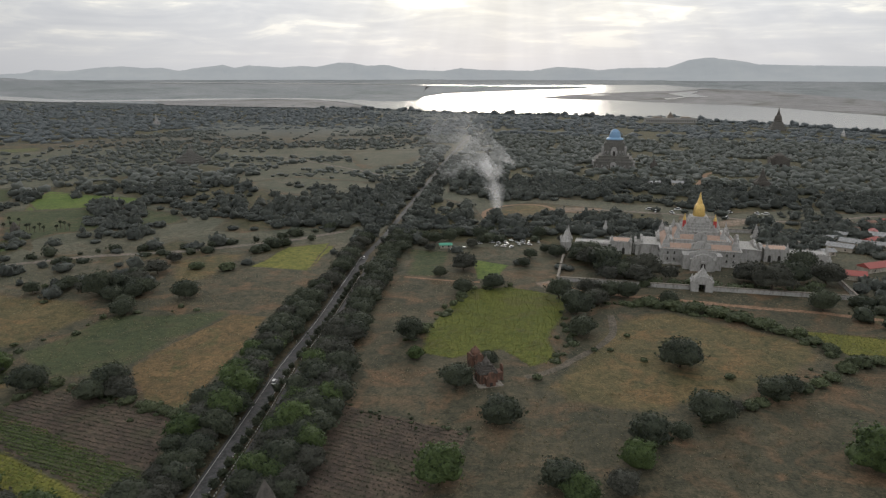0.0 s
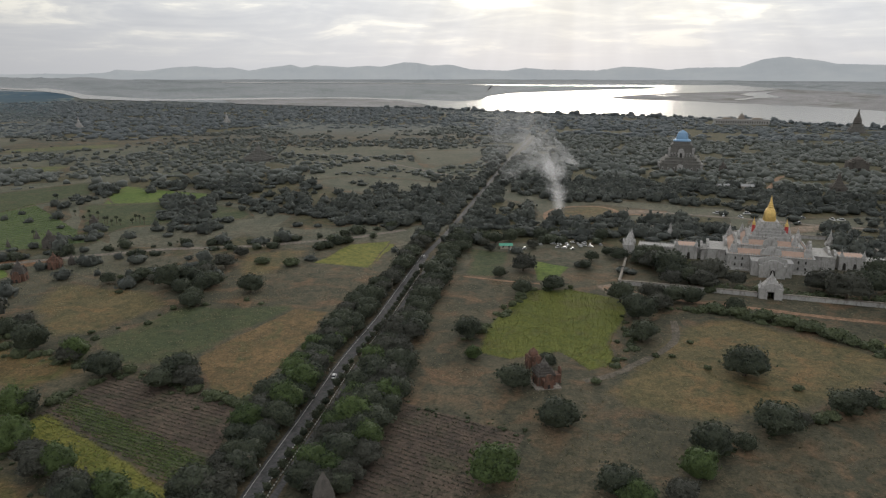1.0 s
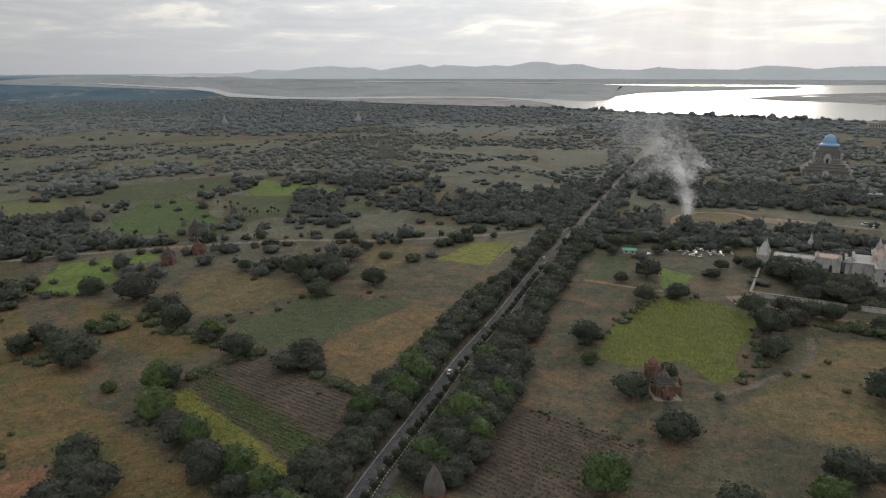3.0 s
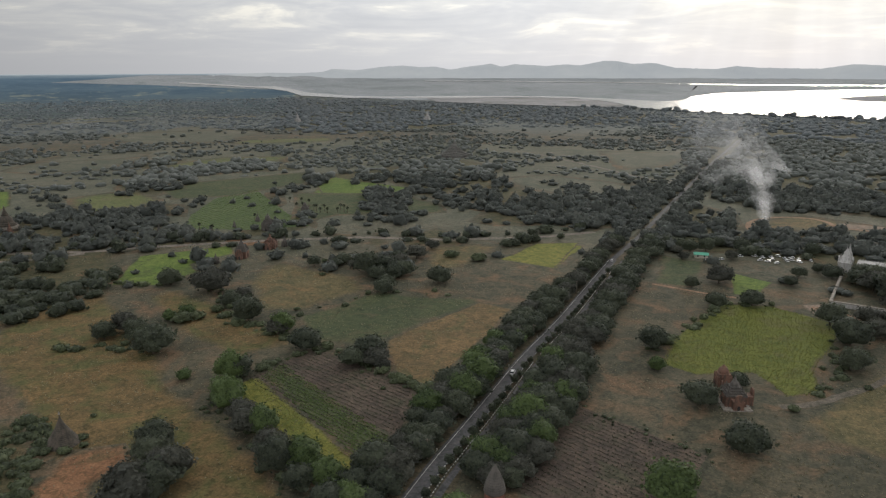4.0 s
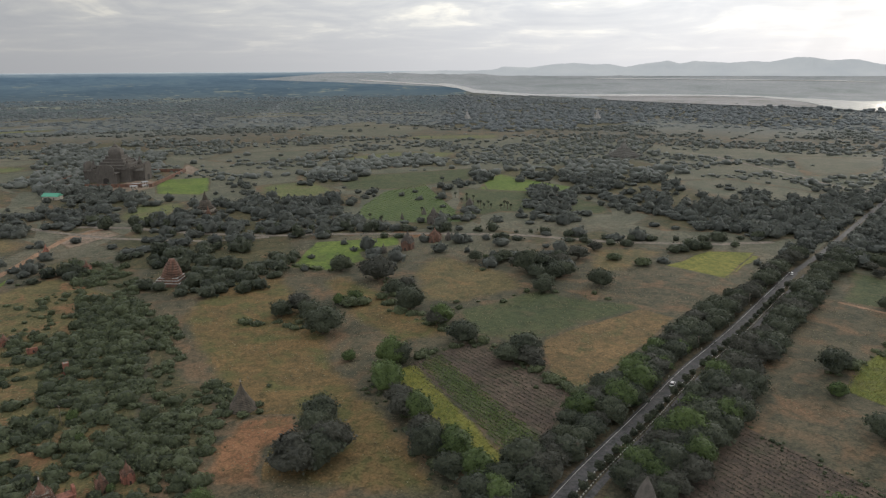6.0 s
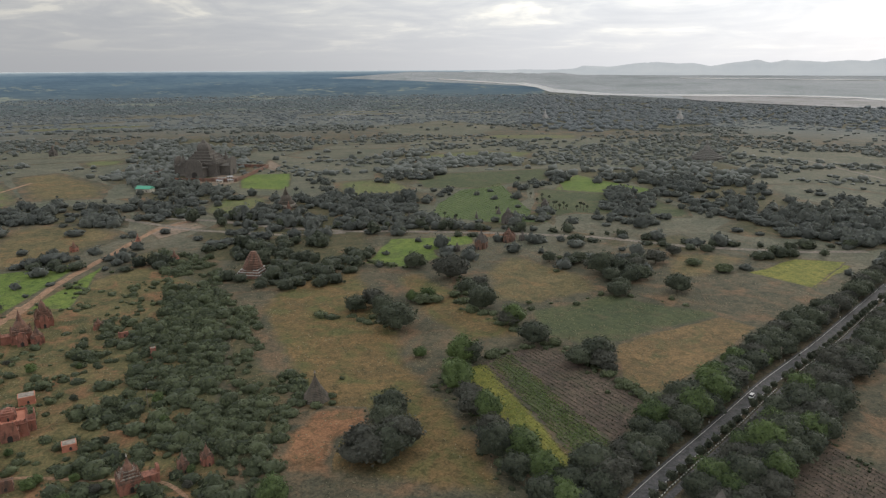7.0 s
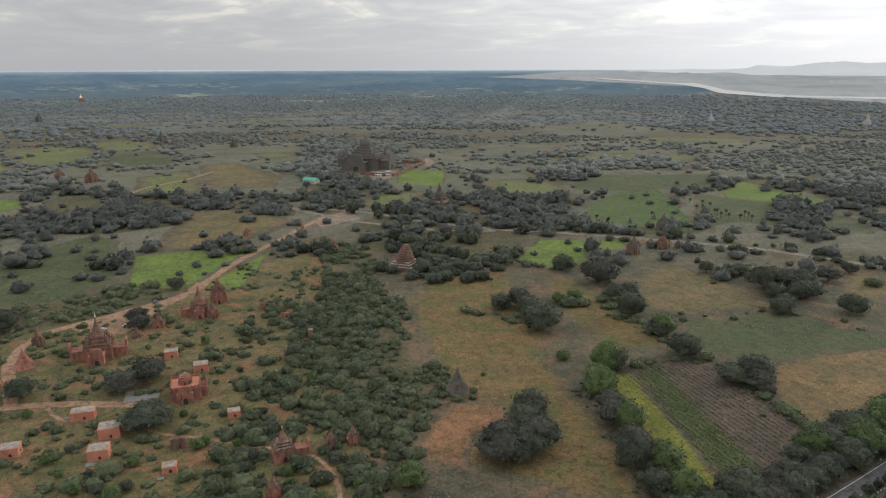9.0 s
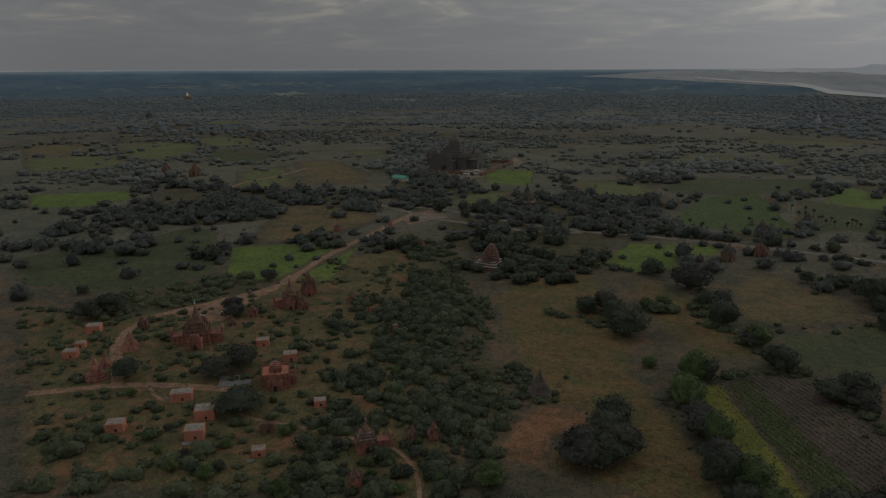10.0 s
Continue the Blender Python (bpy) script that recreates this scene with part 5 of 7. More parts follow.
stupa(-340, 14, 2.7, 8.6, BRICK, tiers=2, label="slender red brick stupa beside a larger one")
temple(-380, 117, 9.4, 16.5, 72, BRICK, 0.5, 1, "bell", "dark red brick temple with a tall ringed spire", True, (0, 3), 0.32)
temple(-371, 121, 5.6, 10.0, 72, BRICK, 0.3, 2, "bell", "red brick shrine with a pyramid roof", False)
temple(-396, 134, 8.4, 14.5, 72, BRICK, 0.3, 3, "tower", "dark brick temple with stepped tower")
temple(-211, 88, 7.4, 12.0, 75, BRICK, 0.75, 3, "bell", "brick temple with pale terrace edges and long porch", True, (1,), 0.36, edge=CAP, tip=LIME)
temple(-207, 105, 3.4, 7.6, 75, BRICK_DARK, 0.25, 2, "bell", "small dark brick shrine among thorn bushes")
temple(-205, 113, 3.8, 8.0, 75, BRICK, 0.25, 2, "bell", "small red brick shrine among thorn bushes")
temple(-191, 75, 3.8, 8.6, 75, BRICK, 0.3, 2, "bell", "slender red brick shrine half hidden by bushes")
cone_stupa(-214, 170, 6.2, 13.0, BRICK_MOSSY, "grey-brown conical stupa overgrown at its foot", 0.0, 1.4, 20)
ob = thing("stupa", -387, 262, 0, 30, "leaning ringed red brick stupa on a pale-edged square base", "stupa")
for i, (w, z, h) in enumerate(((17.0, -0.3, 2.6), (14.6, 2.3, 1.5), (12.4, 3.8, 1.3))):
    bm = bmesh.new()
    block(bm, 0, 0, z, w, w, h, 0.985)
    tier = part("terrace", bm, BRICK_DARK, ob)
    bm = bmesh.new()
    for q in (-1, 1):
        block(bm, 0, q * (w / 2 - 0.3), z + h - 0.12, w * 1.01, 0.75, 0.35)
        block(bm, q * (w / 2 - 0.3), 0, z + h - 0.12, 0.75, w * 0.98, 0.34)
    part("edge", bm, PLASTER, tier, "pale lime terrace edge")
bm = bmesh.new()
prof = []
for i in range(8):
    u = i / 8
    k = 5.4 * (1 - u) ** 0.62 + 0.7
    prof += [(k * 1.12, 5.0 + 11.5 * u), (k * 1.12, 5.0 + 11.5 * (u + 0.045)), (k * 0.90, 5.0 + 11.5 * (u + 0.06)), (k * 0.86, 5.0 + 11.5 * (u + 0.12))]
turned(bm, prof + [(0.3, 16.6)], 26)
bm.transform(Matrix.Rotation(radians(5), 4, "Y"))
part("bell", bm, BRICK_DARK, ob, "worn ringed brick bell leaning to one side")
KEEP_CLEAR.append((-387, 262, 11))
stupa(-559, 424, 10.5, 21.0, BRICK_MOSSY, "round", 0, "large bell-shaped brick stupa among dark trees", 3, True)
temple(-365, 79, 3.6, 6.5, 40, BRICK_DARK, 0.3, 2, "bell", "ruined small brick shrine overgrown with shrubs")
temple(-374, 93, 5.6, 7.4, 60, BRICK, 0.1, 2, "bell", "squat red brick shrine with a short spire")
temple(-367, 150, 4.6, 6.5, 60, BRICK, 0.1, 2, "bell", "squat brick shrine beside scrub")
cell(-346, 153, 4.6, 4.0, 2.8, 70, BRICK, label="low ruined brick cell beside scrub", ruined=True)
cell(-308, 149, 2.4, 2.2, 5.0, 70, BRICK, label="narrow standing remnant of a brick tower")
temple(-459, 247, 4.6, 9.0, 30, BRICK, 0.3, 2, "bell", "small red brick shrine beside a tree")
stupa(-539, 261, 2.2, 6.0, BRICK, tiers=2, label="tiny brick stupa beside the dirt track")
temple(-545, 214, 4.4, 8.5, 30, BRICK, 0.3, 2, "bell", "small brick shrine among round trees")
temple(-958, 149, 8, 17, 30, BRICK_DARK, 0.3, 3, "tower", "tall red brick temple among far trees")
temple(-922, 177, 9.5, 19, 30, BRICK_DARK, 0.4, 3, "tower", "tall red brick temple with stepped roof far off")
temple(-1324, 379, 12, 22, 30, BRICK_GREY, 0.3, 3, "tower", "distant brick temple among woods")
temple(-1178, 455, 9, 17, 30, BRICK_GREY, 0.3, 3, "tower", "distant brick shrine among woods")
temple(-2010, 289, 11, 24, 30, BRICK_GREY, 0.3, 3, "tower", "distant tall brick temple on the plain")
# shrines beside the country lane
temple(-350, 505, 9.5, 14, 20, BRICK_GREY, 0.4, 3, "tower", "dark brick temple with a tall tower beside the lane")
temple(-314, 418, 8.2, 15, 20, BRICK_DARK, 0.4, 3, "bell", "dark red brick temple with a pointed spire beside the lane", True, upper=BRICK_GREY)
temple(-311, 450, 9.0, 11, 20, BRICK_DARK, 0.4, 3, "bell", "broad low brick temple with pale terraces beside the lane")
temple(-303, 458, 4.6, 8.5, 20, BRICK_GREY, 0.2, 2, "bell", "small dark brick shrine beside the lane")
temple(-321, 397, 3.8, 8, 20, BRICK_GREY, 0.2, 2, "bell", "small grey brick shrine among trees")
stupa(-378, 530, 2.4, 8, BRICK_GREY, tiers=2, label="small dark stupa behind the lane")
stupa(-382, 501, 2.0, 7, BRICK_GREY, tiers=2, label="small dark pointed stupa behind the lane")
stupa(-423, 455, 2.9, 10, BRICK_GREY, tiers=2, label="slim dark stupa half hidden by trees")
stupa(-548, 418, 2.8, 9, BRICK_DARK, tiers=2, label="slim brick stupa beside a pale field")
temple(-363, 587, 6.5, 9, 20, BRICK_GREY, 0.3, 2, "tower", "low dark brick shrine beside green fields")
# by the avenue and the yellow field
temple(19, 291, 8.2, 12.5, 16, BRICK_DARK, 0.42, 3, "bell", "weathered brick pagoda on a pale-edged platform with carved porch", True, (0, 1), 0.4, plat=0.42, upper=BRICK_GREY)
temple(15, 306, 6.0, 10.5, 16, BRICK_DARK, 0.3, 1, "tower", "dark overgrown brick tower behind the pagoda", False, (0,), 0.55)
ob = thing("stupa", -54, 191, 0, 0, "egg-shaped brick stupa with a pointed ringed top by the avenue", "stupa")
bm = bmesh.new()
turned(bm, [(3.3, -0.3), (3.3, 3.4), (3.05, 3.5)], 28)
part("drum", bm, BRICK, ob, "red brick drum")
bm = bmesh.new()
prof = []
for i in range(26):
    u = i / 25
    prof.append(((3.5 * (1 - u ** 1.55) + 0.05) * (1 + (0.025 if i % 2 else -0.01)), 3.5 + 9.6 * u))
turned(bm, prof, 28)
part("dome", bm, BRICK_GREY, ob, "grey weathered ringed dome")
KEEP_CLEAR.append((-54, 191, 3))

# distant great temples
ob = temple(-822, 500, 46, 45, 36, BRICK_GREY, 0.3, 4, "tower", "huge dark brown stepped temple among trees", False, (0, 1, 2, 3), 0.36, "great_temple")
for a in (-1, 1):
    for b in (-1, 1):
        bm = bmesh.new()
        turned(bm, ringed(BELL, 3.2, 12), 12, a * 20, b * 20, 17)
        part("corner_stupa", bm, BRICK_GREY, ob)
bm = bmesh.new()
for s in (-1, 1):
    block(bm, 0, s * 62, -0.3, 126, 1.6, 4.3)
    block(bm, s * 62, 0, -0.3, 1.6, 122, 4.3)
part("enclosure_wall", bm, BRICK_DARK, ob)
# tall temple under a blue cover
ob = thing("great_temple", 243, 1012, 0, WALLS, "tall grey temple with white trim and a blue covered tower", "temple")
for z0, w0, h0 in ((0, 60, 11), (11, 55, 4), (15, 47, 4), (19, 32, 18), (37, 29, 2), (39, 25, 4)):
    bm = bmesh.new()
    block(bm, 0, 0, z0 - (0.4 if z0 == 0 else 0), w0, w0, h0 + (0.4 if z0 == 0 else 0), 0.96)
    block(bm, 0, 0, z0 + h0 - 0.8, w0 * 1.01, w0 * 1.01, 0.86)
    part("storey", bm, GREY_SLAB, ob)
for side in range(4):
    m = Matrix.Rotation(radians(90 * side), 4, "Z")
    for z0, w0, hh in ((0.5, 60, 10), (19.5, 32, 13)):
        bm = bmesh.new()
        arch(bm, 0, -w0 / 2 - 1.2, z0, 9, hh, 4.5)
        bm.transform(m)
        part("pediment", bm, PLASTER, ob, "whitewashed pediment")
        bm = bmesh.new()
        arch(bm, 0, -w0 / 2 - 3.5, z0, 3.6, hh * 0.55, 0.3)
        bm.transform(m)
        part("opening", bm, DARK, ob)
        for i in (-3, -2, -1, 1, 2, 3):
            bm = bmesh.new()
            arch(bm, i * w0 * 0.14, -w0 / 2 - 0.1, z0 + 1, 2.6, hh * 0.45, 0.5)
            bm.transform(m)
            rim = part("window_frame", bm, PLASTER, ob, "whitewashed window frame")
            bm = bmesh.new()
            arch(bm, i * w0 * 0.14, -w0 / 2 - 0.4, z0 + 1.4, 1.3, hh * 0.3, 0.3)
            bm.transform(m)
            part("window", bm, DARK, rim)
bm = bmesh.new()
turned(bm, [(13.4, 0), (13.0, 1.6), (9.0, 3.4), (8.3, 8.0), (6.9, 12.0), (4.4, 14.6), (1.4, 15.8), (0.1, 16.0)], 24, 0, 0, 43, 0.5)
part("blue_cover", bm, BLUE, ob, "blue sheet cover round the tower")
ob.scale = (0.9, 0.9, 0.9)
KEEP_CLEAR.append((243, 1012, 36))
# bell-shaped pagoda and monastery by the river
ob = stupa(768, 1650, 17, 52, GREY_SLAB, "square", WALLS, "grey-white riverside pagoda with stepped terraces and dark spire", 4, False, "pagoda")
bm = bmesh.new()
turned(bm, ringed(BELL, 9.0, 32), 20, 0, 0, 20.5)
part("dark_spire", bm, BRICK_GREY, ob)
ob = thing("monastery", 594, 1884, 0, WALLS + 6, "long pale monastery with dark tiered roof above the river", "building")
bm = bmesh.new()
block(bm, 0, 0, -0.3, 132, 24, 12.3, 0.985)
block(bm, 0, 0, 12, 134, 26, 1.0)
part("wall", bm, PLASTER, ob)
for i in range(22):
    bm = bmesh.new()
    block(bm, -60 + i * 5.7, -12.1, 3, 2.2, 0.5, 5.5)
    part("window", bm, DARK, ob)
for xx, ww, hh in ((0, 20, 11), (-34, 26, 4), (38, 26, 4)):
    bm = bmesh.new()
    for k in range(3 if hh > 5 else 1):
        block(bm, xx, 0, 13 + k * 4.2, ww * (1 - 0.27 * k), 18 * (1 - 0.27 * k), 3.4, 0.72)
    if hh > 5:
        finial(bm, xx, 0, 24.6, 1.4, 7)
    part("roof", bm, WOOD, ob)
KEEP_CLEAR += [(594, 1884, 40), (545, 1880, 34), (640, 1878, 34), (575, 1835, 34), (530, 1845, 30), (620, 1830, 30)]
ob = temple(381, 842, 17, 21, WALLS, BRICK_GREY, 0.1, 6, "tower", "stepped grey-brown ruined pyramid temple in woods", False, (), 0.2)
temple(487, 1030, 26, 18, WALLS, BRICK_GREY, 0.2, 2, "tower", "broad ruined brick temple in woods", False, (0,), 0.55)
temple(293, 985, 9, 17, WALLS, BRICK_GREY, 0.2, 2, "bell", "small temple with pale spire near a taller one")
stupa(837, 1498, 5, 17, LIME, tiers=2, label="small white stupa among riverside trees")
for sx, sy, sr, sh, lab in ((-712, 1785, 8.0, 29, "white stupa rising over far dark woods"), (-1000, 1605, 7.5, 27, "white pointed stupa over far dark woods")):
    stupa(sx, sy, sr, sh, PLASTER, "square", 0, lab, 4, False)
temple(-372, 1045, 38, 28, WALLS, GREY_SLAB, 0.1, 5, "bell", "broad stepped grey brick pagoda in far fields", False, (), 0.15)
ob = stupa(-3069, 597, 34, 48, BRICK, "square", 0, "great brick pagoda with a gleaming dome on the far plain", 4, False, "pagoda")
bm = bmesh.new()
turned(bm, ringed(BELL, 12, 34), 20, 0, 0, 34)
part("gilded_dome", bm, plain("pale_gilding", (0.85, 0.62, 0.40), 0.5, 0.2), ob)
ob.location.z = float(ground_height(-3069, 597))
ob.scale = (0.42, 0.42, 0.42)


# ---- the white temple and its precinct ----
AX, AY, AT = 187.0, 509.0, -13.0  # the temple
PX, PY = 181.5, 511.0  # the middle of its walled precinct


def precinct(u, v):
    c, s = math.cos(radians(AT)), math.sin(radians(AT))
    return PX + u * c - v * s, PY + u * s + v * c


def white_temple():
    ob = thing("white_temple", AX, AY, 0, AT, "great whitewashed temple with stepped terraces and a gilded spire", "temple")

    def piece(name, bm, mat=PLASTER, label="", m=None):
        if m is not None:
            bm.transform(m)
        return part(name, bm, mat, ob, label)

    bm = bmesh.new()
    block(bm, 0, 0, -0.3, 58, 58, 1.5, 0.99)
    piece("plinth", bm)
    bm = bmesh.new()
    block(bm, 0, 0, 1.2, 54, 54, 9.8, 0.99)
    for z0, k in ((1.2, 55.2), (5.9, 54.6), (10.6, 55.6)):
        block(bm, 0, 0, z0, k, k, 0.55)
    piece("wall", bm)
    # roofs and terraces step back towards the tower
    z, w = 11.15, 53.0
    for i, (h, shrink, sloped) in enumerate(((3.0, 0.80, True), (2.2, 0.86, False), (2.8, 0.76, True), (2.1, 0.84, False), (1.9, 0.84, False), (1.8, 0.84, False), (1.7, 0.86, False))):
        bm = bmesh.new()
        if sloped:
            block(bm, 0, 0, z, w, w, h, shrink + 0.04)
        else:
            block(bm, 0, 0, z, w, w, h, 0.98)
            block(bm, 0, 0, z + h - 0.35, w * 1.012, w * 1.012, 0.38)
        piece("terrace_roof" if sloped else "terrace", bm, ROOF_PINK if sloped else PLASTER, "weathered terrace roof with sunlit pink in its colour" if sloped else "")
        if not sloped or i == 0:
            bm = bmesh.new()
            n = max(6, int(w / 1.6))
            for j in range(n):
                u = -w / 2 + w * (j + 0.5) / n
                for sgn in (-1, 1):
                    block(bm, u, sgn * (w / 2 - 0.25), z + (h if not sloped else 0), 0.9, 0.4, 0.9, 0.55)
                    block(bm, sgn * (w / 2 - 0.25), u, z + (h if not sloped else 0), 0.4, 0.9, 0.9, 0.55)
            tagged(piece("parapet", bm), kind="stuff")
        if i in (0, 2, 4):
            for a in (-1, 1):
                for b in (-1, 1):
                    bm = bmesh.new()
                    rr = (2.7, 2.2, 1.3)[i // 2]
                    block(bm, a * (w / 2 - rr * 1.2), b * (w / 2 - rr * 1.2), z, rr * 2, rr * 2, rr * 0.9, 0.9)
                    turned(bm, ringed(BELL, rr * 0.95, rr * 3.1), 14, a * (w / 2 - rr * 1.2), b * (w / 2 - rr * 1.2), z + rr * 0.85)
                    piece("corner_stupa", bm)
        z += h
        w *= shrink
    # tower block and gilded spire
    bm = bmesh.new()
    block(bm, 0, 0, z, 14.4, 14.4, 2.4, 0.93)
    block(bm, 0, 0, z + 2.4, 12.6, 12.6, 1.4, 0.95)
    piece("tower_base", bm)
    z += 3.7
    bm = bmesh.new()
    top = 48.5 - z
    turned(bm, [(3.86, 0), (4.12, 0.08 * top), (4.07, 0.2 * top), (3.78, 0.32 * top), (3.11, 0.44 * top), (2.10, 0.52 * top), (1.85, 0.53 * top), (2.10, 0.555 * top), (1.60, 0.6 * top), (1.68, 0.62 * top), (1.18, 0.68 * top), (1.26, 0.7 * top), (0.76, 0.77 * top), (0.84, 0.79 * top), (0.34, 0.87 * top), (0.46, 0.89 * top), (0.10, 0.96 * top), (0.04, top)], 28, 0, 0, z, 0.35)
    piece("gilded_spire", bm, GOLD, "gilded beehive spire with ringed tip")
    for side in range(4):
        m = Matrix.Rotation(radians(90 * side), 4, "Z")
        bm = bmesh.new()
        for k in range(3):
            arch(bm, 0, -4.0 + 0.22 * k, z + 0.5 + k * 2.0, 1.8 - 0.22 * k, 1.7, 0.5)
        piece("gilded_niche", bm, GOLD, "", m)
    # four porches with stacked gables
    for side in range(4):
        m = Matrix.Rotation(radians(90 * side), 4, "Z")
        bm = bmesh.new()
        block(bm, 0, -33, -0.3, 25, 13, 10.0, 0.985)
        block(bm, 0, -33, 9.6, 26, 13.6, 0.5)
        block(bm, 0, -40.5, -0.3, 16, 6, 8.4, 0.98)
        block(bm, 0, -40.5, 8.0, 16.8, 6.4, 0.5)
        piece("porch", bm, PLASTER, "", m)
        bm = bmesh.new()
        for y0, w0, z0, h0 in ((-43.4, 13, 7.2, 4.2), (-39.2, 18, 8.6, 4.6), (-27.5, 13, 12.0, 4.6), (-19, 9, 16.6, 4.4)):
            arch(bm, 0, y0, z0, w0, h0, 1.6)
            arch(bm, 0, y0 - 0.2, z0 + h0 * 0.5, w0 * 0.5, h0 * 0.75, 1.5)
            for sgn in (-1, 1):
                turned(bm, ringed(BELL, w0 * 0.06, h0 * 0.5), 10, sgn * w0 * 0.46, y0, z0)
        piece("gable", bm, PLASTER, "stacked whitewashed gables", m)
        bm = bmesh.new()
        arch(bm, 0, -44.4, 0, 5.0, 7.6, 1.8)
        rim = piece("door_frame", bm, PLASTER, "", m)
        bm = bmesh.new()
        arch(bm, 0, -45.2, 0, 3.2, 6.2, 0.5)
        piece("doorway", bm, DARK, "", m).parent = rim
        for row, z0 in ((0, 3.0), (1, 7.4)):
            for u in (-22, -17.5, 17.5, 22):
                bm = bmesh.new()
                arch(bm, u, -27.4, z0 - 0.35, 2.1, 3.0, 0.6)
                rim = piece("window_frame", bm, PLASTER, "", m)
                bm = bmesh.new()
                arch(bm, u, -27.75, z0, 1.0, 1.9, 0.2)
                piece("window", bm, DARK, "", m).parent = rim
    # red-wrapped repair frames at two corners of the upper terrace
    for a in (-1, 1):
        bm = bmesh.new()
        block(bm, a * 10.5, -8, 21, 2.4, 2.4, 7.5, 0.85)
        piece("red_cloth_wrap", bm, RED, "red cloth wrapped round a corner spire")
        bm = bmesh.new()
        turned(bm, ringed(BELL, 1.2, 5.5), 12, a * 10.5, -8, 28.4)
        piece("corner_spire", bm, GOLD)
    KEEP_CLEAR.append((AX, AY, 49))
    return ob


white_temple()


def hall(sign, out, long, wide, high, spires):
    """A covered way from a side porch towards the gate."""
    c, s = math.cos(radians(AT)), math.sin(radians(AT))
    x, y = AX + sign * out * c, AY + sign * out * s
    ob = thing("covered_way", x, y, 0, AT, "long whitewashed covered way with a flat crenellated roof", "building")
    bm = bmesh.new()
    block(bm, 0, 0, -0.3, long, wide, high + 0.3, 0.99)
    block(bm, 0, 0, high - 0.1, long + 0.6, wide + 0.6, 0.6)
    n = int(long / 1.75)
    for j in range(n):
        for side in (-1, 1):
            block(bm, -long / 2 + 0.8 + j * (long - 1.6) / (n - 1), side * (wide / 2 - 0.1), high + 0.5, 1.0, 0.4, 0.9, 0.6)
    part("wall", bm, PLASTER, ob)
    bm = bmesh.new()
    block(bm, 0, 0, high + 0.5, long - 1, wide - 1, 0.14)
    part("roof", bm, ROOF_PINK if spires else PLASTER, ob)
    for j in range(int(long / 6.5)):
        bm = bmesh.new()
        arch(bm, -long / 2 + 3.5 + 6.5 * j, -wide / 2 - 0.1, 0.2, 2.0, high * 0.55, 0.3)
        part("opening", bm, DARK, ob)
    for side in (-1, 1) if spires else ():
        bm = bmesh.new()
        turned(bm, ringed(BELL, 1.4, 5.5), 12, side * (long / 2 - 1.2), -wide / 2 + 0.9, high + 0.4)
        part("roof_spire", bm, PLASTER, ob)
    KEEP_CLEAR.append((x, y, long * 0.55))


for sign in (-1, 1):
    hall(sign, 54, 16, 14, 9.0, True)
    hall(sign, 75, 25, 12, 6.6, False)


def gatehouse(u, v, turn):
    x, y = precinct(u, v)
    ob = thing("gatehouse", x, y, 0, AT + turn, "whitewashed gatehouse with a pointed roof and arched passage", "gatehouse")
    for s in (-1, 1):
        bm = bmesh.new()
        block(bm, s * 4.2, 0, -0.3, 4.6, 8, 6.6, 0.98)
        part("pier", bm, PLASTER, ob)
    bm = bmesh.new()
    block(bm, 0, 0, 4.6, 4.0, 7.8, 1.7)
    block(bm, 0, 0, 6.2, 13.8, 8.6, 0.6)
    part("lintel", bm, PLASTER, ob)
    bm = bmesh.new()
    for k, (ww, hh) in enumerate(((12, 1.8), (9, 1.8), (6, 1.8))):
        block(bm, 0, 0, 6.8 + 1.7 * k, ww, 7.6 * (1 - 0.22 * k), 1.75, 0.78)
    turned(bm, [(1.9, 0), (1.5, 1.2), (0.8, 2.4), (0.4, 3.6), (0.05, 5.4)], 12, 0, 0, 11.8)
    part("roof", bm, PLASTER, ob)
    for s in (-1, 1):
        bm = bmesh.new()
        arch(bm, 0, s * 4.1, 5.2, 7.5, 4.8, 0.7)
        part("gable", bm, PLASTER, ob)
        for q in (-1, 1):
            bm = bmesh.new()
            turned(bm, ringed(BELL, 0.8, 3.4), 10, q * 5.6, s * 3.4, 6.7)
            part("corner_spire", bm, PLASTER, ob)
    bm = bmesh.new()
    arch(bm, 0, 2.8, 0, 3.9, 5.0, 0.3)
    # door takes the same near-black as the painted-in shade of the openings
    part("wooden_door", bm, DARK, ob)
    KEEP_CLEAR.append((x, y, 8))


gatehouse(0, -89, 0)
gatehouse(-89, 0, 90)


def precinct_wall(u0, v0, u1, v1):
    (x0, y0), (x1, y1) = precinct(u0, v0), precinct(u1, v1)
    long = math.hypot(x1 - x0, y1 - y0)
    ob = thing("boundary_wall", (x0 + x1) / 2, (y0 + y1) / 2, 0, math.degrees(math.atan2(y1 - y0, x1 - x0)), "low whitewashed boundary wall with a stained coping", "wall")
    bm = bmesh.new()
    block(bm, 0, 0, -0.3, long, 1.0, 2.9)
    part("wall", bm, PLASTER, ob)
    bm = bmesh.new()
    block(bm, 0, 0, 2.6, long, 1.5, 0.45, 0.99)
    part("coping", bm, CAP, ob)


for a in (-1, 1):
    precinct_wall(a * 7, -89, a * 89, -89)
    precinct_wall(a * 89, -89, a * 89, -8)
    precinct_wall(a * 89, 8, a * 89, 89)
precinct_wall(-89, 89, 89, 89)
for u, v in ((-89, 30), (-60, 60), (89, -28), (96, 6), (60, 70)):
    x, y = precinct(u, v)
    stupa(x, y, 3.4, 13, PLASTER, "square", AT, "white pointed corner stupa of the temple precinct", 2)


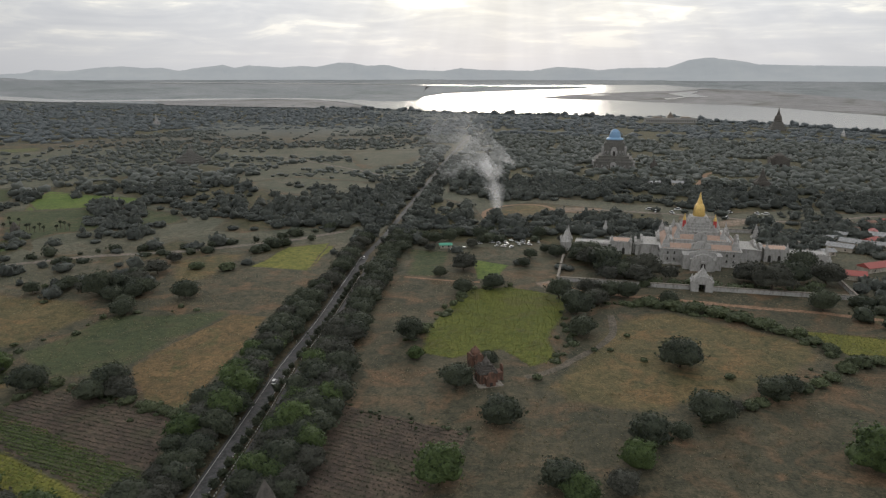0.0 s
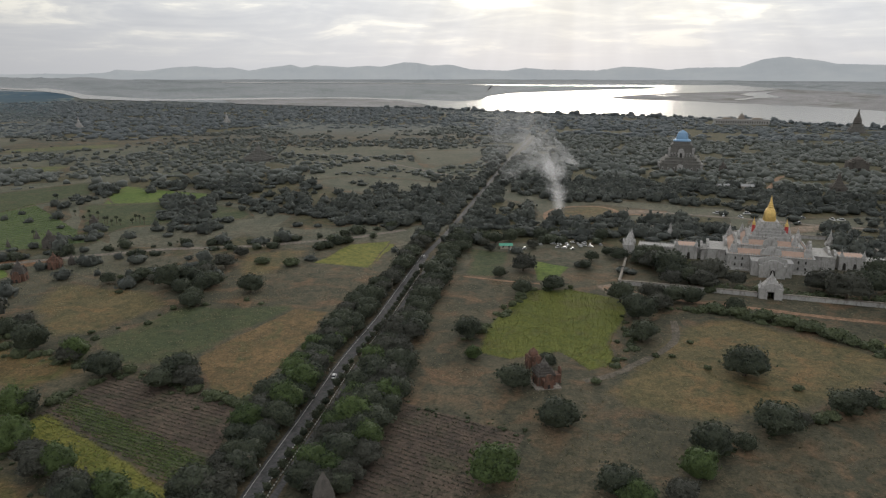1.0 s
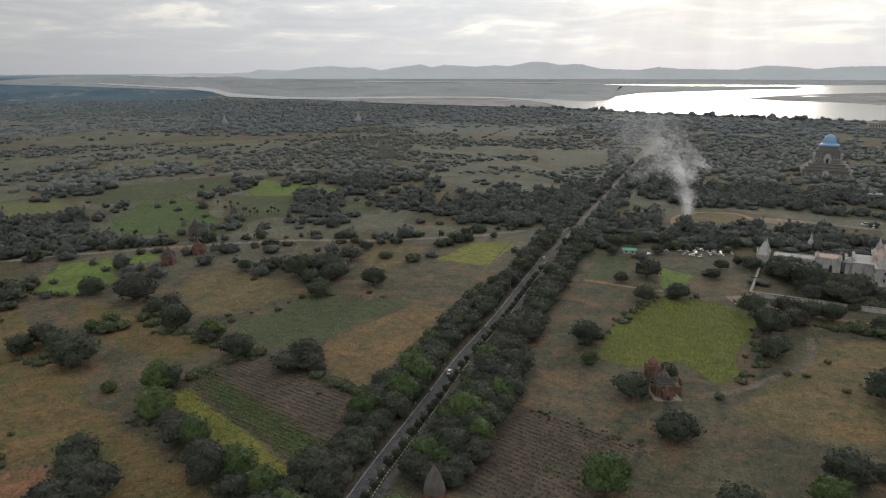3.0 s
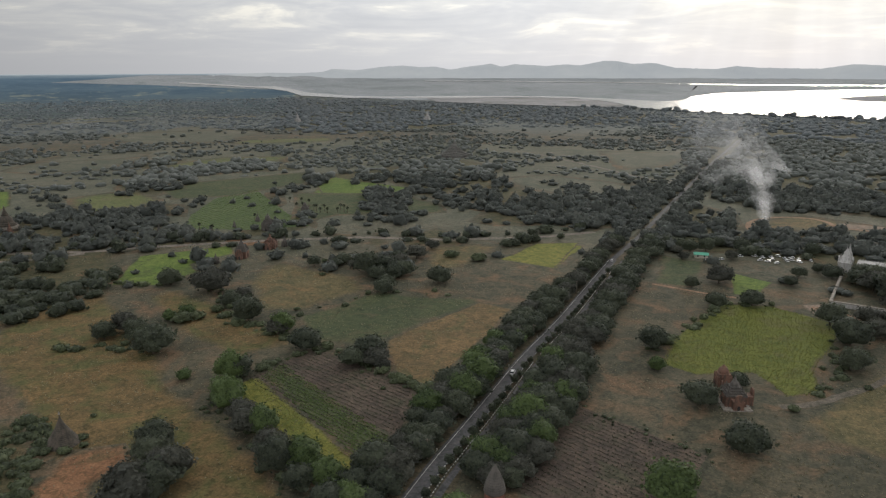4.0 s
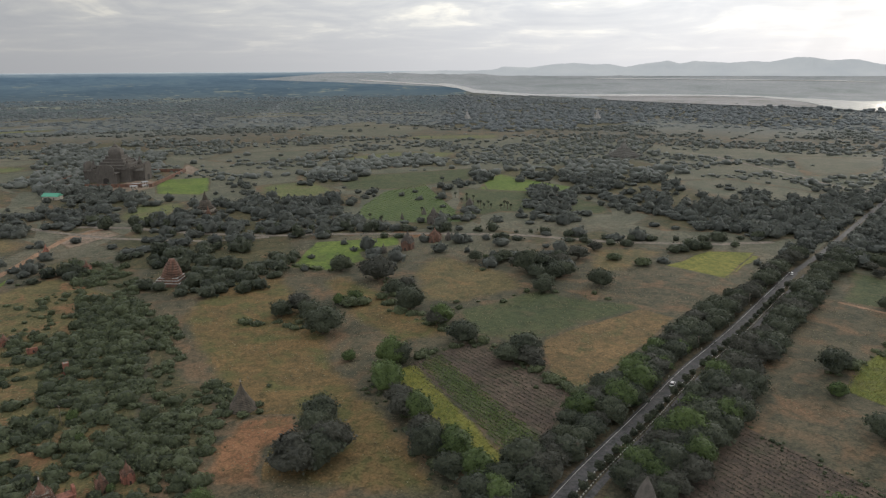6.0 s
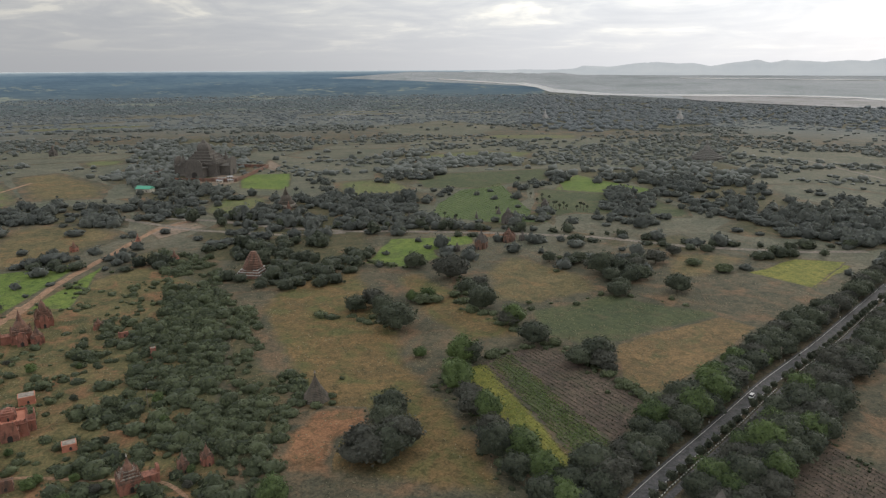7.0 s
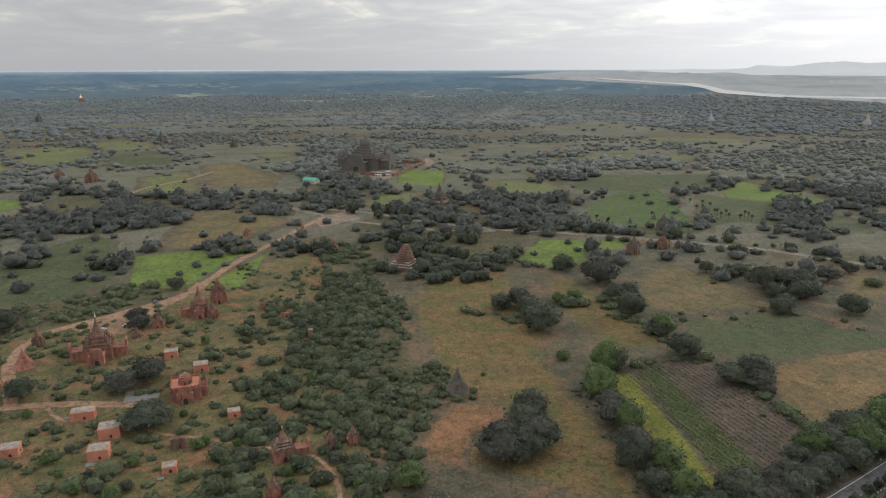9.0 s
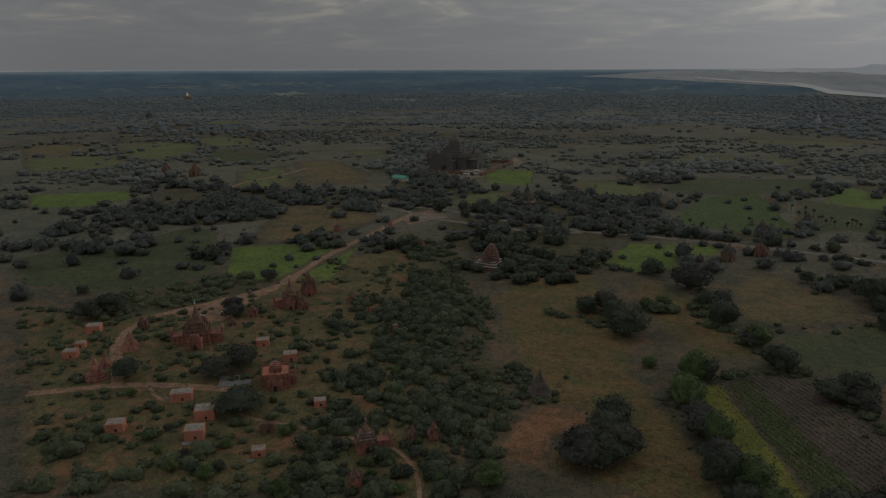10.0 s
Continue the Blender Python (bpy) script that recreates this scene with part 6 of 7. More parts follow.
# ---- village and shelters ----
def house(x, y, w, d, h, turn, roof, label, name="house"):
    ob = thing(name, x, y, 0, turn, label, "house")
    bm = bmesh.new()
    block(bm, 0, 0, -0.2, w, d, h + 0.2)
    walls = part("wall", bm, plaster_house, ob)
    bm = bmesh.new()
    hw, hd, rise = w / 2 + 0.7, d / 2 + 0.7, d * 0.28
    pts = [bm.verts.new(p) for p in ((-hw, -hd, h), (hw, -hd, h), (hw, hd, h), (-hw, hd, h), (-hw, 0, h + rise), (hw, 0, h + rise), (-hw, -hd, h - 0.15), (hw, -hd, h - 0.15), (hw, hd, h - 0.15), (-hw, hd, h - 0.15))]
    for f in ((0, 1, 5, 4), (2, 3, 4, 5), (3, 0, 4), (1, 2, 5), (6, 7, 1, 0), (7, 8, 2, 1), (8, 9, 3, 2), (9, 6, 0, 3), (9, 8, 7, 6)):
        bm.faces.new([pts[i] for i in f])
    part("roof", bm, roof, ob)
    for s in (-0.25, 0.25):
        bm = bmesh.new()
        block(bm, s * w, -d / 2 - 0.02, 1.0, 1.1, 0.1, 1.2)
        part("window", bm, DARK, walls)
    KEEP_CLEAR.append((x, y, max(w, d) * 0.6))
    return ob


ROOF_RUST = plain("rusty_metal_roof", (0.20, 0.115, 0.085), 0.8, 0.0, 0.35, 1.5)
plaster_house = masonry("limewashed_house_wall", (0.36, 0.32, 0.27), (0.46, 0.42, 0.36), (0.2, 0.17, 0.14), 0.5)
house(270, 450, 16, 9, 3.4, -20, ROOF_RED, "long house with a red metal roof behind the temple wall")
house(297, 470, 22, 10, 3.6, 20, ROOF_RED, "long house with a dull red metal roof")
house(304, 527, 18, 9, 3.4, -40, ROOF_GREY, "village house with a corrugated grey roof")
house(322, 540, 20, 9, 3.4, -40, ROOF_GREY, "village shed with a long grey metal roof")
house(340, 548, 14, 8, 3.2, 30, ROOF_RED, "village house with a red roof")
house(356, 565, 16, 9, 3.2, -30, ROOF_GREY, "village house with a pale metal roof")
house(286, 512, 10, 7, 3.2, 10, ROOF_GREY, "small village house with a grey roof")
for i, (hx, hy) in enumerate(((329, 571), (346, 588), (362, 603), (361, 581), (337, 533), (378, 615), (384, 596), (395, 622), (312, 556), (372, 556))):
    house(hx, hy, (9, 12, 7.5, 10, 14)[i % 5], (6, 7, 5.5)[i % 3], 3.0 + 0.3 * (i % 3), 37 * i % 120 - 50, (ROOF_GREY, ROOF_RUST, ROOF_GREY, ROOF_RED)[i % 4], ("village house with a grey metal roof", "village house with a rusty metal roof", "small village house with a pale roof", "village house with a faded red roof")[i % 4])
house(252, 838, 13, 8, 4, 10, ROOF_GREY, "low grey-roofed building in the woods")
house(279, 838, 13, 8, 4, -10, ROOF_GREY, "low grey-roofed hall in the woods")
house(2, 533, 9, 5, 2.6, 5, GREEN_ROOF, "stall with a green metal roof beside the avenue", "stall")
house(-754, 381, 17, 10, 4, 30, GREEN_ROOF, "building with a green metal roof near the great temple")
for i, (hx, hy) in enumerate(((-745, 470), (-757, 480), (-740, 482), (-762, 495))):
    house(hx, hy, 7, 4, 2.6, 30 + 20 * i, ROOF_GREY, "market stall with a pale roof by the great temple", "stall")
rng = random.Random(9)
for cx, cy in ((178, 536), (184, 545), (181, 527), (205, 531), (208, 527), (203, 687), (206, 676), (220, 670), (231, 687), (275, 670), (300, 665), (307, 663), (262, 644)):
    car(cx, cy, rng.uniform(0, 180), WHITE, "white coach parked behind the white temple", "coach", 7.5, 2.8).location.z = 0.1
for cx, cy in ((39, 549), (46, 557), (50, 549), (55, 555), (59, 549), (64, 553), (68, 549), (73, 555), (42, 538), (47, 536), (53, 534), (60, 542), (68, 542), (7, 527), (16, 531), (29, 545), (76, 549), (35, 556), (44, 547), (63, 546), (50, 542)):
    car(cx, cy, rng.uniform(0, 180), WHITE, "white car parked under trees near stalls").location.z = 0.1

# ---- trees standing singly and in hedges ----
# avenue trees: both sides of the road, denser and greener near its start
rng = random.Random(4)
y = 158.0
while y < 560:
    rows = [(-1, 7.8, 10.5), (1, 14.5, 17), (1, 20.5, 25)]
    if y < 420:
        rows.append((-1, 13.5, 19))
    if y < 300:
        rows.append((1, 27, 33))
    for side, lo, hi in rows:
        d = rng.uniform(10.0, 16.5)
        x = road_x(y) + side * rng.uniform(lo, hi)
        if math.hypot(x + 55, y - 184) < 12:  # the stupa stands clear of the crowns
            continue
        tree(rng.choice(["round", "round", "round", "bright"]) if y < 330 else "round", x, y + rng.uniform(-3, 3), d, 0.95, label="leafy green tree in the row along the avenue")
    y += rng.uniform(8.0, 9.6) if y < 350 else rng.uniform(9.5, 13)
y = 168.0
while y < 470:
    if int(y / 38) % 4 or (y % 38) > 9:
        ob = tree("sapling", road_x(y) + 4.45, y, rng.uniform(3.2, 4.4), 1.1, label="small clipped dark tree planted in the median")
        ob.location.z = 0.2
    y += rng.uniform(6.0, 8.5)


# ---- woods, scrub and far trees ----
def spread_points(box, step, seed):
    g = np.random.default_rng(seed)
    x0, y0, x1, y1 = box
    nx, ny = max(1, int((x1 - x0) / step)), max(1, int((y1 - y0) / step))
    gx, gy = np.meshgrid(np.arange(nx), np.arange(ny))
    x = x0 + (gx.ravel() + g.random(nx * ny)) * step
    y = y0 + (gy.ravel() + g.random(nx * ny)) * step
    return x, y, g


def box_of(poly):
    return min(p[0] for p in poly), min(p[1] for p in poly), max(p[0] for p in poly), max(p[1] for p in poly)


def away(x, y, line, reach):
    """True where a point is farther than reach from the line."""
    ok = np.ones(len(x), bool)
    for (x0, y0), (x1, y1) in zip(line, line[1:]):
        dx, dy = x1 - x0, y1 - y0
        t = np.clip(((x - x0) * dx + (y - y0) * dy) / (dx * dx + dy * dy + 1e-9), 0, 1)
        ok &= np.hypot(x - x0 - t * dx, y - y0 - t * dy) > reach
    return ok




def free_of(x, y, fields=True, margin=3.0):
    ok = np.ones(len(x), bool)
    if fields:
        for poly in OPEN:
            ok &= ~inside(poly, x, y)
    for width, line in TRACKS:
        ok &= away(x, y, line, width / 2 + margin)
    ok &= away(x, y, ROAD[:6], 20) & away(x, y, ROAD[5:], 11)
    for cx, cy, r in KEEP_CLEAR:
        ok &= np.hypot(x - cx, y - cy) > r
    return ok


def patchy(x, y, size, seed):
    return np.array([noise.fractal((a / size, b / size, seed), 0.8, 2.0, 4) for a, b in zip(x, y)])
grove('round', [(23, 252, 17.1), (110, 306, 21.8), (104, 252, 18.1), (76, 235, 16.1), (89, 240, 8.7), (138, 272, 14.6), (148, 278, 10.9), (118, 262, 7.6), (59, 205, 12.4), (39, 207, 15.9), (6, 285, 15.0), (21, 309, 10.2), (-17, 341, 16.0), (14, 470, 18.7), (12, 419, 12.3), (32, 428, 14.3), (108, 446, 16.0), (120, 450, 18.0), (113, 458, 15.0), (97, 497, 15.0), (108, 503, 17.0), (101, 511, 14.0), (126, 439, 18.9), (199, 439, 23.1), (204, 421, 25.6), (224, 438, 23.5), (245, 466, 20.8), (245, 435, 22.7), (218, 386, 16.6), (-155, 407, 16.7), (-180, 376, 13.2), (72, 345, 15.6)])
grove('round', [(75, 377, 18.8), (70, 408, 16.6), (91, 395, 15.6), (-147, 271, 13.5), (-138, 276, 14.5), (-132, 271, 9.0), (-178, 281, 15.8), (-202, 294, 13.4), (-228, 305, 17.8), (-244, 250, 21.0), (-281, 256, 12.9), (-266, 262, 14.3), (-315, 344, 15.5), (-281, 341, 22.2), (-253, 323, 13.1), (-181, 384, 12.1), (-252, 416, 11.3), (-236, 418, 10.0), (-224, 420, 8.7), (-192, 489, 10.9), (-197, 403, 14.0), (-186, 408, 13.0), (-190, 415, 12.0), (-210, 413, 19.3), (-184, 417, 15.2), (-2, 454, 9.5), (-175, 172, 15.7), (-164, 150, 20.8), (-158, 156, 16.7)])
grove('round', [(-252, 334, 13.5), (-284, 260, 11.9), (-279, 268, 16.6), (-178, 178, 14.4), (-188, 242, 14.1), (-143, 281, 16.0), (-199, 419, 16.4), (-206, 431, 12.5), (-197, 438, 14.0), (-200, 446, 12.0), (-192, 459, 16.6), (-235, 428, 12.3), (-308, 68, 15.2), (-302, 56, 16.2), (-322, 21, 12.7), (-377, 84, 12.5), (-418, 25, 15.9), (-415, 14, 17.5), (-160, 164, 17.3)])
grove('bright', [(-1, 211, 18.3), (68, 220, 13.1), (44, 199, 13.6), (-13, 315, 8.2), (150, 219, 21.3), (-191, 239, 14.7), (-210, 231, 7.1), (-201, 296, 13.9), (-269, 290, 8.1), (-265, 300, 8.9)])
grove('bush', [(-170, 472, 10.3), (-148, 469, 12.2), (125, 264, 7.2), (131, 267, 7.3), (155, 280, 9.1), (164, 285, 8.5), (173, 291, 8.7), (184, 300, 9.9), (194, 306, 10.8), (204, 309, 9.4), (128, 293, 5.0), (95, 312, 3.9), (74, 325, 4.0), (82, 325, 3.4), (42, 292, 5.2), (95, 344, 3.6), (189, 323, 9.5), (187, 335, 9.1), (185, 346, 9.2), (176, 350, 9.9), (171, 358, 13.3), (163, 367, 13.5), (154, 376, 13.6), (144, 383, 12.3), (133, 389, 12.4), (121, 395, 12.5), (218, 313, 9.7), (-120, 264, 6.4)])
grove('bush', [(-112, 261, 5.5), (-103, 257, 5.4), (-168, 285, 7.2), (-262, 292, 13.3), (-257, 298, 10.0), (-251, 428, 4.9), (-130, 269, 8.0), (-117, 262, 6.7), (-111, 259, 6.1), (-106, 256, 6.0), (-254, 312, 8.2), (-235, 180, 3.7), (-220, 190, 2.6), (-235, 397, 4.7), (-213, 330, 4.0)])


MID = [crown(n, 80, 110, tall, 0.062, 0.03, 0.44, 9, 0.32) for n, tall in ((31, 0.72), (32, 0.62), (33, 0.54), (34, 0.66))]
OUT = [crown(n, 80, 40, tall, 0.085, 0.03, 0.44, 8, 0.32) for n, tall in ((36, 0.72), (37, 0.60), (38, 0.52))]
FAR = [crown(n, 80, 0, tall, 0.09, 0.02, 0.44, 6, 0.32) for n, tall in ((41, 0.66), (42, 0.56), (43, 0.5), (44, 0.6))]
DIST = [crown(n, 20, 0, 0.60, 0.1, 0.0, 0.46, 3, 0.2) for n in (51, 52, 53, 54)]
SCRUB = [crown(n, 80, 120, tall, 0.055, -0.02, 0.45, 8, 0.30) for n, tall in ((61, 0.50), (62, 0.42), (63, 0.56), (64, 0.38))]


def plant(name, models, x, y, d, leaf, label, category, seed, tall=1.0, sink=0.09):
    g = np.random.default_rng(seed)
    if not len(x):
        return
    lots = []
    which = g.integers(0, len(models), len(x))
    for k, model in enumerate(models):
        s = which == k
        if s.any():
            z = ground_height(x[s], y[s]) - sink * d[s]
            lots.append(repeated(model, x[s], y[s], z, d[s], g.uniform(0, 6.28, s.sum()), tall * g.uniform(0.7, 1.3, s.sum())))
    v, f = gather(lots)
    joined(name, v, f, LEAF[leaf], label, category, smooth=True)


def clear_of_trees(x, y, k=0.4):
    ok = np.ones(len(x), bool)
    for tx, ty, d in TREES:
        ok &= np.hypot(x - tx, y - ty) > d * k
    return ok


def hedge(line, spacing, sizes, models, leaf, seed, off=2.2, label="uneven hedgerow of thorn bushes along a field edge", tall=1.0, name="hedgerow", clear=8.0):
    """Bushes along a line."""
    g = np.random.default_rng(seed)
    xs, ys = [], []
    for (x0, y0), (x1, y1) in zip(line, line[1:]):
        k = max(1, int(math.hypot(x1 - x0, y1 - y0) / spacing))
        t = (np.arange(k) + g.random(k) * 0.8) / k
        xs.append(x0 + (x1 - x0) * t)
        ys.append(y0 + (y1 - y0) * t)
    x, y = np.concatenate(xs), np.concatenate(ys)
    x, y = x + g.normal(0, off, len(x)), y + g.normal(0, off, len(x))
    ok = np.ones(len(x), bool)
    for cx, cy, r in KEEP_CLEAR:
        ok &= np.hypot(x - cx, y - cy) > r
    ok &= away(x, y, ROAD, clear)
    plant(name, models, x[ok], y[ok], sizes[0] * 0.8 + (sizes[1] * 1.25 - sizes[0] * 0.8) * g.random(ok.sum()) ** 1.7, leaf, label, "hedge", seed, tall)


# the tall hedge below the yellow strip
grove("bright", [(-176, 217, 16.5), (-149, 202, 13.5), (-122, 186, 14.4), (-109, 180, 12.7), (-94, 169, 12.0)])
grove("round", [(-183, 222, 9.0), (-163, 209, 13.0), (-154, 200, 14.5), (-138, 190, 14.0), (-130, 182, 15.0), (-98, 180, 11.8), (-96, 186, 10.0), (-88, 182, 12.5), (-101, 167, 13.2), (-116, 175, 12.0)])
for n, (line, spacing, sizes) in enumerate((
    ([(-191, 219), (-162, 203), (-131, 181), (-110, 170)], 3.6, (2.5, 5.5)),
    ([(-188, 236), (-182, 264), (-169, 285), (-143, 271), (-122, 264), (-101, 255)], 3.2, (3.5, 6.5)),
    ([(75, 232), (100, 250), (138, 272), (190, 309), (218, 313)], 3.6, (2.0, 6.2)),
    ([(191, 311), (185, 344), (161, 369), (121, 393), (95, 397)], 2.2, (2.4, 8.0)),
    ([(-41, 265), (10, 242)], 2.0, (1.2, 2.2)),
    ([(-18, 337), (2, 385), (16, 422), (42, 432)], 3.6, (2.0, 6.2)),
    ([(75, 406), (62, 341), (51, 309)], 3.6, (2, 6)),
    ([(-298, 237), (-277, 247), (-245, 254)], 3.2, (4, 8)),
    ([(-282, 350), (-236, 304), (-181, 286)], 4.0, (4, 8)),
    ([(126, 482), (132, 435), (191, 429), (235, 423)], 5.0, (6, 11)),
    ([(-352, 330), (-322, 340), (-318, 374)], 4.5, (4, 7)),
    ([(-210, 320), (-180, 378), (-124, 388)], 12.0, (2, 5)),
)):
    hedge(line, spacing, sizes, SCRUB, "bush", 300 + n, 3.0)
# belts of trees between the far pastures
for n, line in enumerate((
    [(-1052, 110), (-1110, 134), (-1195, 122), (-1232, 66), (-1228, -10)], [(-1240, 72), (-1350, 118), (-1440, 45)], [(-1110, 205), (-1185, 246), (-1300, 268), (-1390, 215)],
    [(-1050, 206), (-1004, 300), (-1110, 345), (-1225, 335), (-1245, 268)], [(-1400, -8), (-1455, 40), (-1400, 120), (-1400, 215), (-1450, 330)],
)):
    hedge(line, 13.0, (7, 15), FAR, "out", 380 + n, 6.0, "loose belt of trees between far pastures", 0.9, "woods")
LANE_LINE = next(line for wide, line in TRACKS if wide == 7)
for n, (off, gap) in enumerate(((-12, 34.0), (10, 11.0))):
    hedge([(x - 0.4 * off, y + 0.9 * off) for x, y in LANE_LINE], gap, (6, 13), MID, "round", 340 + n, 2.5, "row of dark trees along the country lane")


grove("round", [(-465, 14, 8.0), (-432, 29, 10.8), (-389, 86, 12.7), (-435, 122, 10.8)])
grove("bright", [(-221, 33, 6.4), (-229, 78, 3.6), (-198, 51, 8.9), (-193, 82, 4.0), (-188, 91, 4.3), (-180, 86, 4.5), (-179, 100, 4.3), (-177, 106, 4.6), (-204, 106, 3.5), (-237, 69, 4.1), (-169, 114, 11.0)])
grove("round", [(111, 469, 25.7), (135, 458, 22.8), (104, 484, 20.8), (149, 447, 14.6), (102, 411, 14.4), (112, 409, 14.4), (89, 416, 14.5), (132, 395, 11.8)])
LONE = np.array([(-489, 43, 14.4), (-540, 14, 12.7), (-527, 44, 8.5), (-554, 49, 19.6), (-573, 91, 10.4), (-603, 111, 8.0), (-575, 22, 21.6), (-569, 31, 18.8), (-591, 15, 16.7), (-541, 95, 10.4), (-522, 98, 12.5), (-509, 102, 12.3), (-493, 78, 11.4), (-485, 87, 11.7), (-468, 166, 7.5), (-454, 146, 4.5), (-689, 28, 7.1), (-661, 31, 7.4), (-678, 43, 7.6), (-655, 25, 7.4), (-522, 174, 15.6), (-520, 186, 15.6), (-520, 196, 14.4), (-501, 195, 10.1), (-562, 184, 10.0), (-596, 236, 18.0)])
plant("woods", OUT, LONE[:, 0], LONE[:, 1], LONE[:, 2], "mid", "lone trees and small clumps in open pasture", "woods", 391)
tree("round", -263, 55, 19.0, 0.72, label="broad dark tree beside the paved terrace")

grove("round", [(-16, 541, 9.5), (-6, 549, 12.5), (-10, 523, 8.0), (30, 565, 14.0), (22, 534, 10.5), (57, 582, 9.5), (79, 569, 12.5), (77, 519, 8.0), (84, 507, 14.0), (64, 502, 10.5), (57, 479, 9.5), (96, 546, 12.5), (41, 586, 8.0), (5, 555, 14.0), (14, 573, 10.5), (-28, 530, 9.5), (-23, 560, 12.5), (48, 569, 8.0)])

# thorn scrub round the ruins
for i, (kind, poly) in enumerate(COVER):
    if kind == "scrub":
        x, y, g = spread_points(box_of(poly), 4.6, 100 + i)
        ok = inside(poly, x, y) & free_of(x, y, False, 2.0) & clear_of_trees(x, y, 0.3)
        open_side = x < np.interp(y, (-20, 90, 125, 160, 250), (-150, -236, -285, -345, -420))
        ok &= (patchy(x, y, 24, i) > np.where(open_side, 0.16, -0.20)) | (g.random(len(x)) < 0.15)
        x, y = x[ok], y[ok]
        plant("thorn_scrub", SCRUB, x, y, 3.0 + 7.5 * g.random(len(x)) ** 1.3, "bush", "dense dark green thorn scrub among the ruins", "scrub", i)
        continue
    for k, (models, leaf, lo, hi, step, a, b, tall) in enumerate(((MID, "round", 0, 560, 10.2, 8.5, 16, 0.9), (OUT, "mid", 560, 900, 11.5, 9, 18, 0.85), (FAR, "out", 900, 1500, 12, 9, 18, 0.95), (DIST, "far", 1500, 5000, 20, 14, 27, 0.75))):
        near = min(math.hypot(*p) for p in poly)
        if max(math.hypot(*p) for p in poly) < lo or near > hi + 400:
            continue
        x, y, g = spread_points(box_of(poly), step, 100 + i * 5 + k)
        r = np.hypot(x, y)
        ok = inside(poly, x, y) & (r >= lo) & (r < hi)
        x, y = x[ok], y[ok]
        if not len(x):
            continue
        ok = free_of(x, y, False, 2.0) & clear_of_trees(x, y, 0.3)
        ok &= patchy(x, y, 80, i + 0.5) > -0.30 if kind == "wood" else (patchy(x, y, 34, i + 0.5) > -0.02) | (g.random(len(x)) < 0.12)
        x, y = x[ok], y[ok]
        plant("woods", models, x, y, g.uniform(a, b, len(x)), leaf, "dense dark green woods on the plain", "woods", i, tall, 0.09 if lo < 900 else 0.16)
for n, off in enumerate((-6.5, -12, -18, 7.5, 13, 19)):
    hedge([(x + off, y) for x, y in ((-53, 545), (-45.5, 579), (-8, 952), (8, 1100))], 7.5, (7, 12), MID, "mid", 350 + n, 1.2, "row of trees along the far end of the avenue", 0.9, "woods", 5.0)


for bx, by, bd in ((-219, 166, 6), (-214, 162, 5), (-208, 165, 5.5), (-221, 172, 6), (-205, 171, 4), (-210, 175, 4.5)):
    tree("bush", bx, by, bd, 0.9, label="thorn bush at the foot of a conical stupa")
x, y, g = spread_points((-470, -25, -150, 240), 6.5, 61)
ok = inside(FIELDS[0][1], x, y) & free_of(x, y, False, 1.5) & clear_of_trees(x, y, 0.4)
for kind, poly in COVER:
    ok &= ~inside(poly, x, y)
ok &= (patchy(x, y, 15, 2.2) > np.where(y < 66, -0.18, 0.10)) | (g.random(len(x)) < 0.06)
x, y = x[ok], y[ok]
plant("shrubs", SCRUB, x, y, g.uniform(1.8, 6.6, len(x)), "bush", "scattered green shrubs on the ruin meadow", "shrubs", 62)
for cx, cy in ((-236, 66), (-217, 79), (-188, 92), (-186, 99), (-183, 85), (-258, 20), (-240, 30), (-232, 24), (-215, 62), (-300, 20), (-246, 22), (-224, 38), (-228, 30), (-238, 44), (-262, 28), (-200, 84), (-196, 100), (-264, 70), (-246, 96), (-334, 104), (-322, 120), (-352, 100), (-310, 60), (-334, 46), (-219, 70), (-205, 72), (-208, 60), (-290, 104), (-276, 112), (-262, 126), (-243, 118)):
    tree("bright" if (cx + cy) % 3 else "round", cx, cy, random.uniform(3.0, 5.4), 1.1, label="small fresh green tree on the ruin meadow")


def palm(x, y, h, seed):
    """A toddy palm: a slim bare trunk under a round head of stiff fans."""
    rng = random.Random(seed)
    ob = thing("palm_tree", x, y, 0, rng.uniform(0, 360), "slim toddy palm with a round head of fans", "palm", "toddy palms between fields")
    bm = bmesh.new()
    turned(bm, [(0.34, -0.3), (0.24, h * 0.3), (0.2, h * 0.7), (0.26, h)], 8)
    part("trunk", bm, BARK, ob)
    bm = bmesh.new()
    for i in range(30):
        a, up_ = i * 2.4, 1.2 - 2.0 * i / 30
        out = Vector((math.cos(a) * math.cos(up_), math.sin(a) * math.cos(up_), math.sin(up_)))
        side = out.orthogonal().normalized()
        o, l = Vector((0, 0, h)), rng.uniform(1.3, 1.9)
        tip = o + out * l + Vector((0, 0, -0.3))
        pts = [bm.verts.new(p) for p in (o + out * 0.4, o + out * l * 0.6 + side * 0.75, tip, o + out * l * 0.6 - side * 0.75)]
        bm.faces.new(pts)
    part("crown", bm, LEAF["round"], ob)
    return ob


def in_view(x, y):
    a = np.degrees(np.arctan2(x, y))
    return (a > -97) & (a < 38)


WATERS = [[(-3267, 2830), (-2826, 3030), (-2492, 3105), (-2099, 3175), (-1863, 3065), (-1650, 2970), (-1397, 2930), (-1089, 2835), (-900, 2800), (-440, 2670), (-100, 2450), (400, 2180), (800, 1920), (1050, 1480), (3300, 1480), (3300, 4860), (-3300, 4860)]]


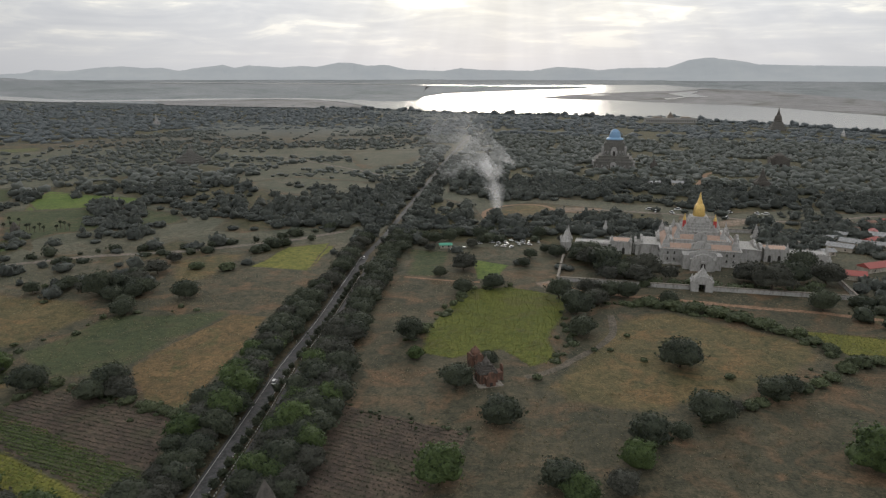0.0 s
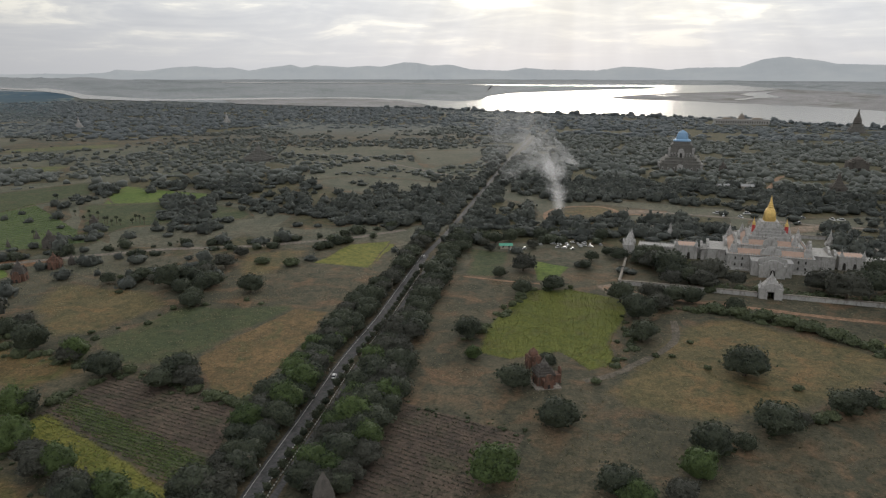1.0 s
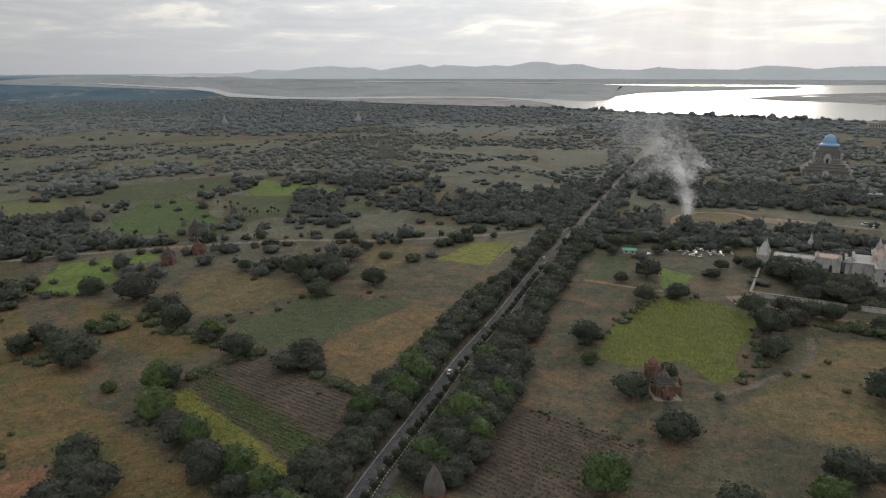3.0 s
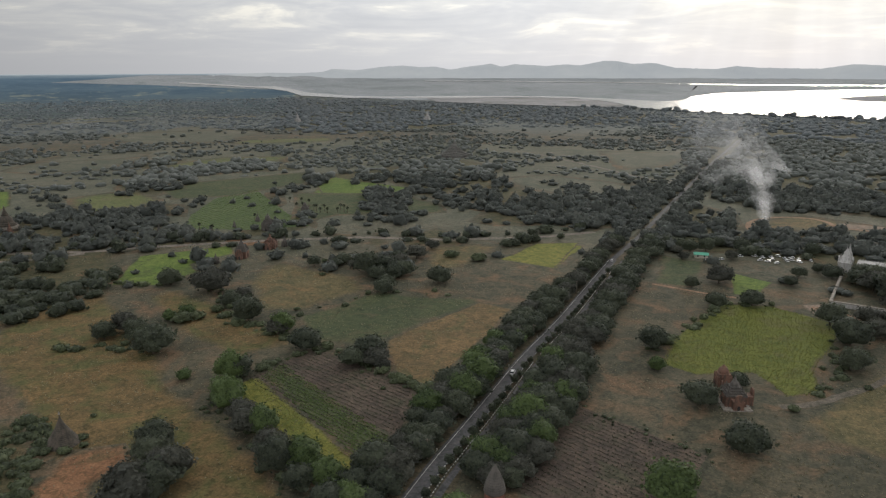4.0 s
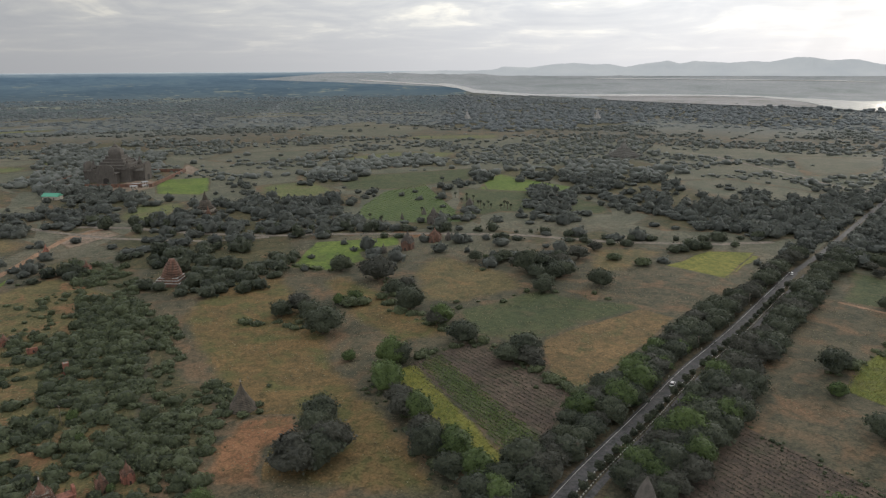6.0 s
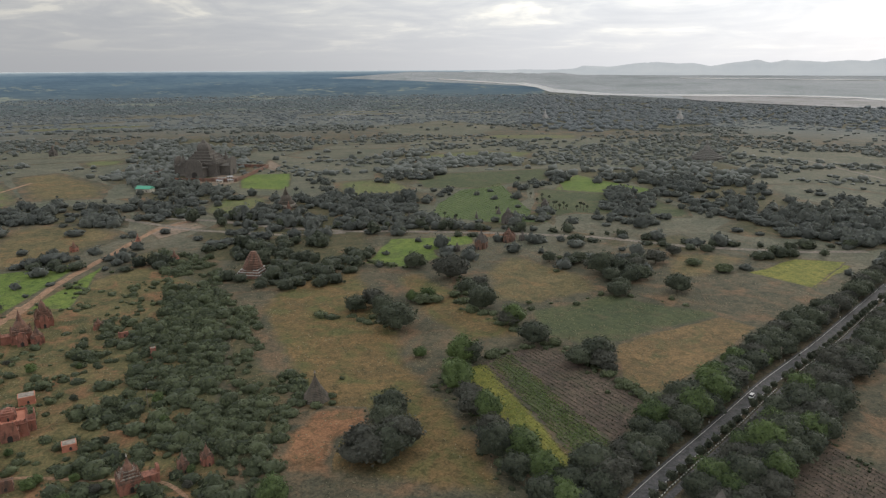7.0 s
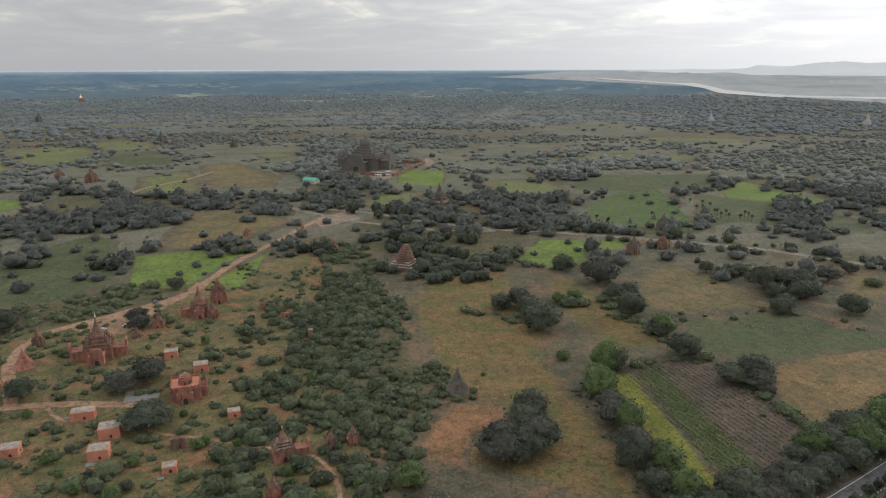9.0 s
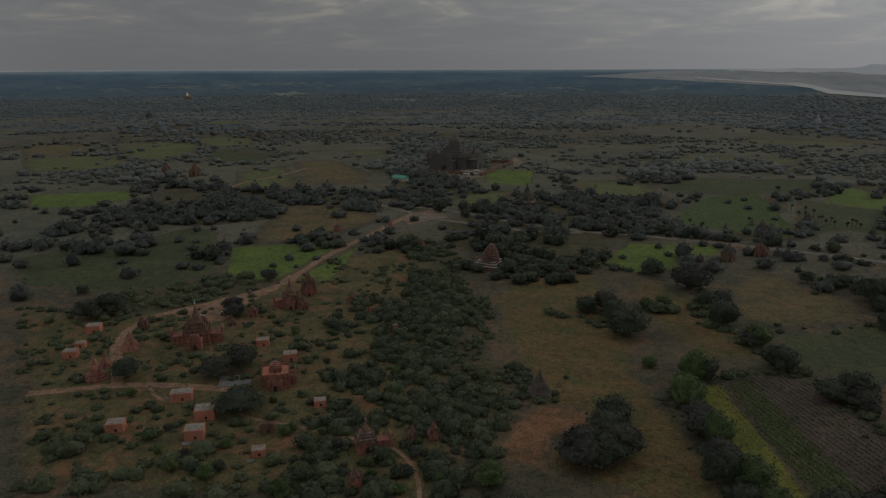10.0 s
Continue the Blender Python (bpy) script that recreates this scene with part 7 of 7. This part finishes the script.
def open_country(lo, hi, step, models, leaf, sizes, size, cut, seed, label, tall=0.9):
    """Trees in loose clumps and lines over the plain, thinning out in the open fields."""
    x, y, g = spread_points((-hi, -600, hi, hi), step, seed)
    r = np.hypot(x, y)
    ok = (r > lo) & (r < hi) & in_view(x, y)
    x, y = x[ok], y[ok]
    ok = free_of(x, y) | (free_of(x, y, False) & (g.random(len(x)) < 0.07))
    for w in WATERS:
        ok &= ~inside(w, x, y)
    x, y = x[ok], y[ok]
    u, v = x, y
    if lo >= 900:  # belts of trees lie across the view towards the skyline
        u, v = np.arctan2(x, y) * (lo + hi) * 0.35, np.hypot(x, y) * 1.5
    n = patchy(u, v, size, seed * 0.37) + 0.55 * patchy(u, v, size * 0.28, seed * 0.71)
    ok = n > (cut(np.hypot(x, y)) if callable(cut) else cut)
    ok |= g.random(len(x)) < 0.03
    ok &= clear_of_trees(x, y, 0.5)
    for kind, poly in COVER:
        ok &= ~inside(poly, x, y)
    x, y = x[ok], y[ok]
    plant("woods", models, x, y, sizes[0] + (sizes[1] - sizes[0]) * g.random(len(x)) ** 1.4, leaf, label, "woods", seed, tall, 0.09 if lo < 900 else 0.16)


PALMS = [(-379, 598), (-372, 597), (-370, 606), (-344, 583), (-344, 591), (-329, 590), (-332, 602), (-324, 594), (-401, 620), (-380, 529), (-392, 484), (-403, 481), (-384, 473), (-356, 592), (-351, 588), (-338, 586), (-318, 590), (-382, 612)]
for i, (px, py) in enumerate(PALMS):
    palm(px, py, 4.2 + (i * 7 % 5) * 0.6, i)
open_country(470, 900, 12.0, OUT, "mid", (6, 16), 95, 0.20, 3, "scattered round dark trees between fields")
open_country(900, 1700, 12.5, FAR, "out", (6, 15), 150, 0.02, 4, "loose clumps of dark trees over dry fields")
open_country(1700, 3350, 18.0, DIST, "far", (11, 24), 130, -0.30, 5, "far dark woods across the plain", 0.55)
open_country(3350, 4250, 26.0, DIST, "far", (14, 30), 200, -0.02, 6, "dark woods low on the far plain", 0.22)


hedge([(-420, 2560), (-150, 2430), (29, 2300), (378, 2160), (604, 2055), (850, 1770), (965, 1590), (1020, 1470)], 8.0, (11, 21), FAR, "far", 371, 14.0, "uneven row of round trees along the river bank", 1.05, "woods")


# ---- low growth on the open ground ----
def tuft_model(seed, blades=5):
    g = np.random.default_rng(seed)
    vs, fs = [], []
    for i in range(blades):
        a, l = g.uniform(0, 6.28), g.uniform(0.5, 1.0)
        c, s = math.cos(a), math.sin(a)
        o = np.array([g.uniform(-0.3, 0.3), g.uniform(-0.3, 0.3), -0.05])
        vs += [o + (-s * 0.22, c * 0.22, 0), o + (s * 0.22, -c * 0.22, 0), o + (c * 0.6 * l, s * 0.6 * l, 0.5 * l)]
        fs.append((3 * i, 3 * i + 1, 3 * i + 2))
    return np.array(vs), np.array(fs)


TUFTS = [tuft_model(s) for s in (1, 2, 3, 4)]


def tufts(name, x, y, size, mat, label, category, seed, lift=0.04):
    g = np.random.default_rng(seed)
    which = g.integers(0, 4, len(x))
    lots = [repeated(TUFTS[k], x[which == k], y[which == k], np.full((which == k).sum(), lift), size[which == k], g.uniform(0, 6.28, (which == k).sum()), g.uniform(0.7, 1.3, (which == k).sum())) for k in range(4)]
    v, f = gather(lots)
    joined(name, v, f, mat, label, category)


x, y, g = spread_points((-420, -20, 260, 460), 2.9, 77)
ok = in_view(x, y) & (np.hypot(x, y) > 120) & away(x, y, ROAD, 14)
for width, line in TRACKS:
    ok &= away(x, y, line, width / 2 + 1)
for kind, poly in FIELDS:
    if kind in ("plough", "rows", "crop", "yellowcrop", "sand"):
        ok &= ~inside(poly, x, y)
x, y = x[ok], y[ok]
ok = patchy(x, y, 16, 5.5) > 0.05
x, y = x[ok], y[ok]
tufts("grass_clumps", x, y, g.uniform(0.4, 1.2, len(x)), TUFT, "clumps of dry grass and weeds on open ground", "grass", 8)


def crop_rows(poly, ax, ay, spacing, along, size, mat, label, seed, gap=0.15, lift=0.05):
    """Plants standing in rows that run along (ax, ay)."""
    g = np.random.default_rng(seed)
    k = math.hypot(ax, ay)
    ux, uy = ax / k, ay / k
    cx, cy = sum(p[0] for p in poly) / len(poly), sum(p[1] for p in poly) / len(poly)
    reach = max(math.hypot(p[0] - cx, p[1] - cy) for p in poly) + 2
    a, b = np.meshgrid(np.arange(-reach, reach, along), np.arange(-reach, reach, spacing))
    a, b = a.ravel() + g.uniform(-0.3, 0.3, a.size) * along, b.ravel() + g.uniform(-0.08, 0.08, b.size) * spacing
    x, y = cx + a * ux - b * uy, cy + a * uy + b * ux
    ok = inside(poly, x, y) & (g.random(len(x)) > gap) & clear_of_trees(x, y, 0.4)
    x, y = x[ok], y[ok]
    tufts("crop_rows", x, y, size * g.uniform(0.6, 1.3, len(x)), mat, label, "crop", seed, lift)


YELLOW_CROP = leaves("yellow_crop_plants", (0.130, 0.145, 0.038), (0.225, 0.220, 0.058), 0.0)
FURROW = leaves("furrow_growth", (0.032, 0.034, 0.016), (0.070, 0.072, 0.034))
for n, (kind, poly) in enumerate(FIELDS):
    far = min(math.hypot(*p) for p in poly)
    if kind == "plough" and far < 300:
        crop_rows(poly, *((50, -23) if poly[0][0] > -100 else (70, -25)), 2.5, 0.8, 0.85, FURROW, "rows of low plants in ploughed soil", 200 + n)
    elif kind == "rows":
        crop_rows(poly, 130, -60, 5.0, 1.6, 1.5, SPROUT, "green crop standing in rows", 200 + n, 0.05)
    elif kind in ("yellowcrop", "yellow") and far < 420:
        crop_rows(poly, 40, -18, 1.5, 1.2, 0.9, YELLOW_CROP, "standing yellow-green crop", 200 + n, 0.1)
crop_rows([(-180, 246), (-178, 261), (-143, 240), (-107, 219), (-98, 212), (-98, 194), (-111, 201)], 70, -25, 1.8, 0.7, 1.15, SPROUT, "bright green rows of young plants in the ploughed field", 290, 0.1)


# ---- smoke of the fire by the clearing ----
SMOKE, st, sp = material("thin_grey_smoke")
st.nodes.remove(sp)
puff, airy, clear_air = st.nodes.new("ShaderNodeBsdfDiffuse"), st.nodes.new("ShaderNodeBsdfTranslucent"), st.nodes.new("ShaderNodeBsdfTransparent")
puff.inputs[0].default_value = airy.inputs[0].default_value = (0.92, 0.92, 0.93, 1)
body_mix, thin_mix = node(st, "ShaderNodeMixShader", Fac=0.5), st.nodes.new("ShaderNodeMixShader")
link(st, puff.outputs[0], body_mix.inputs[1])
link(st, airy.outputs[0], body_mix.inputs[2])
dens = ramp(st, noise_at(st, 13.0, 5.0, 0.6), [(0.36, (0.0, 0.0, 0.0)), (0.66, (0.5, 0.5, 0.5))])
thin = st.nodes.new("ShaderNodeAttribute")
thin.attribute_name = "inner"
dens = maths(st, "MULTIPLY", dens, thin.outputs["Fac"])
link(st, dens, thin_mix.inputs[0])
link(st, clear_air.outputs[0], thin_mix.inputs[1])
link(st, body_mix.outputs[0], thin_mix.inputs[2])
link(st, thin_mix.outputs[0], st.nodes["Material Output"].inputs[0])
SMOKE.surface_render_method = "BLENDED"


def plume(path, shells, label, seed, thick=1.0):
    """Nested wavering sleeves of smoke along a path of (x, y, z, radius)."""
    bm = bmesh.new()
    layer = bm.verts.layers.float.new("inner")
    for q, k in enumerate(shells):
        rows = []
        for i in range(49):
            u = i / 48 * (len(path) - 1)
            j = min(int(u), len(path) - 2)
            x, y, z, r = (a + (b - a) * (u - j) for a, b in zip(path[j], path[j + 1]))
            row = []
            along = (Vector(path[j + 1][:3]) - Vector(path[j][:3])).normalized()
            if 0 < j < len(path) - 2:
                along = (Vector(path[j + 2][:3]) - Vector(path[j][:3])).normalized().lerp(along, 0.5)
            side = Vector((0, 1, 0)).cross(along).normalized()
            for m in range(28):
                a = math.tau * m / 28
                d = side * math.cos(a) + Vector((0, 1, 0)) * math.sin(a)
                p = Vector((x, y, z)) + d * r * k
                n = noise.fractal(p / 9.0 + Vector((q * 7, seed, 0)), 0.9, 2.0, 4)
                s = noise.noise_vector(p / 16.0 + Vector((seed, q, 3)))
                v = bm.verts.new(p + d * r * k * 0.45 * n + s * r * 0.4)
                v[layer] = thick * min(1.0, 1.7 * (1 - i / 48)) ** 1.6 * min(1.0, 0.95 - 0.55 * (k - 0.4))
                row.append(v)
            rows.append(row)
        for lo, hi in zip(rows, rows[1:]):
            for m in range(28):
                bm.faces.new((lo[m], lo[(m + 1) % 28], hi[(m + 1) % 28], hi[m]))
    return tagged(part("smoke_plume", bm, SMOKE, smooth=True), label, "smoke", kind="stuff")


plume([(53, 668, 0.3, 2.6), (52, 668, 14, 4.2), (49, 668, 28, 6.4), (45, 668, 42, 9.5), (39, 670, 54, 12.0), (28, 674, 62, 18.0), (8, 680, 74, 25.0), (-14, 690, 88, 28.0), (-36, 700, 104, 24.0)], (1.35, 0.85, 0.4), "pale grey smoke column drifting over the trees", 1.0)
plume([(68, 664, 46, 1.6), (63, 664, 51, 3.4), (54, 665, 57, 6.0), (45, 666, 63, 8.0), (38, 668, 72, 6.0)], (0.9,), "small white puff of smoke beside a taller column", 2.0)
plume([(-1373, 1190, 1, 5.0), (-1384, 1235, 9, 11.0), (-1402, 1300, 18, 18.0), (-1440, 1380, 27, 22.0), (-1490, 1470, 36, 18.0)], (1.0,), "thin low smoke drifting over far fields", 3.0, 0.2)
